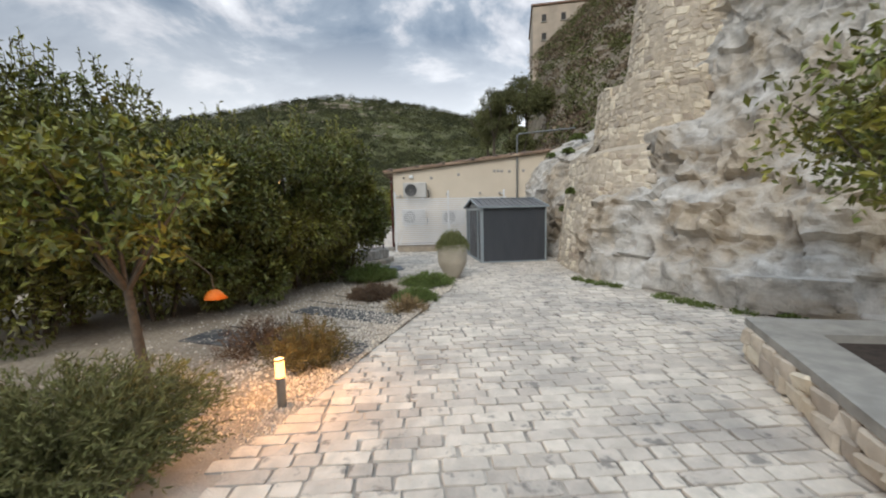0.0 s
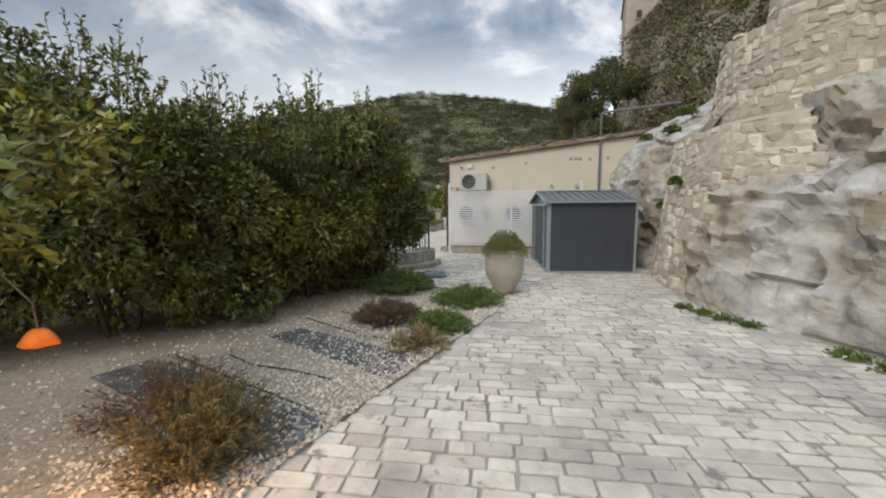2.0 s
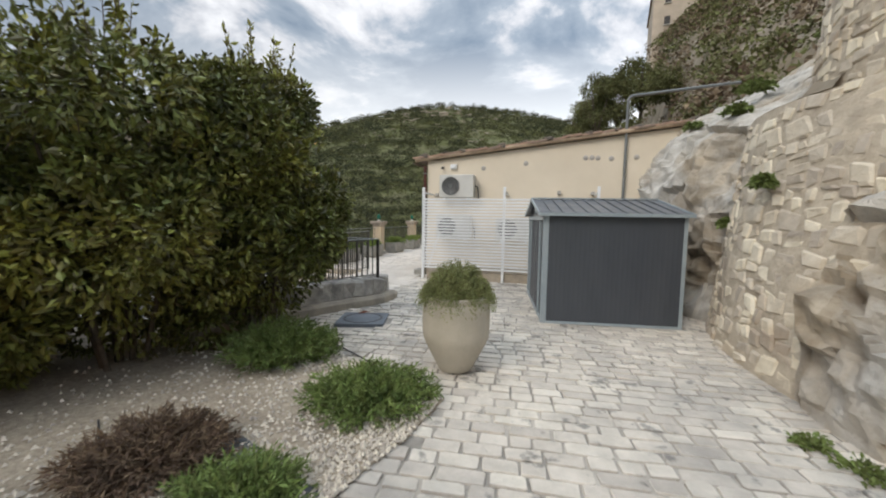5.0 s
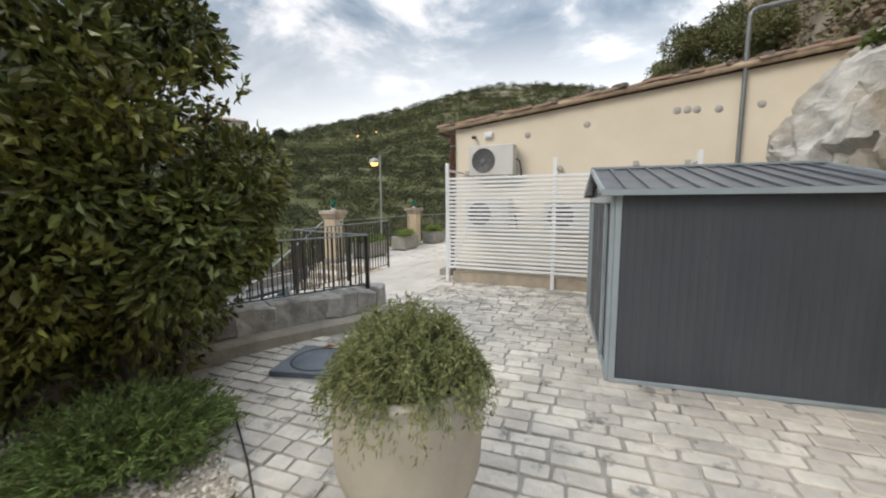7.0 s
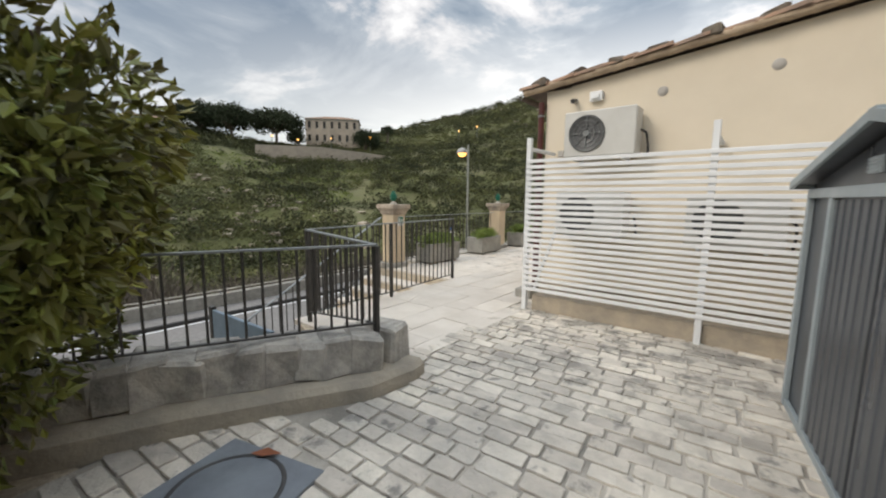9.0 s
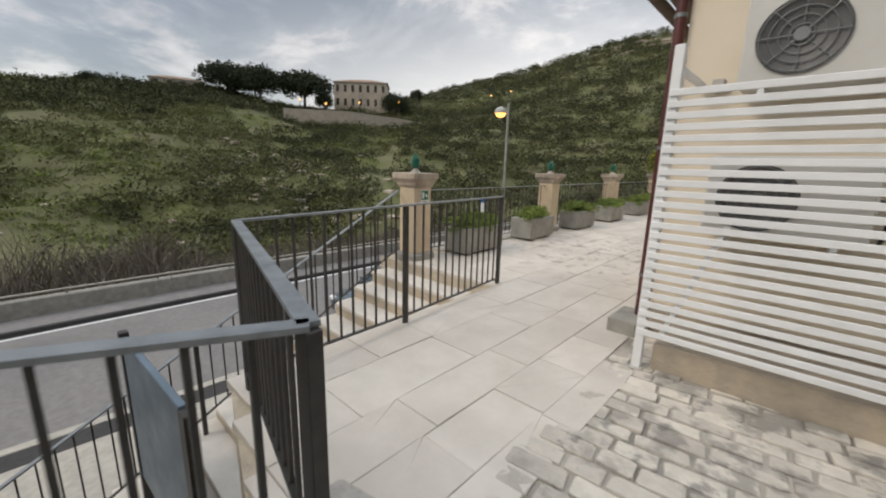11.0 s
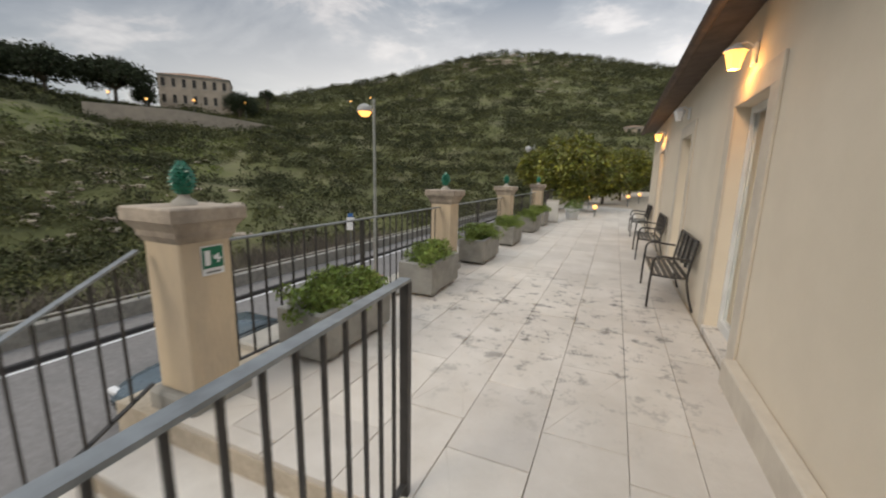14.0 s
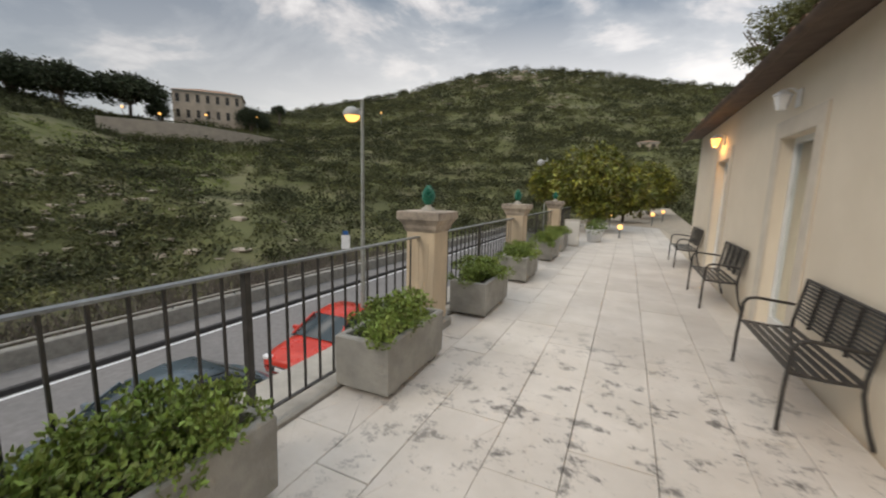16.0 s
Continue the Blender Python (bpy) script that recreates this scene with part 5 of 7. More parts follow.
def small_tree(name, label, base, fork, crown, radii, n, seed, mat, size, trunk_r=0.05, lean=(0, 0)):
    rg = np.random.default_rng(seed)
    th = thing(name, label, "tree", pose(*base))
    g = Geo()
    p = [Vector((0, 0, -0.05)), Vector((lean[0] * 0.4, lean[1] * 0.3, fork * 0.5)), Vector((lean[0], lean[1], fork))]
    for i, (a, b) in enumerate(zip(p, p[1:])):
        g.tube(a, b, trunk_r * (1 - 0.2 * i), trunk_r * (0.8 - 0.15 * i), 10, False)
    part("trunk", g, M_BARK, th)
    g = Geo()
    tips = []
    for _ in range(9):
        d = rg.normal(0, 1, 3)
        d[2] = abs(d[2]) * 0.6
        d /= np.linalg.norm(d)
        a = p[2]
        m = a + (Vector(crown) - a) * 0.5 + Vector(d * np.array(radii) * 0.35)
        e2 = Vector(crown) + Vector(d * np.array(radii) * 0.72)
        g.tube(a, m, trunk_r * 0.5, trunk_r * 0.28, 6, False)
        g.tube(m, e2, trunk_r * 0.28, trunk_r * 0.1, 6, False)
        tips += [m, e2]
        for _k in range(4):
            e3 = m.lerp(e2, rg.uniform(0.2, 1)) + Vector(np.clip(rg.normal(0, 1, 3), -1, 1) * np.array(radii) * 0.22)
            g.tube(m.lerp(e2, rg.uniform(0.1, 0.7)), e3, trunk_r * 0.14, trunk_r * 0.05, 5, False)
            tips.append(e3)
    part("branch_work", g, M_BARK, th)
    vs, fs, k = [], [], 0
    for t in tips:
        q, o = blob_points(rg, n // len(tips), t, np.array(radii) * 0.30, 0.1, 6)
        a, b = leaves(rg, q, o * 0.5 + [0, 0, 0.2], size, 0.45, 0.15, 0.8)
        vs.append(a)
        fs.append(b + k)
        k += len(a)
    part("leaves", np_mesh("leaves", np.concatenate(vs), np.concatenate(fs)), mat, th)
    return th


lemon = small_tree("citrus_tree", "young citrus tree with yellow-green leaves in the gravel bed", (-2.28, 2.76, -0.06), 0.88, (-0.15, 0.1, 1.68), (1.15, 1.0, 0.85), 3400, 21, M_LEMON, 0.10, 0.055, (-0.12, 0.05))
small_tree("citrus_tree", "leafy young tree growing in the stone planter", (4.75, 1.75, 0.2), 1.0, (-0.55, 0.45, 1.8), (1.25, 1.15, 1.0), 4600, 22, M_LEMON, 0.10, 0.05, (-0.1, 0.1))
fruit = thing("orange_fruit", "bright orange fruit hanging from a low citrus branch", "fruit", pose(-1.66, 2.9, 0.74))
g = Geo()
n = 20
prof = [(0.004, 0.052), (0.03, 0.05), (0.055, 0.036), (0.078, 0.008), (0.10, -0.03), (0.094, -0.042), (0.05, -0.03), (0.002, -0.026)]
pts = [((r + (0.016 * math.sin(5 * 2 * math.pi * i / n) if r > 0.09 else 0)) * math.cos(2 * math.pi * i / n), r * 0.8 * math.sin(2 * math.pi * i / n), z) for r, z in prof for i in range(n)]
g.add(pts, [(k * n + i, k * n + n + i, k * n + n + (i + 1) % n, k * n + (i + 1) % n) for k in range(len(prof) - 1) for i in range(n)], True)
part("peel", g, material("orange_peel", (0.75, 0.20, 0.015), (0.65, 0.15, 0.01), 20, 0.5, bump=0.3, bump_scale=90), fruit)
g = Geo()
g.path([(0.0, 0, 0.038), (-0.02, 0.0, 0.2), (-0.25, -0.02, 0.42)], 0.005, 5)
part("twig", g, M_BARK, fruit)

# ---- low curved stone wall at the yard corner ----
def stone_variants(count, seed, wear=(0.10, 0.2), shift=0.17):
    """Irregular blocky stones about one metre across, with worn edges, to be scaled."""
    rg = np.random.default_rng(seed)
    out = []
    for i in range(count):
        g = Geo()
        g.box(-0.5, -0.5, -0.5, 0.5, 0.5, 0.5, rg.uniform(*wear))
        move = rg.uniform(-shift, shift, (8, 3)) * [0.35, 1, 1]
        g.v = [tuple(np.array(p) + move[k // 3] + rg.uniform(-0.02, 0.02, 3)) for k, p in enumerate(g.v)]
        me = g.mesh("stone")
        bm = bmesh.new()
        bm.from_mesh(me)
        bmesh.ops.triangulate(bm, faces=bm.faces)
        bmesh.ops.recalc_face_normals(bm, faces=bm.faces)
        bm.to_mesh(me)
        bm.free()
        out.append(me)
    return out


STONES = stone_variants(16, 5)
for me in STONES:
    me.materials.append(M_STONE)
M_GREYSTONE = material("grey_lichened_stone", (0.44, 0.41, 0.37), (0.29, 0.275, 0.255), 6, 0.95, bump=0.8, bump_scale=20, vary=0.2, stain=(0.14, 0.135, 0.13), stain_scale=3, stain_amount=0.6)
GREYS = stone_variants(6, 6, (0.07, 0.13), 0.06)
for me in GREYS:
    me.materials.append(M_GREYSTONE)
lw = thing("low_wall", "low curved wall of grey lichened stones on a tan ledge", "wall", None, kind="structure")
LW = [(-2.75, 8.1), (-2.2, 8.9), (-1.75, 9.75), (-1.35, 10.4), (-1.12, 10.75), (-1.15, 11.0)]


def along(pts, s):
    seg = [math.dist(a, b) for a, b in zip(pts, pts[1:])]
    t = s * sum(seg)
    for a, b, l in zip(pts, pts[1:], seg):
        if t <= l or b is pts[-1]:
            k = min(1.0, t / l)
            return (a[0] + (b[0] - a[0]) * k, a[1] + (b[1] - a[1]) * k), math.atan2(b[1] - a[1], b[0] - a[0])
        t -= l


g = Geo()
n = 24
ring = []
for i in range(n + 1):
    (x, y), a = along(LW, i / n)
    nx, ny = math.sin(a), -math.cos(a)
    ring.append([(x - nx * 0.12, y - ny * 0.12, -0.3), (x - nx * 0.12, y - ny * 0.12, 0.13), (x + nx * 0.36, y + ny * 0.36, 0.13), (x + nx * 0.40, y + ny * 0.40, 0.09), (x + nx * 0.42, y + ny * 0.42, -0.3)])
pts = [p for r in ring for p in r]
g.add(pts, [(5 * i + j, 5 * i + 5 + j, 5 * i + 6 + j, 5 * i + 1 + j) for i in range(n) for j in range(4)] + [(0, 1, 2, 3, 4), tuple(5 * n + j for j in (4, 3, 2, 1, 0))])
part("ledge", g, material("tan_stone_ledge", (0.40, 0.35, 0.28), (0.29, 0.26, 0.22), 3, 0.95, bump=0.8, bump_scale=18, stain=(0.20, 0.185, 0.17), stain_scale=1.8, stain_amount=0.6), lw, "tan rendered ledge")
rng = np.random.default_rng(9)
for i in range(17):
    (x, y), a = along(LW, (i + 0.5) / 17)
    nx, ny = math.sin(a), -math.cos(a)
    ob = part("stone", GREYS[i % 6], None, lw)
    ob.matrix_basis = pose(x + nx * 0.06, y + ny * 0.06, 0.25, rng.uniform(-5, 5), rng.uniform(-5, 5), math.degrees(a) + rng.uniform(-6, 6)) @ Matrix.Diagonal((rng.uniform(0.23, 0.29), 0.38, rng.uniform(0.29, 0.34), 1))
mh = thing("manhole_cover", "grey square manhole cover with a round lid in the paving", "manhole cover", pose(-0.72, 9.44, -0.004, 0, 0, 12))
M_SLATE = material("blue_grey_metal_plate", (0.17, 0.19, 0.215), (0.14, 0.155, 0.18), 5, 0.6, bump=0.2)
g = Geo()
g.box(-0.34, -0.32, -0.05, 0.34, 0.32, 0.008, 0.004)
part("plate", g, M_SLATE, mh)
g = Geo()
g.lathe([(0.255, 0.009), (0.26, 0.014), (0.275, 0.014), (0.28, 0.009)], 32)
part("ring", g, M_FANDARK, mh)
g = Geo()
g.lathe([(0.001, 0.012), (0.25, 0.012), (0.254, 0.009)], 32)
part("lid", g, M_SLATE, mh)
leaf_red = thing("fallen_leaf", "dry reddish fallen leaf on the manhole cover", "leaf", pose(-0.82, 9.70, 0.010, 0, 0, 30))
g = Geo()
g.add([(-0.09, 0, 0), (0, 0.035, 0.02), (0.1, 0.005, 0.008), (0, -0.035, 0.016)], [(0, 3, 2, 1)])
part("blade", g, material("dry_red_leaf", (0.28, 0.10, 0.05), None, 9, 0.8), leaf_red)

# ---- cliff, outcrop and round masonry walls ----
def rugged(p, k=1.0):
    """Displacement of a rock face at p: big lumps, ledges and cracks."""
    q = Vector(p)
    a = noise.noise(q * 0.75 + Vector((3, 1, 7))) * 0.34
    b = noise.ridged_multi_fractal(q * 1.25, 0.9, 2.1, 4, 1.0, 2.0) * 0.13
    c = abs(noise.noise(q * 2.6 + Vector((9, 2, 4)))) * -0.22
    d = noise.noise(q * 7.0) * 0.035
    e2 = noise.cell(Vector((q.x * 1.3 + 0.6 * a, q.y * 1.3, q.z * 1.9 + a))) * 0.16
    return (1.35 * a + 0.8 * b + 1.15 * c + d + e2 - 0.2) * k


def cliff(name, base, profiles, turn_dir, label, cols, rows_n, top_z, k=1.0):
    """A rock face: base line in plan, profiles of (height, setback) at stations along it."""
    pts = []
    for i in range(cols + 1):
        s = i / cols
        (x, y), _ = along(base, s)
        ang = np.interp(s, [d[0] for d in turn_dir], [d[1] for d in turn_dir])
        dx, dy = math.cos(radians(ang)), math.sin(radians(ang))
        st = [p[0] for p in profiles]
        j = max(0, min(len(st) - 2, sum(1 for q in st if q <= s) - 1))
        f = (s - st[j]) / (st[j + 1] - st[j])
        zmax = np.interp(s, st, [p[1][-1][0] for p in profiles])
        for r in range(rows_n + 1):
            z = -0.25 + (zmax + 0.25) * (r / rows_n)
            d0 = np.interp(z, [q[0] for q in profiles[j][1]], [q[1] for q in profiles[j][1]])
            d1 = np.interp(z, [q[0] for q in profiles[j + 1][1]], [q[1] for q in profiles[j + 1][1]])
            d = d0 + (d1 - d0) * f
            p = (x + dx * d, y + dy * d, z)
            w = rugged(p, k) * min(1.0, 0.35 + max(0, z) * 0.9) * (1 - 0.35 * min(1.0, max(0.0, (z - 2.0) / 1.5)))
            pts.append((p[0] - dx * w, p[1] - dy * w, z + w * 0.45 * min(1, max(0, z))))
    n = rows_n + 1
    f = [(i * n + r, i * n + r + 1, (i + 1) * n + r + 1, (i + 1) * n + r) for i in range(cols) for r in range(rows_n)]
    return solid(name, np_mesh(name, pts, f, False), M_ROCK, label, "rock", kind="structure")


# rock: pale grey crust, brown hollows, dark seams
def rock_material():
    m = bpy.data.materials.new("weathered_limestone_cliff")
    m.use_nodes = True
    n, l = m.node_tree.nodes, m.node_tree.links
    b = n["Principled BSDF"]
    b.inputs["Roughness"].default_value = 0.92
    b.inputs["Specular IOR Level"].default_value = 0.2
    geo = n.new("ShaderNodeNewGeometry")

    def tex(sc, detail, rough=0.6, dist=0.0):
        t = n.new("ShaderNodeTexNoise")
        t.inputs["Scale"].default_value, t.inputs["Detail"].default_value, t.inputs["Roughness"].default_value, t.inputs["Distortion"].default_value = sc, detail, rough, dist
        l.new(geo.outputs["Position"], t.inputs["Vector"])
        return t.outputs[0]

    def ramp(src, stops):
        r = n.new("ShaderNodeValToRGB")
        l.new(src, r.inputs[0])
        els = r.color_ramp.elements
        for i, (p, c) in enumerate(stops):
            el = els[i] if i < 2 else els.new(p)
            el.position, el.color = p, (*c, 1)
        return r.outputs[0]

    def mix(f, a, c):
        x = n.new("ShaderNodeMixRGB")
        for i, q in enumerate((f, a, c)):
            if isinstance(q, tuple):
                x.inputs[i].default_value = (*q, 1)
            elif isinstance(q, float):
                x.inputs[i].default_value = q
            else:
                l.new(q, x.inputs[i])
        return x.outputs[0]

    crust = ramp(tex(2.6, 9, 0.68, 0.25), [(0.30, (0.25, 0.24, 0.225)), (0.68, (0.67, 0.645, 0.60)), (0.47, (0.475, 0.455, 0.42))])
    warm = ramp(tex(3.0, 7, 0.6), [(0.35, (0.29, 0.24, 0.18)), (0.65, (0.55, 0.475, 0.375))])
    patch = ramp(tex(0.62, 6, 0.6, 0.3), [(0.46, (0, 0, 0)), (0.60, (1, 1, 1))])
    seams = ramp(tex(1.5, 10, 0.72, 0.5), [(0.30, (0.85, 0.85, 0.85)), (0.38, (0, 0, 0))])
    col = mix(patch, crust, warm)
    col = mix(seams, col, (0.13, 0.12, 0.11))
    l.new(col, b.inputs["Base Color"])
    bp = n.new("ShaderNodeBump")
    bp.inputs["Strength"].default_value, bp.inputs["Distance"].default_value = 0.9, 0.07
    l.new(tex(5.0, 10, 0.68, 0.5), bp.inputs["Height"])
    l.new(bp.outputs[0], b.inputs["Normal"])
    return m


M_ROCK = rock_material()
BASE = [(10.5, 0.2), (8.2, 2.2), (6.4, 3.5), (5.0, 4.45), (4.55, 5.6), (4.2, 6.5), (3.85, 7.25), (3.78, 7.95), (4.6, 8.5), (6.3, 9.0)]
LOW = [(-0.3, -0.05), (0.0, 0.0), (0.5, -0.08), (1.0, 0.10), (1.45, 0.45), (1.70, 0.95), (1.90, 1.6), (2.5, 1.95), (4.0, 2.25), (6.0, 2.7), (9.0, 3.6), (11.5, 5.2)]
MID = [(-0.3, -0.05), (0.0, 0.0), (0.5, -0.04), (1.1, 0.22), (1.7, 0.60), (2.0, 0.95), (2.4, 1.25), (2.8, 1.65), (3.4, 2.15), (4.6, 2.6), (6.0, 3.0), (9.0, 3.9), (11.5, 5.2)]
END = [(-0.3, -0.05), (0.0, 0.0), (0.8, 0.0), (1.5, 0.12), (1.9, 0.75), (2.05, 1.1), (2.5, 1.3), (2.65, 1.65), (3.2, 1.9), (3.4, 2.3), (4.0, 2.4), (4.6, 2.7), (5.2, 3.0), (9.0, 4.2), (11.5, 5.6)]
cliff("cliff", BASE, [(0.0, LOW), (0.52, LOW), (0.66, MID), (0.78, END), (1.0, END)], [(0.0, 60), (0.35, 50), (0.5, 22), (0.75, 22), (1.0, 15)], "tall grey and white weathered limestone cliff beside the yard", 300, 230, 11.5)
OUT = [(4.9, 14.05), (3.62, 14.0), (3.45, 13.3), (3.8, 12.2), (4.05, 11.0), (4.25, 10.2), (5.0, 9.7)]
OP = [(-0.3, -0.1), (0, 0), (1.0, 0.05), (1.8, 0.2), (2.4, 0.35), (2.9, 0.55), (3.3, 0.9), (3.6, 1.5), (4.2, 2.6), (5.5, 4.5)]
OA = [(-0.3, -0.1), (0, 0), (1.0, 0.3), (2.0, 0.25), (2.4, 0.5), (2.8, 0.9), (3.1, 1.3), (3.5, 1.9), (4.2, 2.9), (5.5, 4.7)]
cliff("rock_outcrop", OUT, [(0.0, OA), (0.2, OA), (0.45, OP), (1.0, OP)], [(0.0, 15), (0.5, 10), (1.0, 20)], "rough grey limestone outcrop between shed and house", 150, 110, 5.5, 0.8)


def masonry(name, label, c0, c1, r0, r1, z0, z1, a0, a1, seed, single, min_h=0.13, max_h=0.23, rise=0.1):
    """A leaning round wall of rubble: core of mortar with stones set in courses. The first courses up to `single` stones are separate."""
    rg = np.random.default_rng(seed)
    th = thing(name, label, "wall", None, kind="structure")

    def surf(a, z, out=0.0):
        k = (z - z0) / (z1 - z0)
        cx, cy = c0[0] + (c1[0] - c0[0]) * k, c0[1] + (c1[1] - c0[1]) * k
        rx, ry = r0[0] + (r1[0] - r0[0]) * k, r0[1] + (r1[1] - r0[1]) * k
        c, s = math.cos(radians(a)), math.sin(radians(a))
        nx, ny = c / rx, s / ry
        ln = math.hypot(nx, ny)
        return Vector((cx + rx * c + out * nx / ln, cy + ry * s + out * ny / ln, z)), math.degrees(math.atan2(ny, nx))

    g = Geo()
    n, m = 60, 24
    pts = []
    for j in range(m + 1):
        for i in range(n + 1):
            a, z = a0 + (a1 - a0) * i / n, z0 + (z1 - z0) * j / m
            p, _ = surf(a, z, 0.03 * noise.noise(Vector((a * 0.08, z * 1.5, seed))))
            pts.append(p)
    g.add(pts, [(j * (n + 1) + i, j * (n + 1) + i + 1, (j + 1) * (n + 1) + i + 1, (j + 1) * (n + 1) + i) for j in range(m) for i in range(n)], True)
    top = [surf(a0 + (a1 - a0) * i / n, z1)[0] for i in range(n + 1)]
    cen = (c1[0] + 0.6, c1[1] + 0.3, z1 + rise)
    g.add(top + [cen], [(i, i + 1, n + 1) for i in range(n)])
    part("mortar", g, M_MORTAR, th, "sandy mortar core")
    z = z0 + 0.04
    far_v, far_f, k, count = [], [], 0, 0
    proto = [np.array([v.co for v in me.vertices]) for me in STONES]
    faces = [np.array([p.vertices[:] for p in me.polygons]) for me in STONES]
    lean = math.degrees(math.atan2(((c1[0] - r1[0]) - (c0[0] - r0[0])), z1 - z0))
    while z < z1 - 0.05:
        hgt = rg.uniform(min_h, max_h)
        a = a0 + rg.uniform(0, 4)
        while a < a1:
            ln = hgt * rg.uniform(0.75, 1.5)
            p0, _ = surf(a, z)
            p1, _ = surf(a + 1.0, z)
            da = ln / max(1e-3, (p1 - p0).length)
            # now and then two flat stones fill the height of the course
            split = [(0.0, 1.0)] if rg.uniform() < 0.78 else [(0.0, 0.4), (0.44, 1.0)] if rg.uniform() < 0.5 else [(0.0, 0.62), (0.66, 1.0)]
            for b0, b1 in split:
                hh = hgt * (b1 - b0)
                zc = z + hgt * (b0 + b1) / 2 + rg.normal(0, 0.022) + 0.05 * math.sin(a * 0.11 + z * 2)
                p, ang = surf(a + da / 2, zc, rg.uniform(-0.068, -0.052))
                mtx = pose(p.x, p.y, p.z, rg.uniform(-4, 4), lean * 0.9, ang + 180) @ pose(0, 0, 0, rg.uniform(-9, 9), 0, 0) @ Matrix.Diagonal((0.15, ln * rg.uniform(0.78, 1.02), hh * rg.uniform(0.76, 1.0), 1))
                v = int(rg.integers(len(STONES)))
                if count < single:
                    ob = part("stone", STONES[v], None, th)
                    ob.matrix_basis = mtx
                    count += 1
                else:
                    mm = np.array(mtx)
                    far_v.append(proto[v] @ mm[:3, :3].T + mm[:3, 3])
                    far_f.append(faces[v] + k)
                    k += len(proto[v])
            a += da
        z += hgt
    if far_v:
        ob = part("upper_stones", np_mesh("upper_stones", np.concatenate(far_v), np.concatenate(far_f)), M_STONE_REST, th)
        tagged(ob, kind="stuff")
    return th


masonry("bastion_lower", "round leaning wall of pale rubble stone against the cliff", (6.0, 8.9), (6.2, 9.3), (2.16, 3.0), (1.98, 2.15), -0.1, 2.75, 128, 236, 31, 300, 0.13, 0.24, rise=0.75)
masonry("bastion_drum", "round drum of pale rubble stone set back on the lower wall", (6.35, 9.4), (6.4, 9.45), (1.47, 1.85), (1.37, 1.72), 2.5, 4.45, 120, 275, 33, 150)
masonry("bastion_upper", "upper round wall of pale rubble stone on the cliff", (7.35, 9.5), (7.6, 9.7), (1.62, 1.7), (1.45, 1.55), 4.2, 7.3, 128, 290, 32, 0)

# weeds along the foot of the rock
rng = np.random.default_rng(77)
for i, (x, y, r) in enumerate(((3.55, 7.35, 0.16), (3.70, 7.05, 0.2), (3.85, 6.75, 0.2), (4.0, 6.5, 0.15), (4.35, 5.55, 0.2), (4.45, 5.2, 0.22), (4.6, 4.9, 0.2), (4.9, 4.45, 0.22), (5.3, 4.15, 0.2))):
    th = thing("weed_tuft", "low green weeds at the foot of the rock", "weeds", pose(x, y, yard_z(y) - 0.01), "weeds along the rock")
    a, b = sprigs(rng, 34, (0, 0, 0), r * 0.8, 0.07, 0.0, 6, 0.04, width=0.5)
    tagged(part("weed_growth", np_mesh("weed_growth", a, b), M_FERN, th), kind="stuff")
for i, (x, y, z, r) in enumerate(((3.98, 9.0, 1.95, 0.08), (4.6, 12.6, 3.3, 0.15), (4.75, 11.4, 3.25, 0.18), (4.25, 10.3, 1.50, 0.09), (5.3, 12.0, 3.75, 0.24), (5.6, 10.6, 4.1, 0.24))):
    th = thing("rock_weed", "green weed growing from a crack in the rock", "weeds", pose(x, y, z), "weeds growing on the rock")
    a, b = sprigs(rng, 70, (0, 0, -0.05), r, r * 0.8, 0.05, 8, 0.06, width=0.45)
    tagged(part("weed_growth", np_mesh("weed_growth", a, b), M_FERN, th), kind="stuff")

# ---- stone planter beside the yard ----
PC = [(3.62, 2.95), (2.42, 0.30), (4.6, -0.85), (6.4, 2.3)]
sp = thing("stone_planter", "raised planter of tan stone with a grey slab rim", "planter")


def inset(poly, d):
    c = Vector((sum(p[0] for p in poly) / len(poly), sum(p[1] for p in poly) / len(poly)))
    return [tuple(Vector(p) + (c - Vector(p)).normalized() * d) for p in poly]


g = Geo()
prism(g, inset(PC, 0.05), -0.25, 0.26)
part("core", g, M_MORTAR, sp)
g = Geo()
o, i2 = PC, inset(PC, 0.62)
v = [(x, y, 0.27) for x, y in o] + [(x, y, 0.345) for x, y in o] + [(x, y, 0.345) for x, y in i2] + [(x, y, 0.265) for x, y in i2]
g.add(v, [(j, (j + 1) % 4, 4 + (j + 1) % 4, 4 + j) for j in range(4)] + [(4 + j, 4 + (j + 1) % 4, 8 + (j + 1) % 4, 8 + j) for j in range(4)] + [(8 + j, 8 + (j + 1) % 4, 12 + (j + 1) % 4, 12 + j) for j in range(4)] + [(j, 12 + j, 12 + (j + 1) % 4, (j + 1) % 4) for j in range(4)])
me = g.mesh("rim")
bm = bmesh.new()
bm.from_mesh(me)
bmesh.ops.recalc_face_normals(bm, faces=bm.faces)
bm.to_mesh(me)
bm.free()
part("rim", me, M_CONCRETE, sp, "smooth grey slab rim")
g = Geo()
prism(g, inset(PC, 0.63), 0.255, 0.275)
part("soil", g, M_SOIL, sp)
rng = np.random.default_rng(55)
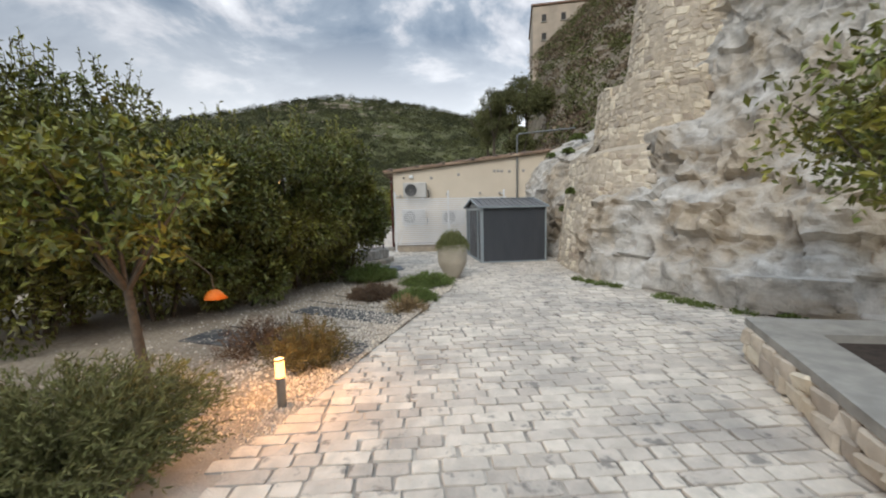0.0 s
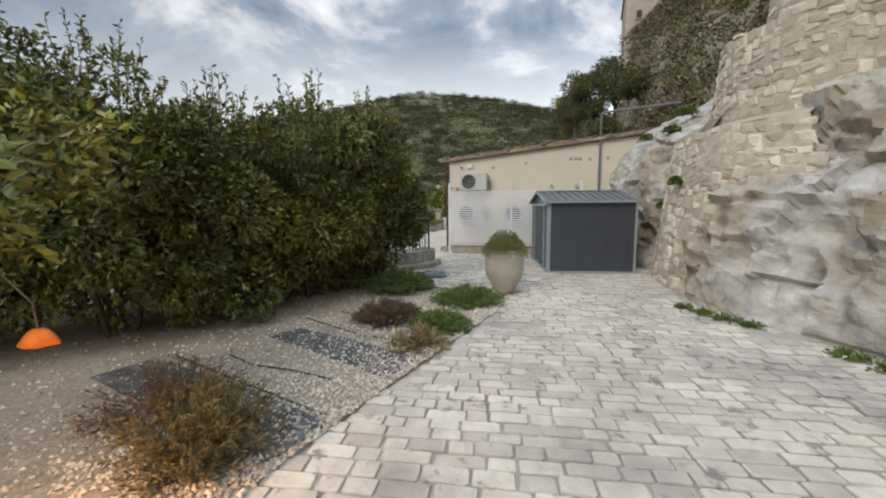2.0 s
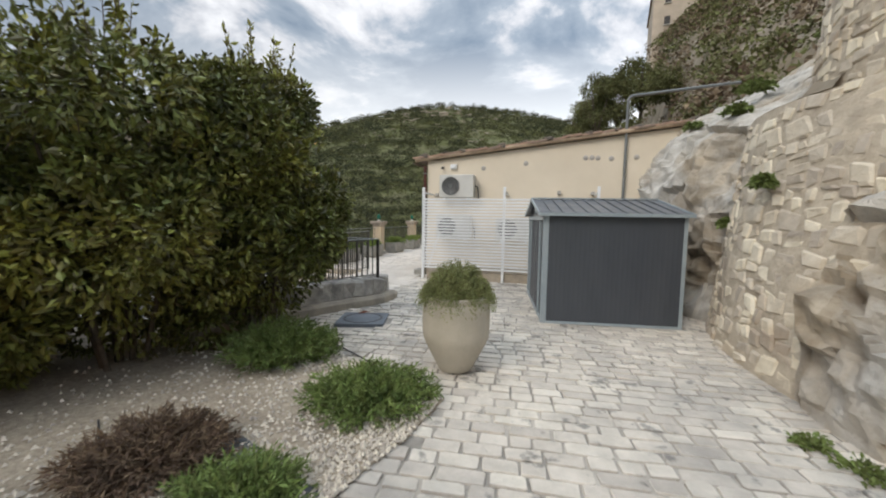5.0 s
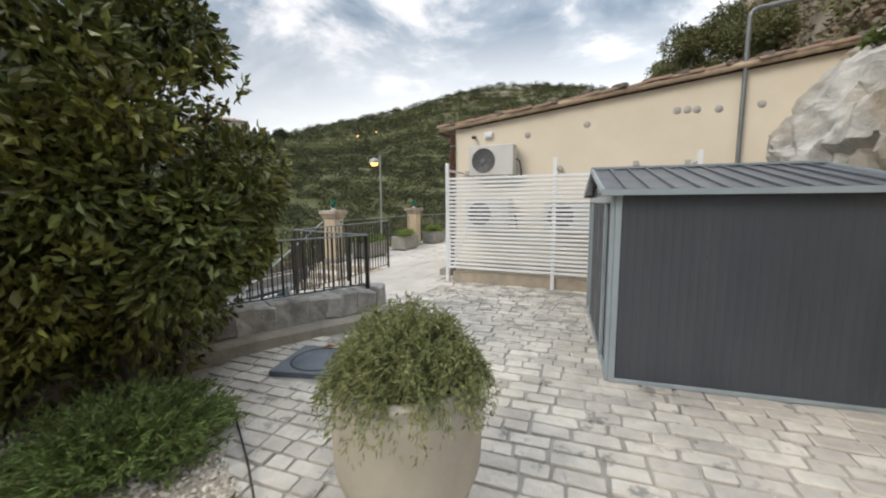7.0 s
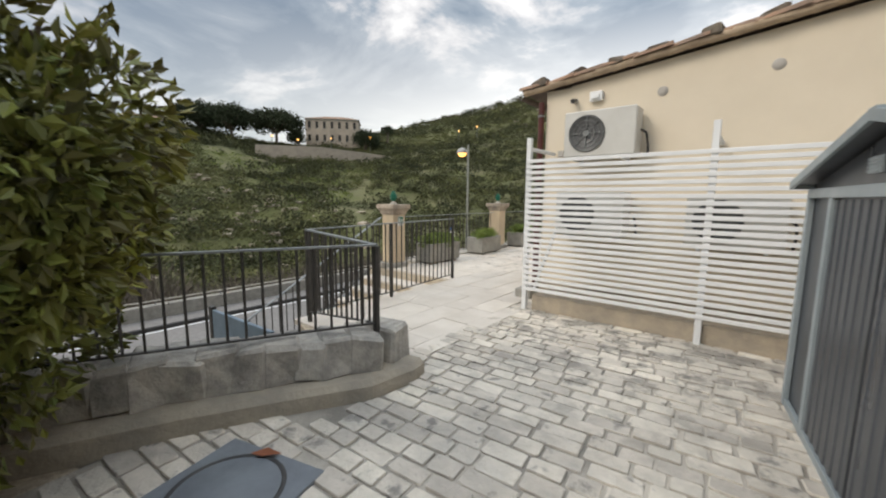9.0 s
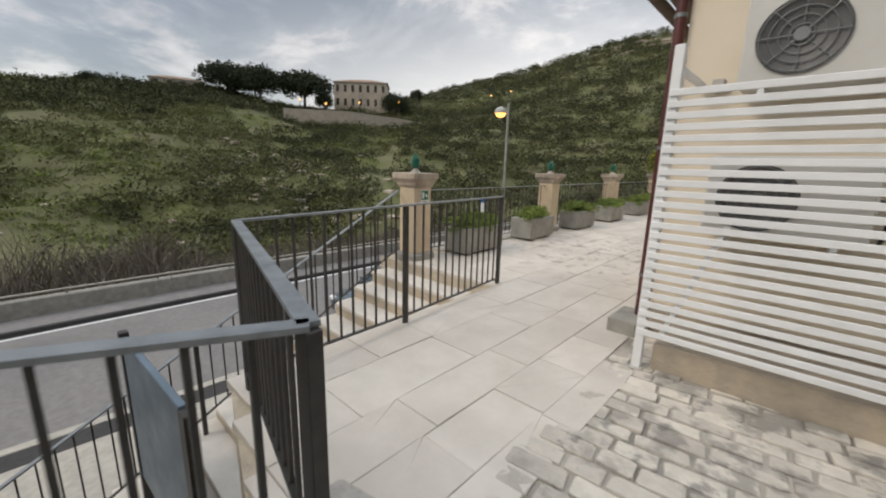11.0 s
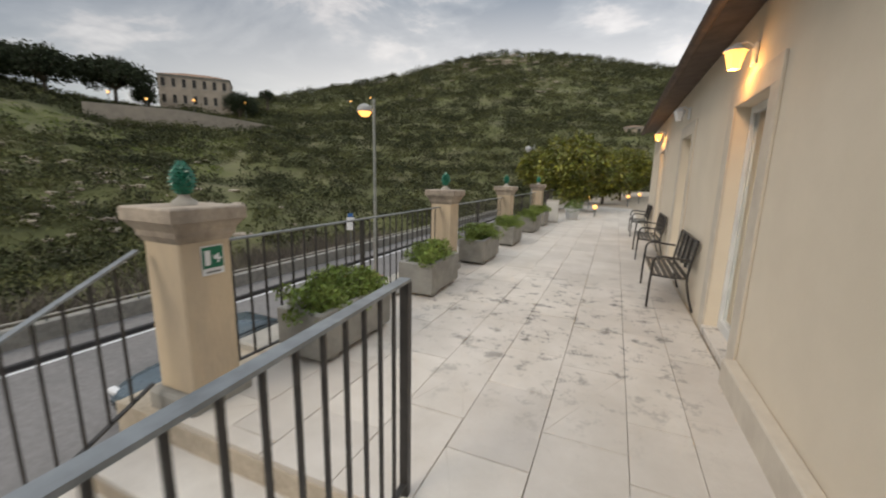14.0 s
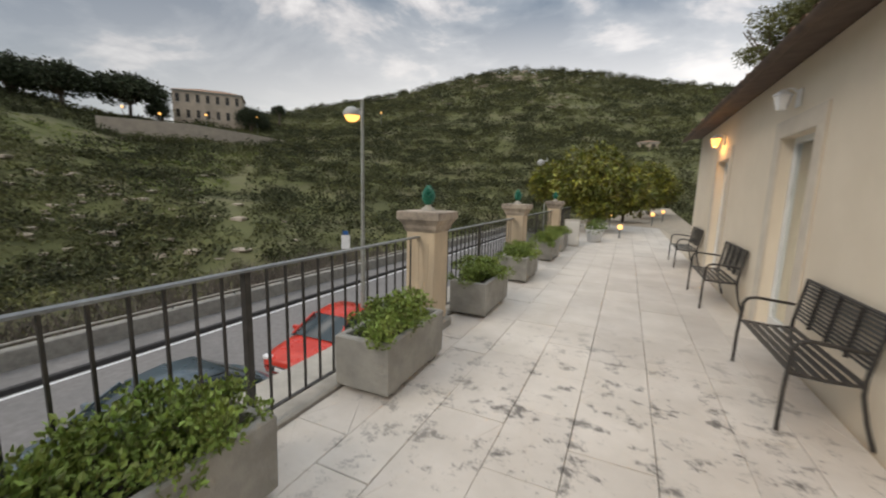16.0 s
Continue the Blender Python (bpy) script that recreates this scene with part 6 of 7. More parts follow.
for e0, e1 in ((PC[0], PC[1]), (PC[1], PC[2]), (PC[3], PC[0])):
    L = math.dist(e0, e1)
    a = math.degrees(math.atan2(e1[1] - e0[1], e1[0] - e0[0]))
    for course in range(3):
        s = 0.0
        while s < L - 0.1:
            ln = min(rng.uniform(0.14, 0.34), L - s)
            q = (s + ln / 2) / L
            z = (-0.10, 0.06, 0.19)[course]
            ob = part("stone", STONES[int(rng.integers(10))], None, sp)
            ob.matrix_basis = pose(e0[0] + (e1[0] - e0[0]) * q, e0[1] + (e1[1] - e0[1]) * q, z, 0, rng.uniform(-4, 4), a) @ Matrix.Translation((0, 0.06, 0)) @ Matrix.Diagonal((ln * 0.97, 0.16, 0.155, 1))
            s += ln

# ---- cars on the road ----
def car(name, label, at, paint, glass_tint):
    th = thing(name, label, "car", at, "cars parked on the road")
    # sections along the length: (y, half width, sill, beltline)
    secs = [(-2.05, 0.62, 0.38, 0.60), (-1.98, 0.76, 0.26, 0.68), (-1.6, 0.83, 0.20, 0.78), (-0.9, 0.86, 0.18, 0.88), (0.2, 0.87, 0.18, 0.92), (1.3, 0.86, 0.18, 0.93), (1.85, 0.80, 0.24, 0.90), (2.05, 0.66, 0.36, 0.80)]
    g = Geo()
    ring = []
    for y, w, z0, z1 in secs:
        ring.append([(-w * 0.9, y, z0), (-w, y, z0 + 0.12), (-w, y, z1 - 0.16), (-w * 0.93, y, z1 - 0.03), (-w * 0.6, y, z1 + 0.03), (w * 0.6, y, z1 + 0.03), (w * 0.93, y, z1 - 0.03), (w, y, z1 - 0.16), (w, y, z0 + 0.12), (w * 0.9, y, z0)])
    n = 10
    g.add([p for r in ring for p in r], [(n * i + j, n * i + (j + 1) % n, n * i + n + (j + 1) % n, n * i + n + j) for i in range(len(secs) - 1) for j in range(n)] + [tuple(range(n))[::-1], tuple(n * (len(secs) - 1) + j for j in range(n))], True)
    part("body", g, paint, th)
    g = Geo()
    cab = [(-0.95, 0.76, 0.90, 0.93), (-0.25, 0.66, 0.92, 1.36), (0.45, 0.66, 0.93, 1.43), (1.05, 0.64, 0.93, 1.38), (1.75, 0.70, 0.92, 0.96)]
    ring = [[(-w * 1.12, y, z0), (-w, y, z1 - 0.06), (-w * 0.85, y, z1), (w * 0.85, y, z1), (w, y, z1 - 0.06), (w * 1.12, y, z0)] for y, w, z0, z1 in cab]
    n = 6
    g.add([p for r in ring for p in r], [(n * i + j, n * i + j + 1, n * i + n + j + 1, n * i + n + j) for i in range(len(cab) - 1) for j in range(n - 1)], True)
    part("cabin_glass", g, glass_tint, th, "dark car windows")
    g = Geo()
    rf = [(-0.20, 0.60, 1.385), (0.45, 0.62, 1.45), (1.05, 0.60, 1.40)]
    g.add([(s * w, y, z) for y, w, z in rf for s in (-1, 1)] + [(s * w, y, z - 0.03) for y, w, z in rf for s in (-1, 1)], [(0, 1, 3, 2), (2, 3, 5, 4), (0, 2, 8, 6), (2, 4, 10, 8), (1, 7, 9, 3), (3, 9, 11, 5), (0, 6, 7, 1), (4, 5, 11, 10)], True)
    part("roof", g, paint, th)
    for sx in (-1, 1):
        g = Geo()
        g.bar((sx * 0.80, -0.92, 0.92), (sx * 0.62, -0.24, 1.37), 0.05, 0.05)
        part("pillar", g, paint, th)
        for y in (-1.30, 1.32):
            g = Geo()
            g.tube((sx * 0.70, y, 0.31), (sx * 0.88, y, 0.31), 0.31, n=20)
            wh = part("wheel", g, M_FANDARK, th, "black tyre")
            g = Geo()
            g.tube((sx * 0.86, y, 0.31), (sx * 0.895, y, 0.31), 0.19, n=14)
            part("rim", g, M_LAMPBODY, wh, "grey wheel rim")
        g = Geo()
        g.box(sx * 0.60 - 0.16, -2.03, 0.60, sx * 0.60 + 0.16, -1.88, 0.72, 0.03)
        part("headlight", g, M_WHITE, th, "pale headlight")
        g = Geo()
        g.box(sx * 0.93 - 0.09, -0.72, 0.94, sx * 0.93 + 0.09, -0.60, 1.06, 0.02)
        part("wing_mirror", g, paint, th)
    g = Geo()
    g.box(-0.45, -2.08, 0.36, 0.45, -1.99, 0.52, 0.02)
    part("grille", g, M_FANDARK, th)
    g = Geo()
    g.box(-0.26, -2.10, 0.40, 0.26, -2.082, 0.50, 0.004)
    part("number_plate", g, M_WHITE, th)
    return th


M_RED = material("red_car_paint", (0.62, 0.045, 0.025), None, 4, 0.3, spec=0.6)
M_BLUECAR = material("slate_blue_car_paint", (0.085, 0.12, 0.145), None, 4, 0.3, spec=0.6)
M_CARGLASS = material("dark_car_glass", (0.03, 0.045, 0.05), None, 3, 0.12, spec=0.7)
car("red_car", "red hatchback parked on the road below the terrace", ROAD @ pose(-0.95, 10.0, 0.0, 0, 0, 2), M_RED, M_CARGLASS)
car("blue_car", "dark slate-blue car parked on the road below the terrace", ROAD @ pose(-0.95, 5.1, 0.0, 0, 0, -2), M_BLUECAR, M_CARGLASS)

# ---- far end of the terrace ----
g = Geo()
g.m = TERR
prism(g, [(-3.95, 22.0), (1.6, 22.0), (3.6, 60), (-3.95, 60)], -4.2, -0.03)
solid("garden_path", g, M_PLINTH, "greyish earth and gravel path leading past the house", "ground", kind="structure")
g = Geo()
g.m = TERR
prism(g, [(0.2, 12.2), (7, 12.2), (7, 22.0), (0.2, 22.0)], -4.2, -0.03)
solid("side_ground", g, M_PLINTH, "bare earth beyond the house end", "ground", kind="structure")
wb = thing("white_cabinet", "pale grey box cabinet at the end of the terrace rail", "cabinet", TERR @ pose(-2.95, 12.85, 0, 0, 0, 8))
g = Geo()
g.box(-0.22, -0.16, 0, 0.22, 0.16, 0.78, 0.01)
part("body", g, M_KERB, wb)
g = Geo()
g.box(-0.20, -0.17, 0.04, 0.20, -0.161, 0.74, 0.004)
part("door", g, M_CASING, wb)
wp = thing("white_pot", "white plastic pot with a round green plant at the terrace end", "plant pot", TERR @ pose(-2.40, 14.25, 0))
g = Geo()
g.lathe([(0.001, 0), (0.20, 0), (0.27, 0.36), (0.29, 0.37), (0.29, 0.42), (0.26, 0.42), (0.25, 0.36)], 20)
part("pot", g, M_WHITE, wp)
g = Geo()
g.lathe([(0.001, 0.36), (0.25, 0.36)], 16)
part("soil", g, M_SOIL, wp)
rg = np.random.default_rng(81)
p, o = blob_points(rg, 700, (0, 0, 0.52), (0.32, 0.32, 0.2), 0.4)
a, b = leaves(rg, p, o, 0.07, 0.5)
part("foliage", np_mesh("foliage", a, b), M_HERB, wp)


def garden_tree(x, y, r, h, n, seed, label):
    rg = np.random.default_rng(seed)
    th = thing("citrus_tree", label, "tree", pose(x, y, -0.05), "round trees past the terrace")
    g = Geo()
    g.tube((0, 0, 0), (0.05, 0, h * 0.4), 0.09, 0.06, 8, False)
    part("trunk", g, M_BARK, th)
    g = Geo()
    for _ in range(7):
        d = rg.normal(0, 1, 3)
        g.tube((0.05, 0, h * 0.35), (d[0] * r * 0.4, d[1] * r * 0.4, h * 0.7), 0.04, 0.015, 6, False)
    part("branch_work", g, M_BARK, th)
    vs, fs, k = [], [], 0
    for _ in range(16):
        d = rg.normal(0, 1, 3)
        d /= np.linalg.norm(d)
        c = np.array([0, 0, h * 0.58]) + d * [r * 0.62, r * 0.62, h * 0.26]
        p, o = blob_points(rg, n // 16, c, (r * 0.45, r * 0.45, h * 0.2), 0.3)
        p[:, 2] = np.maximum(p[:, 2], 0.15)
        a, b = leaves(rg, p, o, 0.21, 0.5, 0.2)
        vs.append(a)
        fs.append(b + k)
        k += len(a)
    part("crown", np_mesh("crown", np.concatenate(vs), np.concatenate(fs)), M_LEMON, th)


for i, (x, y, r, h) in enumerate(((-2.6, 32.6, 1.75, 3.7), (-1.2, 40.0, 1.8, 3.4), (0.2, 45.5, 1.9, 3.8), (1.4, 52, 2.1, 4.2), (-4.4, 37.5, 1.8, 3.4))):
    garden_tree(x, y, r, h, 9000, 300 + i, "round yellow-green citrus tree in the garden past the terrace")
for x, y, z in ((-1.75, 30.2, 0.45), (-2.0, 34.9, 0.62), (0.15, 38.2, 0.62), (1.2, 42.5, 0.62)):
    th = thing("path_light", "small warm path light glowing in the far garden", "garden light", pose(x, y, -0.05), "path lights in the far garden")
    g = Geo()
    g.tube((0, 0, 0), (0, 0, z - 0.08), 0.03, n=8)
    part("post", g, M_LAMPBODY, th)
    g = Geo()
    g.lathe([(0.001, z - 0.1), (0.07, z - 0.06), (0.09, z), (0.07, z + 0.06), (0.001, z + 0.1)], 12)
    part("globe", g, M_BULB, th, "glowing yellow globe")
g = Geo()
g.tube((-2.35, 34.2, -0.05), (-2.35, 34.2, 0.75), 0.04, n=8)
solid("blue_marker", g, M_BLUE, "short blue marker post in the garden", "post")
BK = [(7.0, 33), (3.4, 36.5), (3.8, 44), (5.5, 52), (9, 58)]
BP = [(-0.3, 0), (0, 0), (1.2, 0.2), (2.4, 0.6), (3.6, 1.2), (5.2, 2.6), (7.0, 5.0)]
cliff("rock_bank", BK, [(0.0, BP), (0.5, BP), (1.0, BP)], [(0.0, 60), (1.0, 10)], "tan rocky bank beside the far garden path", 60, 40, 7.0, 1.1)


# ---- slope and castle behind the yard ----
def east_z(x, y):
    edge = 5.3 + 0.215 * (y - 13)
    d = x - edge
    s = max(0.0, min(1.0, (d + 0.5) / 3.5))
    return 2.6 + 0.95 * max(0.0, d) + s * s * (3 - 2 * s) * max(0.0, 0.40 * (y - 13)) + 0.8 * noise.noise(Vector((x * 0.35, y * 0.35, 2))) + 0.35 * noise.noise(Vector((x * 1.1, y * 1.1, 4))) - (6.0 if d < -0.4 else 0)


ys = list(np.arange(9.5, 30, 0.55)) + list(np.arange(30, 100, 1.6))
ds = list(np.arange(-0.9, 8, 0.4)) + list(np.arange(8, 34, 1.3))
v = []
for y in ys:
    for d in ds:
        x = 5.3 + 0.215 * (y - 13) + d
        v.append((x, y, east_z(x, y)))
n = len(ds)
f = [(i * n + j, i * n + j + 1, (i + 1) * n + j + 1, (i + 1) * n + j) for i in range(len(ys) - 1) for j in range(n - 1)]
M_SLOPE = material("bushy_rocky_slope", (0.25, 0.20, 0.14), (0.16, 0.135, 0.09), 0.9, 0.95, bump=0.8, bump_scale=3, stain=(0.38, 0.33, 0.27), stain_scale=0.4, stain_amount=0.8)
solid("slope_east", np_mesh("slope_east", v, f, True), M_SLOPE, "steep brown slope of rock and dry bushes", "ground", kind="structure")


def clumps(rng, centres, radii, per, size, flat=0.75):
    """Many small bushes in one mesh: leaf blades round each centre."""
    m = len(centres)
    d = rng.normal(0, 1, (m, per, 3))
    d /= np.linalg.norm(d, axis=2)[:, :, None]
    d[:, :, 2] = np.abs(d[:, :, 2]) * 1.0 - 0.15
    r = radii[:, None, None] * rng.uniform(0.35, 1.0, (m, per, 1))
    p = centres[:, None, :] + d * r * [1, 1, flat]
    sz = np.repeat(radii[:, None], per, 1).reshape(-1, 1) * size
    return leaves(rng, p.reshape(-1, 3), d.reshape(-1, 3), sz, 0.75, 0.1, 0.7)


rng = np.random.default_rng(90)
c, r = [], []
for _ in range(1100):
    y = 13 + 70 * rng.uniform() ** 1.6
    d = rng.uniform(0.8, 14)
    x = 5.3 + 0.215 * (y - 13) + d
    c.append((x, y, east_z(x, y)))
    r.append(rng.uniform(0.35, 0.9) * (1 + (y - 13) * 0.02))
c, r = np.array(c), np.array(r)
pick = rng.uniform(size=len(c)) < 0.55
for sel, mat, nm, lb in ((pick, M_SCRUB, "slope_scrub", "dark green scrub covering the steep slope"), (~pick, material("dry_brown_scrub", (0.21, 0.155, 0.105), (0.15, 0.115, 0.08), 0.5, 0.95, island=0.4), "dry_scrub", "dry reddish-brown scrub on the steep slope")):
    a, b = clumps(rng, c[sel], r[sel], 90, 0.2)
    solid(nm, np_mesh(nm, a, b), mat, lb, "scrub", kind="stuff")


def olive(x, y, z, r, h, seed, label):
    rg = np.random.default_rng(seed)
    th = thing("olive_tree", label, "tree", pose(x, y, z), "olive trees on the slope")
    g = Geo()
    g.tube((0, 0, -0.5), (0.1, 0, h * 0.45), 0.2, 0.12, 8, False)
    for _ in range(6):
        d = rg.normal(0, 1, 3)
        g.tube((0.1, 0, h * 0.4), (d[0] * r * 0.5, d[1] * r * 0.5, h * 0.75), 0.09, 0.03, 6, False)
    part("trunk", g, M_BARK, th)
    vs, fs, k = [], [], 0
    for _ in range(26):
        d = rg.normal(0, 1, 3)
        d /= np.linalg.norm(d)
        cc = np.array([0, 0, h * 0.68]) + d * [r * 0.75, r * 0.75, h * 0.28] * rg.uniform(0.5, 1)
        p, o = blob_points(rg, 260, cc, (r * 0.34, r * 0.34, r * 0.26), 0.2)
        a, b = leaves(rg, p, o, 0.22, 0.4)
        vs.append(a)
        fs.append(b + k)
        k += len(a)
    part("crown", np_mesh("crown", np.concatenate(vs), np.concatenate(fs)), M_SCRUB, th)


for i, (x, y, z, r, h) in enumerate(((6.6, 37.5, 5.0, 2.0, 8.0), (8.4, 38.5, 5.5, 2.2, 8.6), (10.4, 40, 7.0, 2.4, 8.5), (8.2, 33, 3.5, 1.6, 5.0), (11.4, 36, 8.0, 1.8, 5.0), (7.4, 47.2, 5.6, 2.5, 8.9))):
    olive(x, y, z, r, h, 500 + i, "dark grey-green olive tree on the slope behind the house")

castle = thing("castle", "tall old tan stone castle block on the crag", "building", pose(19.65, 72.7, 24.0, 0, 0, -12))
g = Geo()
g.box(0, 0, -6, 16, 14, 13.8, 0.1)
part("wall", g, M_VILLA, castle)
g = Geo()
g.box(-0.25, -0.25, 13.8, 16.25, 14.25, 14.15, 0.05)
part("roof", g, M_TERRACOTTA, castle)
for x in (1.6, 5.0, 8.6, 12.2):
    for z in (4.6, 7.8, 11.0):
        g = Geo()
        g.box(x, -0.10, z, x + 0.8, -0.003, z + 1.25, 0.02)
        w = part("window", g, M_WINDOW_DARK, castle, "small dark window")
        g = Geo()
        g.box(x - 0.12, -0.2, z - 0.14, x + 0.92, -0.003, z - 0.003, 0.02)
        part("sill", g, M_KERB, w)


# ---- valley side: villa, pines, walls, scrub ----
def far(az, r, el=None):
    x, y = -1.5 - r * math.sin(radians(az)), 12.0 + r * math.cos(radians(az))
    z = hill_z(az, math.hypot(x + 1, y - 12), x, y) if el is None else 1.5 + r * math.tan(radians(el))
    return Vector((x, y, z))


def far_house(name, label, az, r, el, w, d, h, cols, rows_n, turn, roof=True):
    p = far(az, r, el)
    th = thing(name, label, "building", pose(p.x, p.y, p.z, 0, 0, turn))
    g = Geo()
    g.box(-w / 2, 0, -4, w / 2, d, h, 0.08)
    part("wall", g, M_VILLA, th)
    if roof:
        g = Geo()
        a = [(-w / 2 - 0.4, -0.4, h), (w / 2 + 0.4, -0.4, h), (w / 2 + 0.4, d + 0.4, h), (-w / 2 - 0.4, d + 0.4, h), (-w / 2 + d / 2, d / 2, h + d * 0.16), (w / 2 - d / 2, d / 2, h + d * 0.16)]
        g.add(a, [(0, 1, 5, 4), (2, 3, 4, 5), (1, 2, 5), (3, 0, 4), (3, 2, 1, 0)])
        part("roof", g, M_TERRACOTTA, th)
    g = Geo()
    g.box(-w / 2 - 0.2, -0.2, h - 0.5, w / 2 + 0.2, -0.003, h - 0.004, 0.03)
    part("cornice", g, M_KERB, th)
    for i in range(cols):
        for j in range(rows_n):
            x = -w / 2 + w * (i + 0.5) / cols
            z = h * (j + 0.28) / rows_n
            ww, wh = w / cols * 0.36, h / rows_n * 0.5
            g = Geo()
            g.box(x - ww / 2, -0.08, z, x + ww / 2, -0.003, z + wh, 0.01)
            q = part("window", g, M_WINDOW_DARK, th, "dark window")
            g = Geo()
            g.box(x - ww / 2 - 0.15, -0.16, z - 0.2, x + ww / 2 + 0.15, -0.003, z - 0.003, 0.02)
            part("sill", g, M_KERB, q)
    return th


far_house("villa", "old two-storey stone villa on the ridge across the valley", 51.8, 150, 7.3, 19, 12, 9.4, 7, 2, 44)
far_house("farm_house", "small white farm building on the hillside", 28.5, 230, 9.2, 7, 6, 3.2, 3, 1, 25)
far_house("red_house", "small red-roofed house past the far garden", -4.5, 118, None, 4.8, 4, 2.6, 2, 1, -5)
far_house("ridge_house", "low pale house on the distant ridge", 73.5, 150, 8.1, 14, 8, 2.6, 4, 1, 70)

wall_pts = [(62, 120, 6.9), (53.5, 120, 7.0), (47, 124, 6.4), (41.5, 138, 5.7), (36, 125, 5.0)]
for (a0, r0, e0), (a1, r1, e1) in zip(wall_pts, wall_pts[1:]):
    p, q = far(a0, r0, e0), far(a1, r1, e1)
    g = Geo()
    g.add([p - Vector((0, 0, 5)), q - Vector((0, 0, 5)), q, p], [(0, 1, 2, 3)])
    n = (q - p).cross(Vector((0, 0, 1))).normalized() * -0.8
    g.add([p, q, q + n, p + n], [(0, 1, 2, 3)])
    g.add([p + n, q + n, q + n - Vector((0, 0, 5)), p + n - Vector((0, 0, 5))], [(0, 1, 2, 3)])
    solid("retaining_wall", g, M_FARWALL, "long pale stone retaining wall along the hillside road", "wall", "retaining walls on the hillside")
for pts in ([(22, 190, 6.3), (15, 195, 6.5), (6, 200, 6.2), (-4, 200, 6.0)], [(36, 262, 11.4), (29, 275, 12.5), (24, 285, 13.9)]):
    for (a0, r0, e0), (a1, r1, e1) in zip(pts, pts[1:]):
        p, q = far(a0, r0, e0), far(a1, r1, e1)
        g = Geo()
        g.add([p - Vector((0, 0, 3.5)), q - Vector((0, 0, 3.5)), q, p, p + Vector((0, 1, 0)), q + Vector((0, 1, 0))], [(0, 1, 2, 3), (3, 2, 5, 4)])
        solid("retaining_wall", g, M_FARWALL, "pale stone wall along a road on the far hill", "wall", "retaining walls on the hillside")


def pine(az, r, el, w, h, seed, label="broad stone pine with flat crown on the ridge"):
    rg = np.random.default_rng(seed)
    p = far(az, r)
    top = 1.5 + r * math.tan(radians(el))
    th = thing("stone_pine", label, "tree", pose(p.x, p.y, p.z), "stone pines on the ridge")
    hh = max(3.0, top - p.z)
    g = Geo()
    g.tube((0, 0, -1), (0.4, 0, hh - h * 0.5), 0.5, 0.3, 8, False)
    for _ in range(8):
        a = rg.uniform(0, 6.28)
        g.tube((0.3, 0, hh - h * 1.1), (w * 0.35 * math.cos(a), w * 0.35 * math.sin(a), hh - h * 0.5), 0.25, 0.1, 6, False)
    part("trunk", g, M_BARK, th)
    vs, fs, k = [], [], 0
    for _ in range(34):
        a, q = rg.uniform(0, 6.28), math.sqrt(rg.uniform(0, 1))
        c = np.array([w * 0.42 * q * math.cos(a), w * 0.42 * q * math.sin(a), hh - h * 0.45 - h * 0.25 * q * q])
        pp, o = blob_points(rg, 200, c, (w * 0.19, w * 0.19, h * 0.36), 0.3)
        x, y = leaves(rg, pp, o + [0, 0, 0.4], w * 0.045, 0.6, 0.0)
        vs.append(x)
        fs.append(y + k)
        k += len(x)
    part("crown", np_mesh("crown", np.concatenate(vs), np.concatenate(fs)), M_PINE, th)


for i, (az, r, el, w, h) in enumerate(((68.0, 142, 11.9, 16, 8), (64.6, 138, 11.9, 15, 8), (59.2, 142, 11.8, 18, 8), (81.0, 140, 9.0, 7, 5), (47.2, 146, 10.0, 10, 7), (56.5, 140, 9.3, 7, 5), (44.0, 165, 10.4, 5, 4), (49.5, 160, 11.1, 9, 6))):
    pine(az, r, el, w, h, 600 + i)
pl = far(89.5, 138)
g = Geo()
for sx in (-0.4, 0.4):
    for sy in (-0.4, 0.4):
        g.bar((sx, sy, -1), (sx * 0.3, sy * 0.3, 6.5), 0.15, 0.15)
for z in range(6):
    g.bar((-0.4 + z * 0.05, 0, z), (0.35 - z * 0.05, 0, z + 1), 0.1, 0.1)
ob = solid("radio_mast", g, M_LAMPBODY, "thin grey lattice mast on the ridge", "mast")
ob.matrix_basis = Matrix.Translation(pl)

rng = np.random.default_rng(91)


def hill_cover(count, az0, az1, near, far_k, keep, lo, hi, per, size, flat):
    """Bushes over the hillsides; keep(az, r, x, y) is the chance that one grows there."""
    c, r = [], []
    tries = 0
    while len(c) < count and tries < count * 12:
        tries += 1
        az = rng.uniform(az0, az1)
        rr = float(np.interp(az, RIDGE_AZ, RIDGE_R))
        q = near + (rr * far_k + 2 - near) * rng.uniform() ** 0.75
        p = far(az, q)
        if rng.uniform() > keep(az, q / rr, p.x, p.y):
            continue
        c.append((p.x, p.y, p.z + 0.1))
        r.append(rng.uniform(lo, hi) * (1 + q / 200))
    return clumps(rng, np.array(c), np.array(r), per, size, flat)


def patchy(x, y, k, seed):
    return noise.noise(Vector((x * k, y * k, seed))) + 0.4 * noise.noise(Vector((x * k * 4, y * k * 4, seed + 5)))


def keep_dark(az, t, x, y):
    grove = patchy(x, y, 0.03, 3)
    meadow = 46 < az < 100 and t < 0.8
    belt = 0.35 if az < 46 and t < 0.55 else 0.0
    return max(0.0, min(1.0, 0.42 + belt + 0.75 * grove - (0.30 if meadow else 0.0)))


def keep_mid(az, t, x, y):
    return max(0.0, min(1.0, 0.55 + 0.9 * patchy(x, y, 0.04, 11) - (0.25 if 46 < az < 100 else 0.0)))


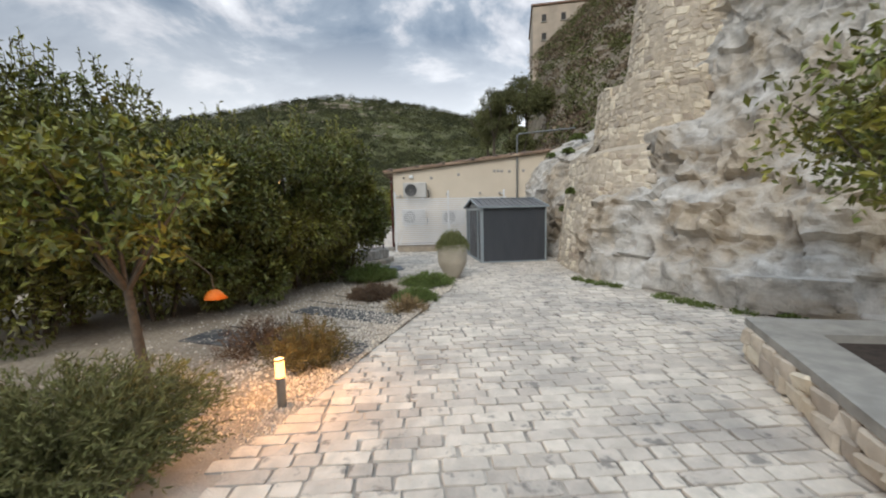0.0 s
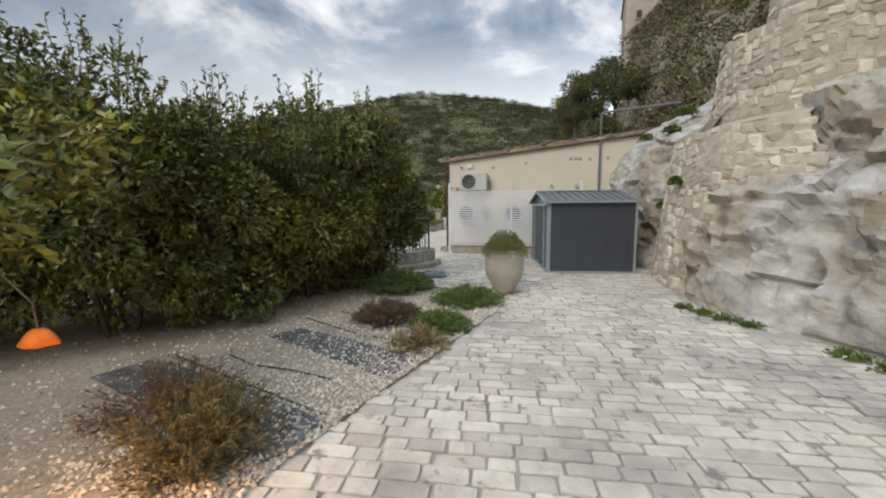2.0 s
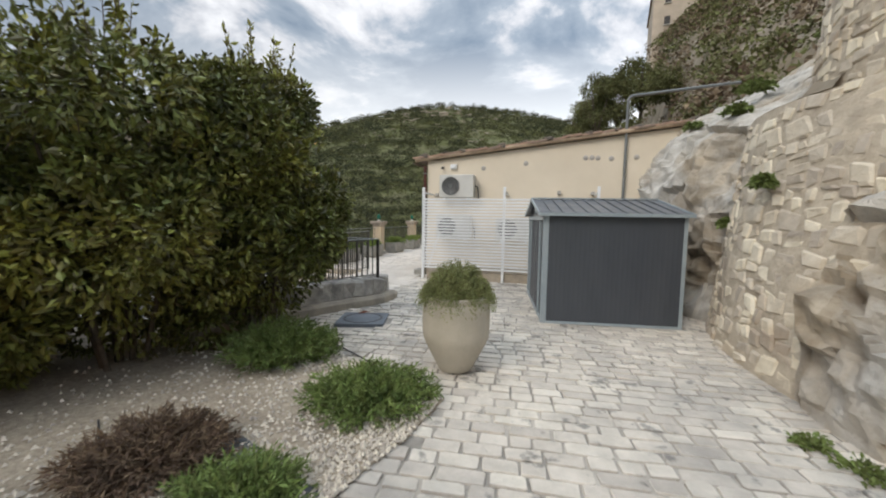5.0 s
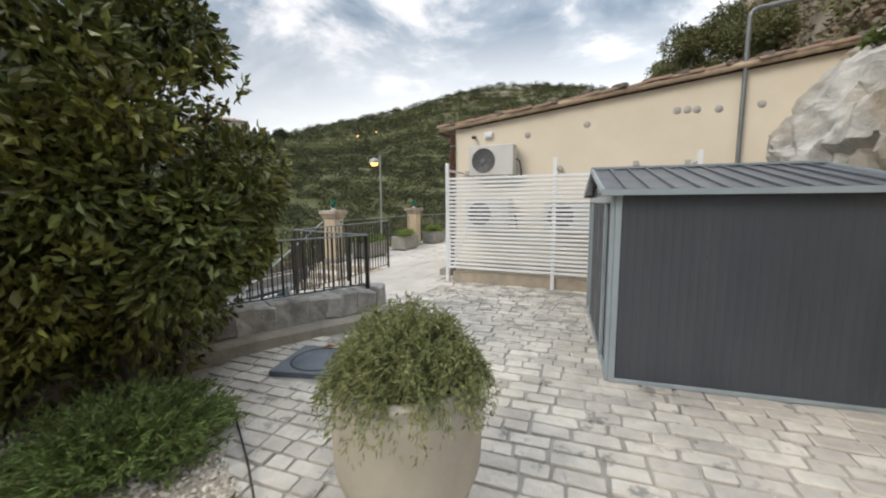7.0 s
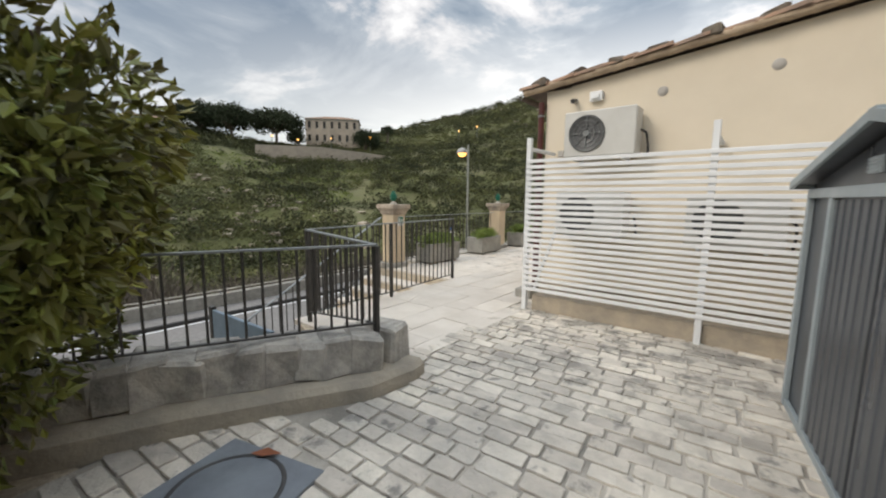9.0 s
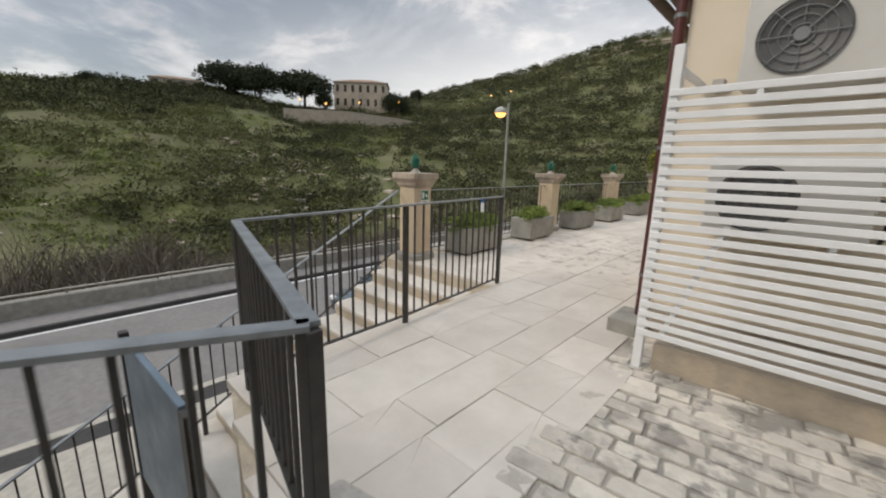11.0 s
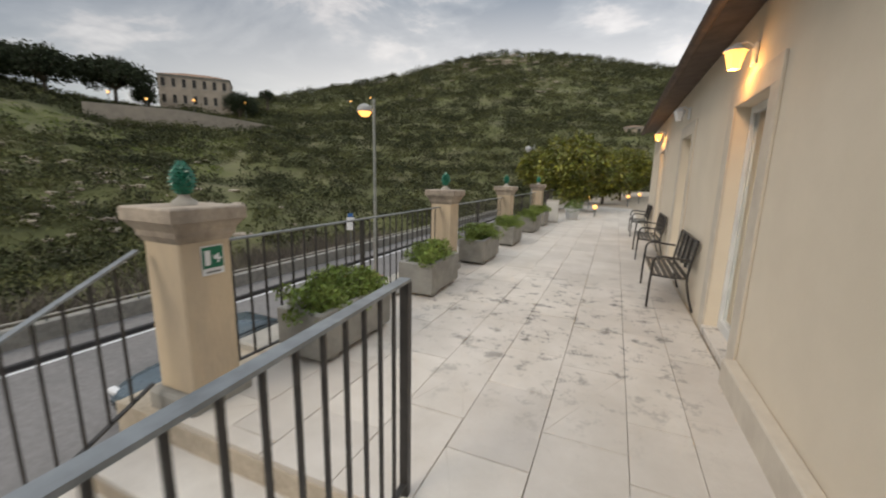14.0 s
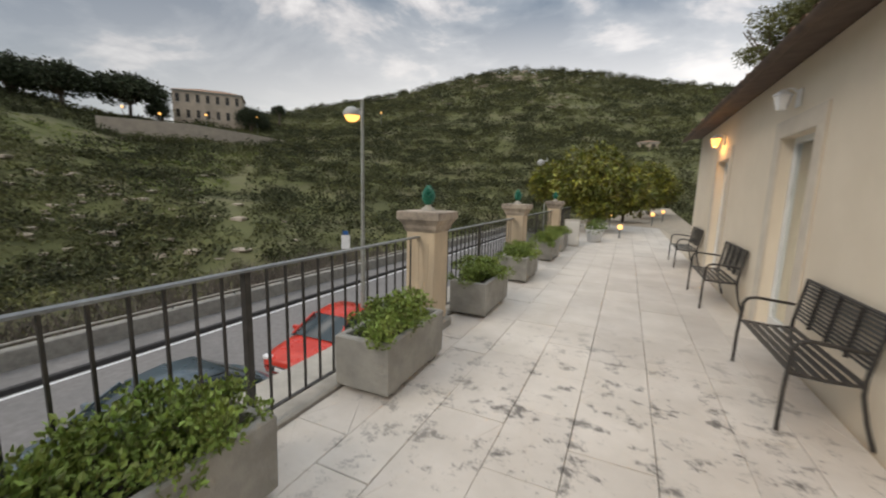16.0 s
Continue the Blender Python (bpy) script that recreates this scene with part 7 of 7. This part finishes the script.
M_THICKET = material("dark_maquis", (0.074, 0.080, 0.034), (0.044, 0.050, 0.024), 0.08, 0.95, island=0.55)
a, b = hill_cover(8500, -13, 104, 27, 1.0, keep_dark, 0.5, 1.7, 56, 0.2, 0.95)
solid("hill_maquis", np_mesh("hill_maquis", a, b), M_THICKET, "dark green bushes and small trees over the far hillsides", "scrub", kind="stuff")
a, b = hill_cover(14500, -13, 104, 23, 1.0, keep_mid, 0.35, 1.2, 34, 0.26, 0.75)
solid("hill_scrub", np_mesh("hill_scrub", a, b), M_SCRUB, "grey-green scrub over the far hillsides", "scrub", kind="stuff")
# bushes along the foot of the retaining wall
c, r = [], []
for _ in range(260):
    k = rng.uniform(0, 3.999)
    (a0, r0, e0), (a1, r1, e1) = wall_pts[int(k)], wall_pts[int(k) + 1]
    k -= int(k)
    p = far(a0 + (a1 - a0) * k, r0 + (r1 - r0) * k - rng.uniform(1, 3), e0 + (e1 - e0) * k)
    c.append((p.x, p.y, p.z - rng.uniform(3.6, 5.6)))
    r.append(rng.uniform(0.9, 1.9))
a, b = clumps(rng, np.array(c), np.array(r), 70, 0.2, 0.9)
solid("wall_scrub", np_mesh("wall_scrub", a, b), M_SCRUB, "green bushes along the foot of the hillside wall", "scrub", kind="stuff")
# trees and bushes that break the skyline
c, r = [], []
for _ in range(230):
    az = rng.uniform(-12, 42) if rng.uniform() < 0.6 else rng.uniform(68, 100)
    q = float(np.interp(az, RIDGE_AZ, RIDGE_R)) - rng.uniform(-3, 6)
    p = far(az, q)
    c.append((p.x, p.y, p.z + 0.8))
    r.append(rng.uniform(1.2, 3.2) * q / 260)
a, b = clumps(rng, np.array(c), np.array(r), 150, 0.16, 1.1)
solid("ridge_trees", np_mesh("ridge_trees", a, b), M_THICKET, "small dark trees and bushes along the skyline", "trees", kind="stuff")
c, r = [], []
while len(c) < 3600:
    az = rng.uniform(42, 104)
    q = rng.uniform(28, 115)
    p = far(az, q)
    if patchy(p.x, p.y, 0.035, 21) < 0.0:
        continue
    c.append((p.x, p.y, p.z - 0.1))
    r.append(rng.uniform(0.4, 1.1))
a, b = clumps(rng, np.array(c), np.array(r), 24, 0.3, 0.35)
solid("hill_grass", np_mesh("hill_grass", a, b), material("fresh_green_grass", (0.20, 0.24, 0.06), (0.145, 0.185, 0.046), 0.4, 0.95, island=0.35), "fresh green grass and herbs on the valley slope", "grass", kind="stuff")
# pale rocks on the slopes
vs, fs, k = [], [], 0
proto = [np.array([v.co for v in me.vertices]) for me in STONES]
faces = [np.array([p.vertices[:] for p in me.polygons]) for me in STONES]
spots = [(rng.normal(62, 6), rng.uniform(45, 90), rng.uniform(0.3, 1.1)) for _ in range(150)] + [(rng.uniform(5, 34), rng.uniform(180, 285), rng.uniform(0.6, 1.6)) for _ in range(120)]
spots += [(rng.normal(13, 5), rng.uniform(250, 288), rng.uniform(1.2, 3.4)) for _ in range(70)] + [(rng.uniform(40, 100), rng.uniform(40, 130), rng.uniform(0.3, 0.7)) for _ in range(60)]
for az, q, s in spots:
    p = far(az, q)
    i = int(rng.integers(len(proto)))
    vs.append(proto[i][:, [1, 0, 2]] * [s * 1.9, s, s * 0.45] + [p.x, p.y, p.z])
    fs.append(faces[i] + k)
    k += len(proto[i])
solid("hill_rocks", np_mesh("hill_rocks", np.concatenate(vs), np.concatenate(fs)), M_FARWALL, "pale limestone rocks scattered on the hillsides", "rocks", kind="stuff")
# bare bushes behind the valley wall
vs, fs, k = [], [], 0
for _ in range(820):
    q = rng.uniform(-16, -8.6)
    s = rng.uniform(-34, 30)
    base = np.array(ROAD @ Vector((q, s, -1.6)))
    h = rng.uniform(2.4, 5.0) * (1.0 if s < 2 else 0.55)
    m = 26
    d = rng.normal(0, 0.32, (m, 3))
    d[:, 2] = rng.uniform(0.55, 1, m)
    st = base + np.column_stack([rng.normal(0, 0.35, m), rng.normal(0, 0.35, m), rng.uniform(0, h * 0.45, m)])
    e2 = st + d * h * 0.55
    w = np.cross(d, rng.normal(0, 1, (m, 3)))
    w /= np.linalg.norm(w, axis=1)[:, None]
    tri = np.stack([st - w * 0.022, st + w * 0.022, e2], 1).reshape(-1, 3)
    vs.append(tri)
    fs.append(np.arange(3 * m).reshape(-1, 3) + k)
    k += 3 * m
solid("bare_thicket", np_mesh("bare_thicket", np.concatenate(vs), np.concatenate(fs)), M_TWIG, "bare grey-brown thicket behind the road wall", "thicket", kind="stuff")
c, r = [], []
for _ in range(420):
    p = ROAD @ Vector((rng.uniform(-15, -8.6), rng.uniform(-34, 60), -2.2))
    c.append(tuple(p))
    r.append(rng.uniform(0.5, 1.3))
a, b = clumps(rng, np.array(c), np.array(r), 40, 0.25)
solid("verge_scrub", np_mesh("verge_scrub", a, b), M_SCRUB, "green scrub behind the road wall", "scrub", kind="stuff")
for az, q, dz in ((59.8, 132, 2.4), (56.5, 131, 2.2), (52.0, 134, 2.2), (46.5, 143, 2.2), (33.5, 150, 2.6), (30.8, 160, 2.6)):
    p = far(az, q)
    th = thing("distant_street_lamp", "tiny lit street lamp on the hillside road", "street lamp", pose(p.x, p.y, p.z), "distant lit street lamps")
    g = Geo()
    g.tube((0, 0, -1), (0, 0, dz + 2.6), 0.08, n=6)
    part("pole", g, M_LAMPBODY, th)
    g = Geo()
    g.lathe([(0.001, dz + 2.5), (0.28, dz + 2.7), (0.28, dz + 2.9), (0.001, dz + 3.1)], 8)
    part("globe", g, M_BULB, th, "glowing amber globe")

# ---- paving pieces ----
def slab_variants(count, seed, name, mat, bevel, jitter):
    """Unit slabs, 1 x 1 in plan with the top at z = 0, with worn edges and corners."""
    rg = np.random.default_rng(seed)
    out = []
    cut = jitter * 1.6
    for _ in range(count):
        g = Geo()
        j = []
        for sx, sy in ((-1, -1), (1, -1), (1, 1), (-1, 1)):
            x, y = sx * (0.5 - rg.uniform(0, jitter)), sy * (0.5 - rg.uniform(0, jitter))
            a, b = rg.uniform(0.4, 1.4, 2) * cut
            j += [(x, y - sy * b), (x - sx * a, y)] if sx == sy else [(x - sx * a, y), (x, y - sy * b)]
        m = len(j)
        pts = []
        for z, k in ((-0.06, 1.0), (-bevel * 0.55, 1.0), (0.0, 1 - bevel * 5.0)):
            pts += [(x * k, y * k, z + (rg.uniform(-0.004, 0.004) if z == 0 else 0)) for x, y in j]
        g.add(pts, [(m * r + i, m * r + (i + 1) % m, m * r + m + (i + 1) % m, m * r + m + i) for r in (0, 1) for i in range(m)])
        g.add(pts[2 * m:] + [(0, 0, 0.001)], [(i, (i + 1) % m, m, m) for i in range(m)])
        g.f = [q if len(set(q)) == 4 else q[:3] for q in g.f]
        me = g.mesh(name)
        me.materials.append(mat)
        out.append(me)
    return out


SETTS = slab_variants(14, 61, "paving_stone", M_PAVE, 0.009, 0.05)
rng = np.random.default_rng(62)
yard = thing("yard_paving", "pale worn limestone setts laid in staggered rows", "paving", None, kind="structure")
proto = [np.array([v.co for v in me.vertices]) for me in SETTS]
faces = np.array([t for p in SETTS[0].polygons for t in ([tuple(p.vertices)] if len(p.vertices) == 3 else [tuple(p.vertices)[:3], (p.vertices[0], p.vertices[2], p.vertices[3])])])
fv, ff, k, count = [], [], 0, 0
row_y = -4.6
LAYTURN = 2.0
while row_y < 14.0:
    dep = rng.uniform(0.118, 0.15)
    x = -3.0 + rng.uniform(0, 0.3)
    while x < 8.5:
        ln = rng.uniform(0.15, 0.33)
        cx, cy = x + ln / 2, row_y + dep / 2
        cy += math.tan(radians(LAYTURN)) * cx
        if inside(YARD, cx, cy) and not (cx > 4.9 and cy > 5.5) and not (abs(cx + 0.72) < 0.36 and abs(cy - 9.44 - 0.21 * (cx + 0.72)) < 0.36):
            v = int(rng.integers(14))
            m = pose(cx, cy, yard_z(cy) + rng.normal(0, 0.003), rng.normal(0, 0.5), rng.normal(0, 0.5), LAYTURN + rng.normal(0, 0.8)) @ Matrix.Diagonal((ln - 0.010, dep - 0.010, 1, 1))
            if count < 300 and -0.6 < cx < 2.6 and 0.6 < cy < 8.4:
                ob = part("paving_stone", SETTS[v], None, yard)
                ob.matrix_basis = m
                count += 1
            else:
                mm = np.array(m)
                fv.append(proto[v] @ mm[:3, :3].T + mm[:3, 3])
                ff.append(faces + k)
                k += len(proto[v])
        x += ln
    row_y += dep
ob = part("paving_rest", np_mesh("paving_rest", np.concatenate(fv), np.concatenate(ff)), M_PAVE_REST, yard)
tagged(ob, kind="stuff")

SLABS = slab_variants(8, 63, "terrace_slab", M_SLAB, 0.0025, 0.003)
rng = np.random.default_rng(64)
tp = thing("terrace_paving", "cream limestone slabs laid in long strips on the terrace", "paving", TERR, kind="structure")
u = -3.40
while u < 0.15:
    w = min(rng.choice([0.36, 0.42, 0.48]), 0.19 - u)
    if 0.19 - (u + w) < 0.12:
        w = 0.19 - u
    v = -3.5 + rng.uniform(-0.5, 0)
    while v < 22:
        ln = rng.uniform(0.55, 1.15)
        a, b = v, v + ln
        cu = u + w / 2
        lo = 0.02 if cu < -1.78 else (-2.98 - 0.27 * (cu + 1.6) if cu < 0.16 else -3.3)
        if cu >= -1.78 and cu < -1.60:
            lo = max(lo, -2.6)
        a = max(a, lo)
        if b > a + 0.08 and not (cu > 0.0 and b > 0.0):
            ob = part("terrace_slab", SLABS[int(rng.integers(8))], None, tp)
            ob.matrix_basis = pose(cu, (a + b) / 2, rng.normal(0, 0.0012)) @ Matrix.Diagonal((w - 0.003, b - a - 0.003, 1, 1))
        v += ln
    u += w

# roof tiles: barrels running down the slope
TILE = []
rg = np.random.default_rng(65)
for i in range(5):
    g = Geo()
    n = 6
    r0, r1 = 0.085, 0.072
    pts = []
    for y, r in ((0.0, r0), (0.42, r1)):
        pts += [(-y, r * math.cos(math.pi * j / n), r * 0.8 * math.sin(math.pi * j / n)) for j in range(n + 1)]
        pts += [(-y, (r - 0.014) * math.cos(math.pi * j / n), (r - 0.014) * 0.8 * math.sin(math.pi * j / n)) for j in range(n + 1)]
    m = n + 1
    g.add(pts, [(j, j + 1, 2 * m + j + 1, 2 * m + j) for j in range(n)] + [(m + j, 3 * m + j, 3 * m + j + 1, m + j + 1) for j in range(n)] + [(j, m + j, m + j + 1, j + 1) for j in range(n)], True)
    me = g.mesh("roof_tile")
    me.materials.append(M_TERRACOTTA)
    TILE.append(me)
tiles = thing("roof_tiles", "old terracotta barrel tiles on the low house roof", "roof tiles", TERR, kind="structure")
proto = [np.array([v.co for v in me.vertices]) for me in TILE]
faces = np.array([p.vertices[:] for p in TILE[0].polygons])
fv, ff, k = [], [], 0
slope_deg = -math.degrees(math.atan(SLOPE))
for c in range(58):
    v = -0.08 + c * 0.215
    for j in range(20):
        uu = 0.08 + j * 0.37 + rg.uniform(-0.03, 0.03)
        m = pose(uu, v + rg.normal(0, 0.012), roof_z(uu) + 0.075 + rg.uniform(0, 0.02), 0, slope_deg - 2 + rg.normal(0, 1.0), rg.normal(0, 2))
        if c < 2 or j == 0:
            ob = part("roof_tile", TILE[int(rg.integers(5))], None, tiles)
            ob.matrix_basis = m
        else:
            mm = np.array(m)
            fv.append(proto[0] @ mm[:3, :3].T + mm[:3, 3])
            ff.append(faces + k)
            k += len(proto[0])
ob = part("more_tiles", np_mesh("more_tiles", np.concatenate(fv), np.concatenate(ff), True), M_TERRACOTTA, tiles)
tagged(ob, kind="stuff")

# verge: a bedded roll of old tiles with loose weathered tiles lying on it
M_VERGE = material("tan_verge_mortar", (0.50, 0.385, 0.275), (0.33, 0.25, 0.18), 5, 0.95, bump=0.8, bump_scale=25)
M_OLDTILE = material("weathered_brown_tile", (0.17, 0.135, 0.105), (0.10, 0.085, 0.07), 7, 0.95, bump=0.6, bump_scale=25, vary=0.25)
g = Geo()
for i in range(36):
    a, b = -0.30 + i * 0.2, -0.10 + i * 0.2 + 0.012
    g.tube((a, -0.10 + 0.008 * math.sin(i * 2.3), roof_z(a) + 0.055), (b, -0.10 + 0.008 * math.cos(i * 1.7), roof_z(b) + 0.055), 0.052, 0.043, 10)
part("verge_roll", g, M_VERGE, tiles, "tan bedded verge roll")
OLD = stone_variants(4, 8)
for me in OLD:
    me.materials.append(M_OLDTILE)
for i in range(14):
    uu = -0.12 + i * 0.51 + rg.uniform(-0.07, 0.07)
    ob = part("verge_tile", OLD[i % 4], None, tiles, "weathered brown loose tile")
    ob.matrix_basis = pose(uu, -0.06 + rg.uniform(-0.02, 0.02), roof_z(uu) + 0.125, 0, slope_deg + rg.uniform(-8, 3), rg.uniform(-15, 15)) @ Matrix.Diagonal((rg.uniform(0.17, 0.27), 0.17, rg.uniform(0.08, 0.13), 1))
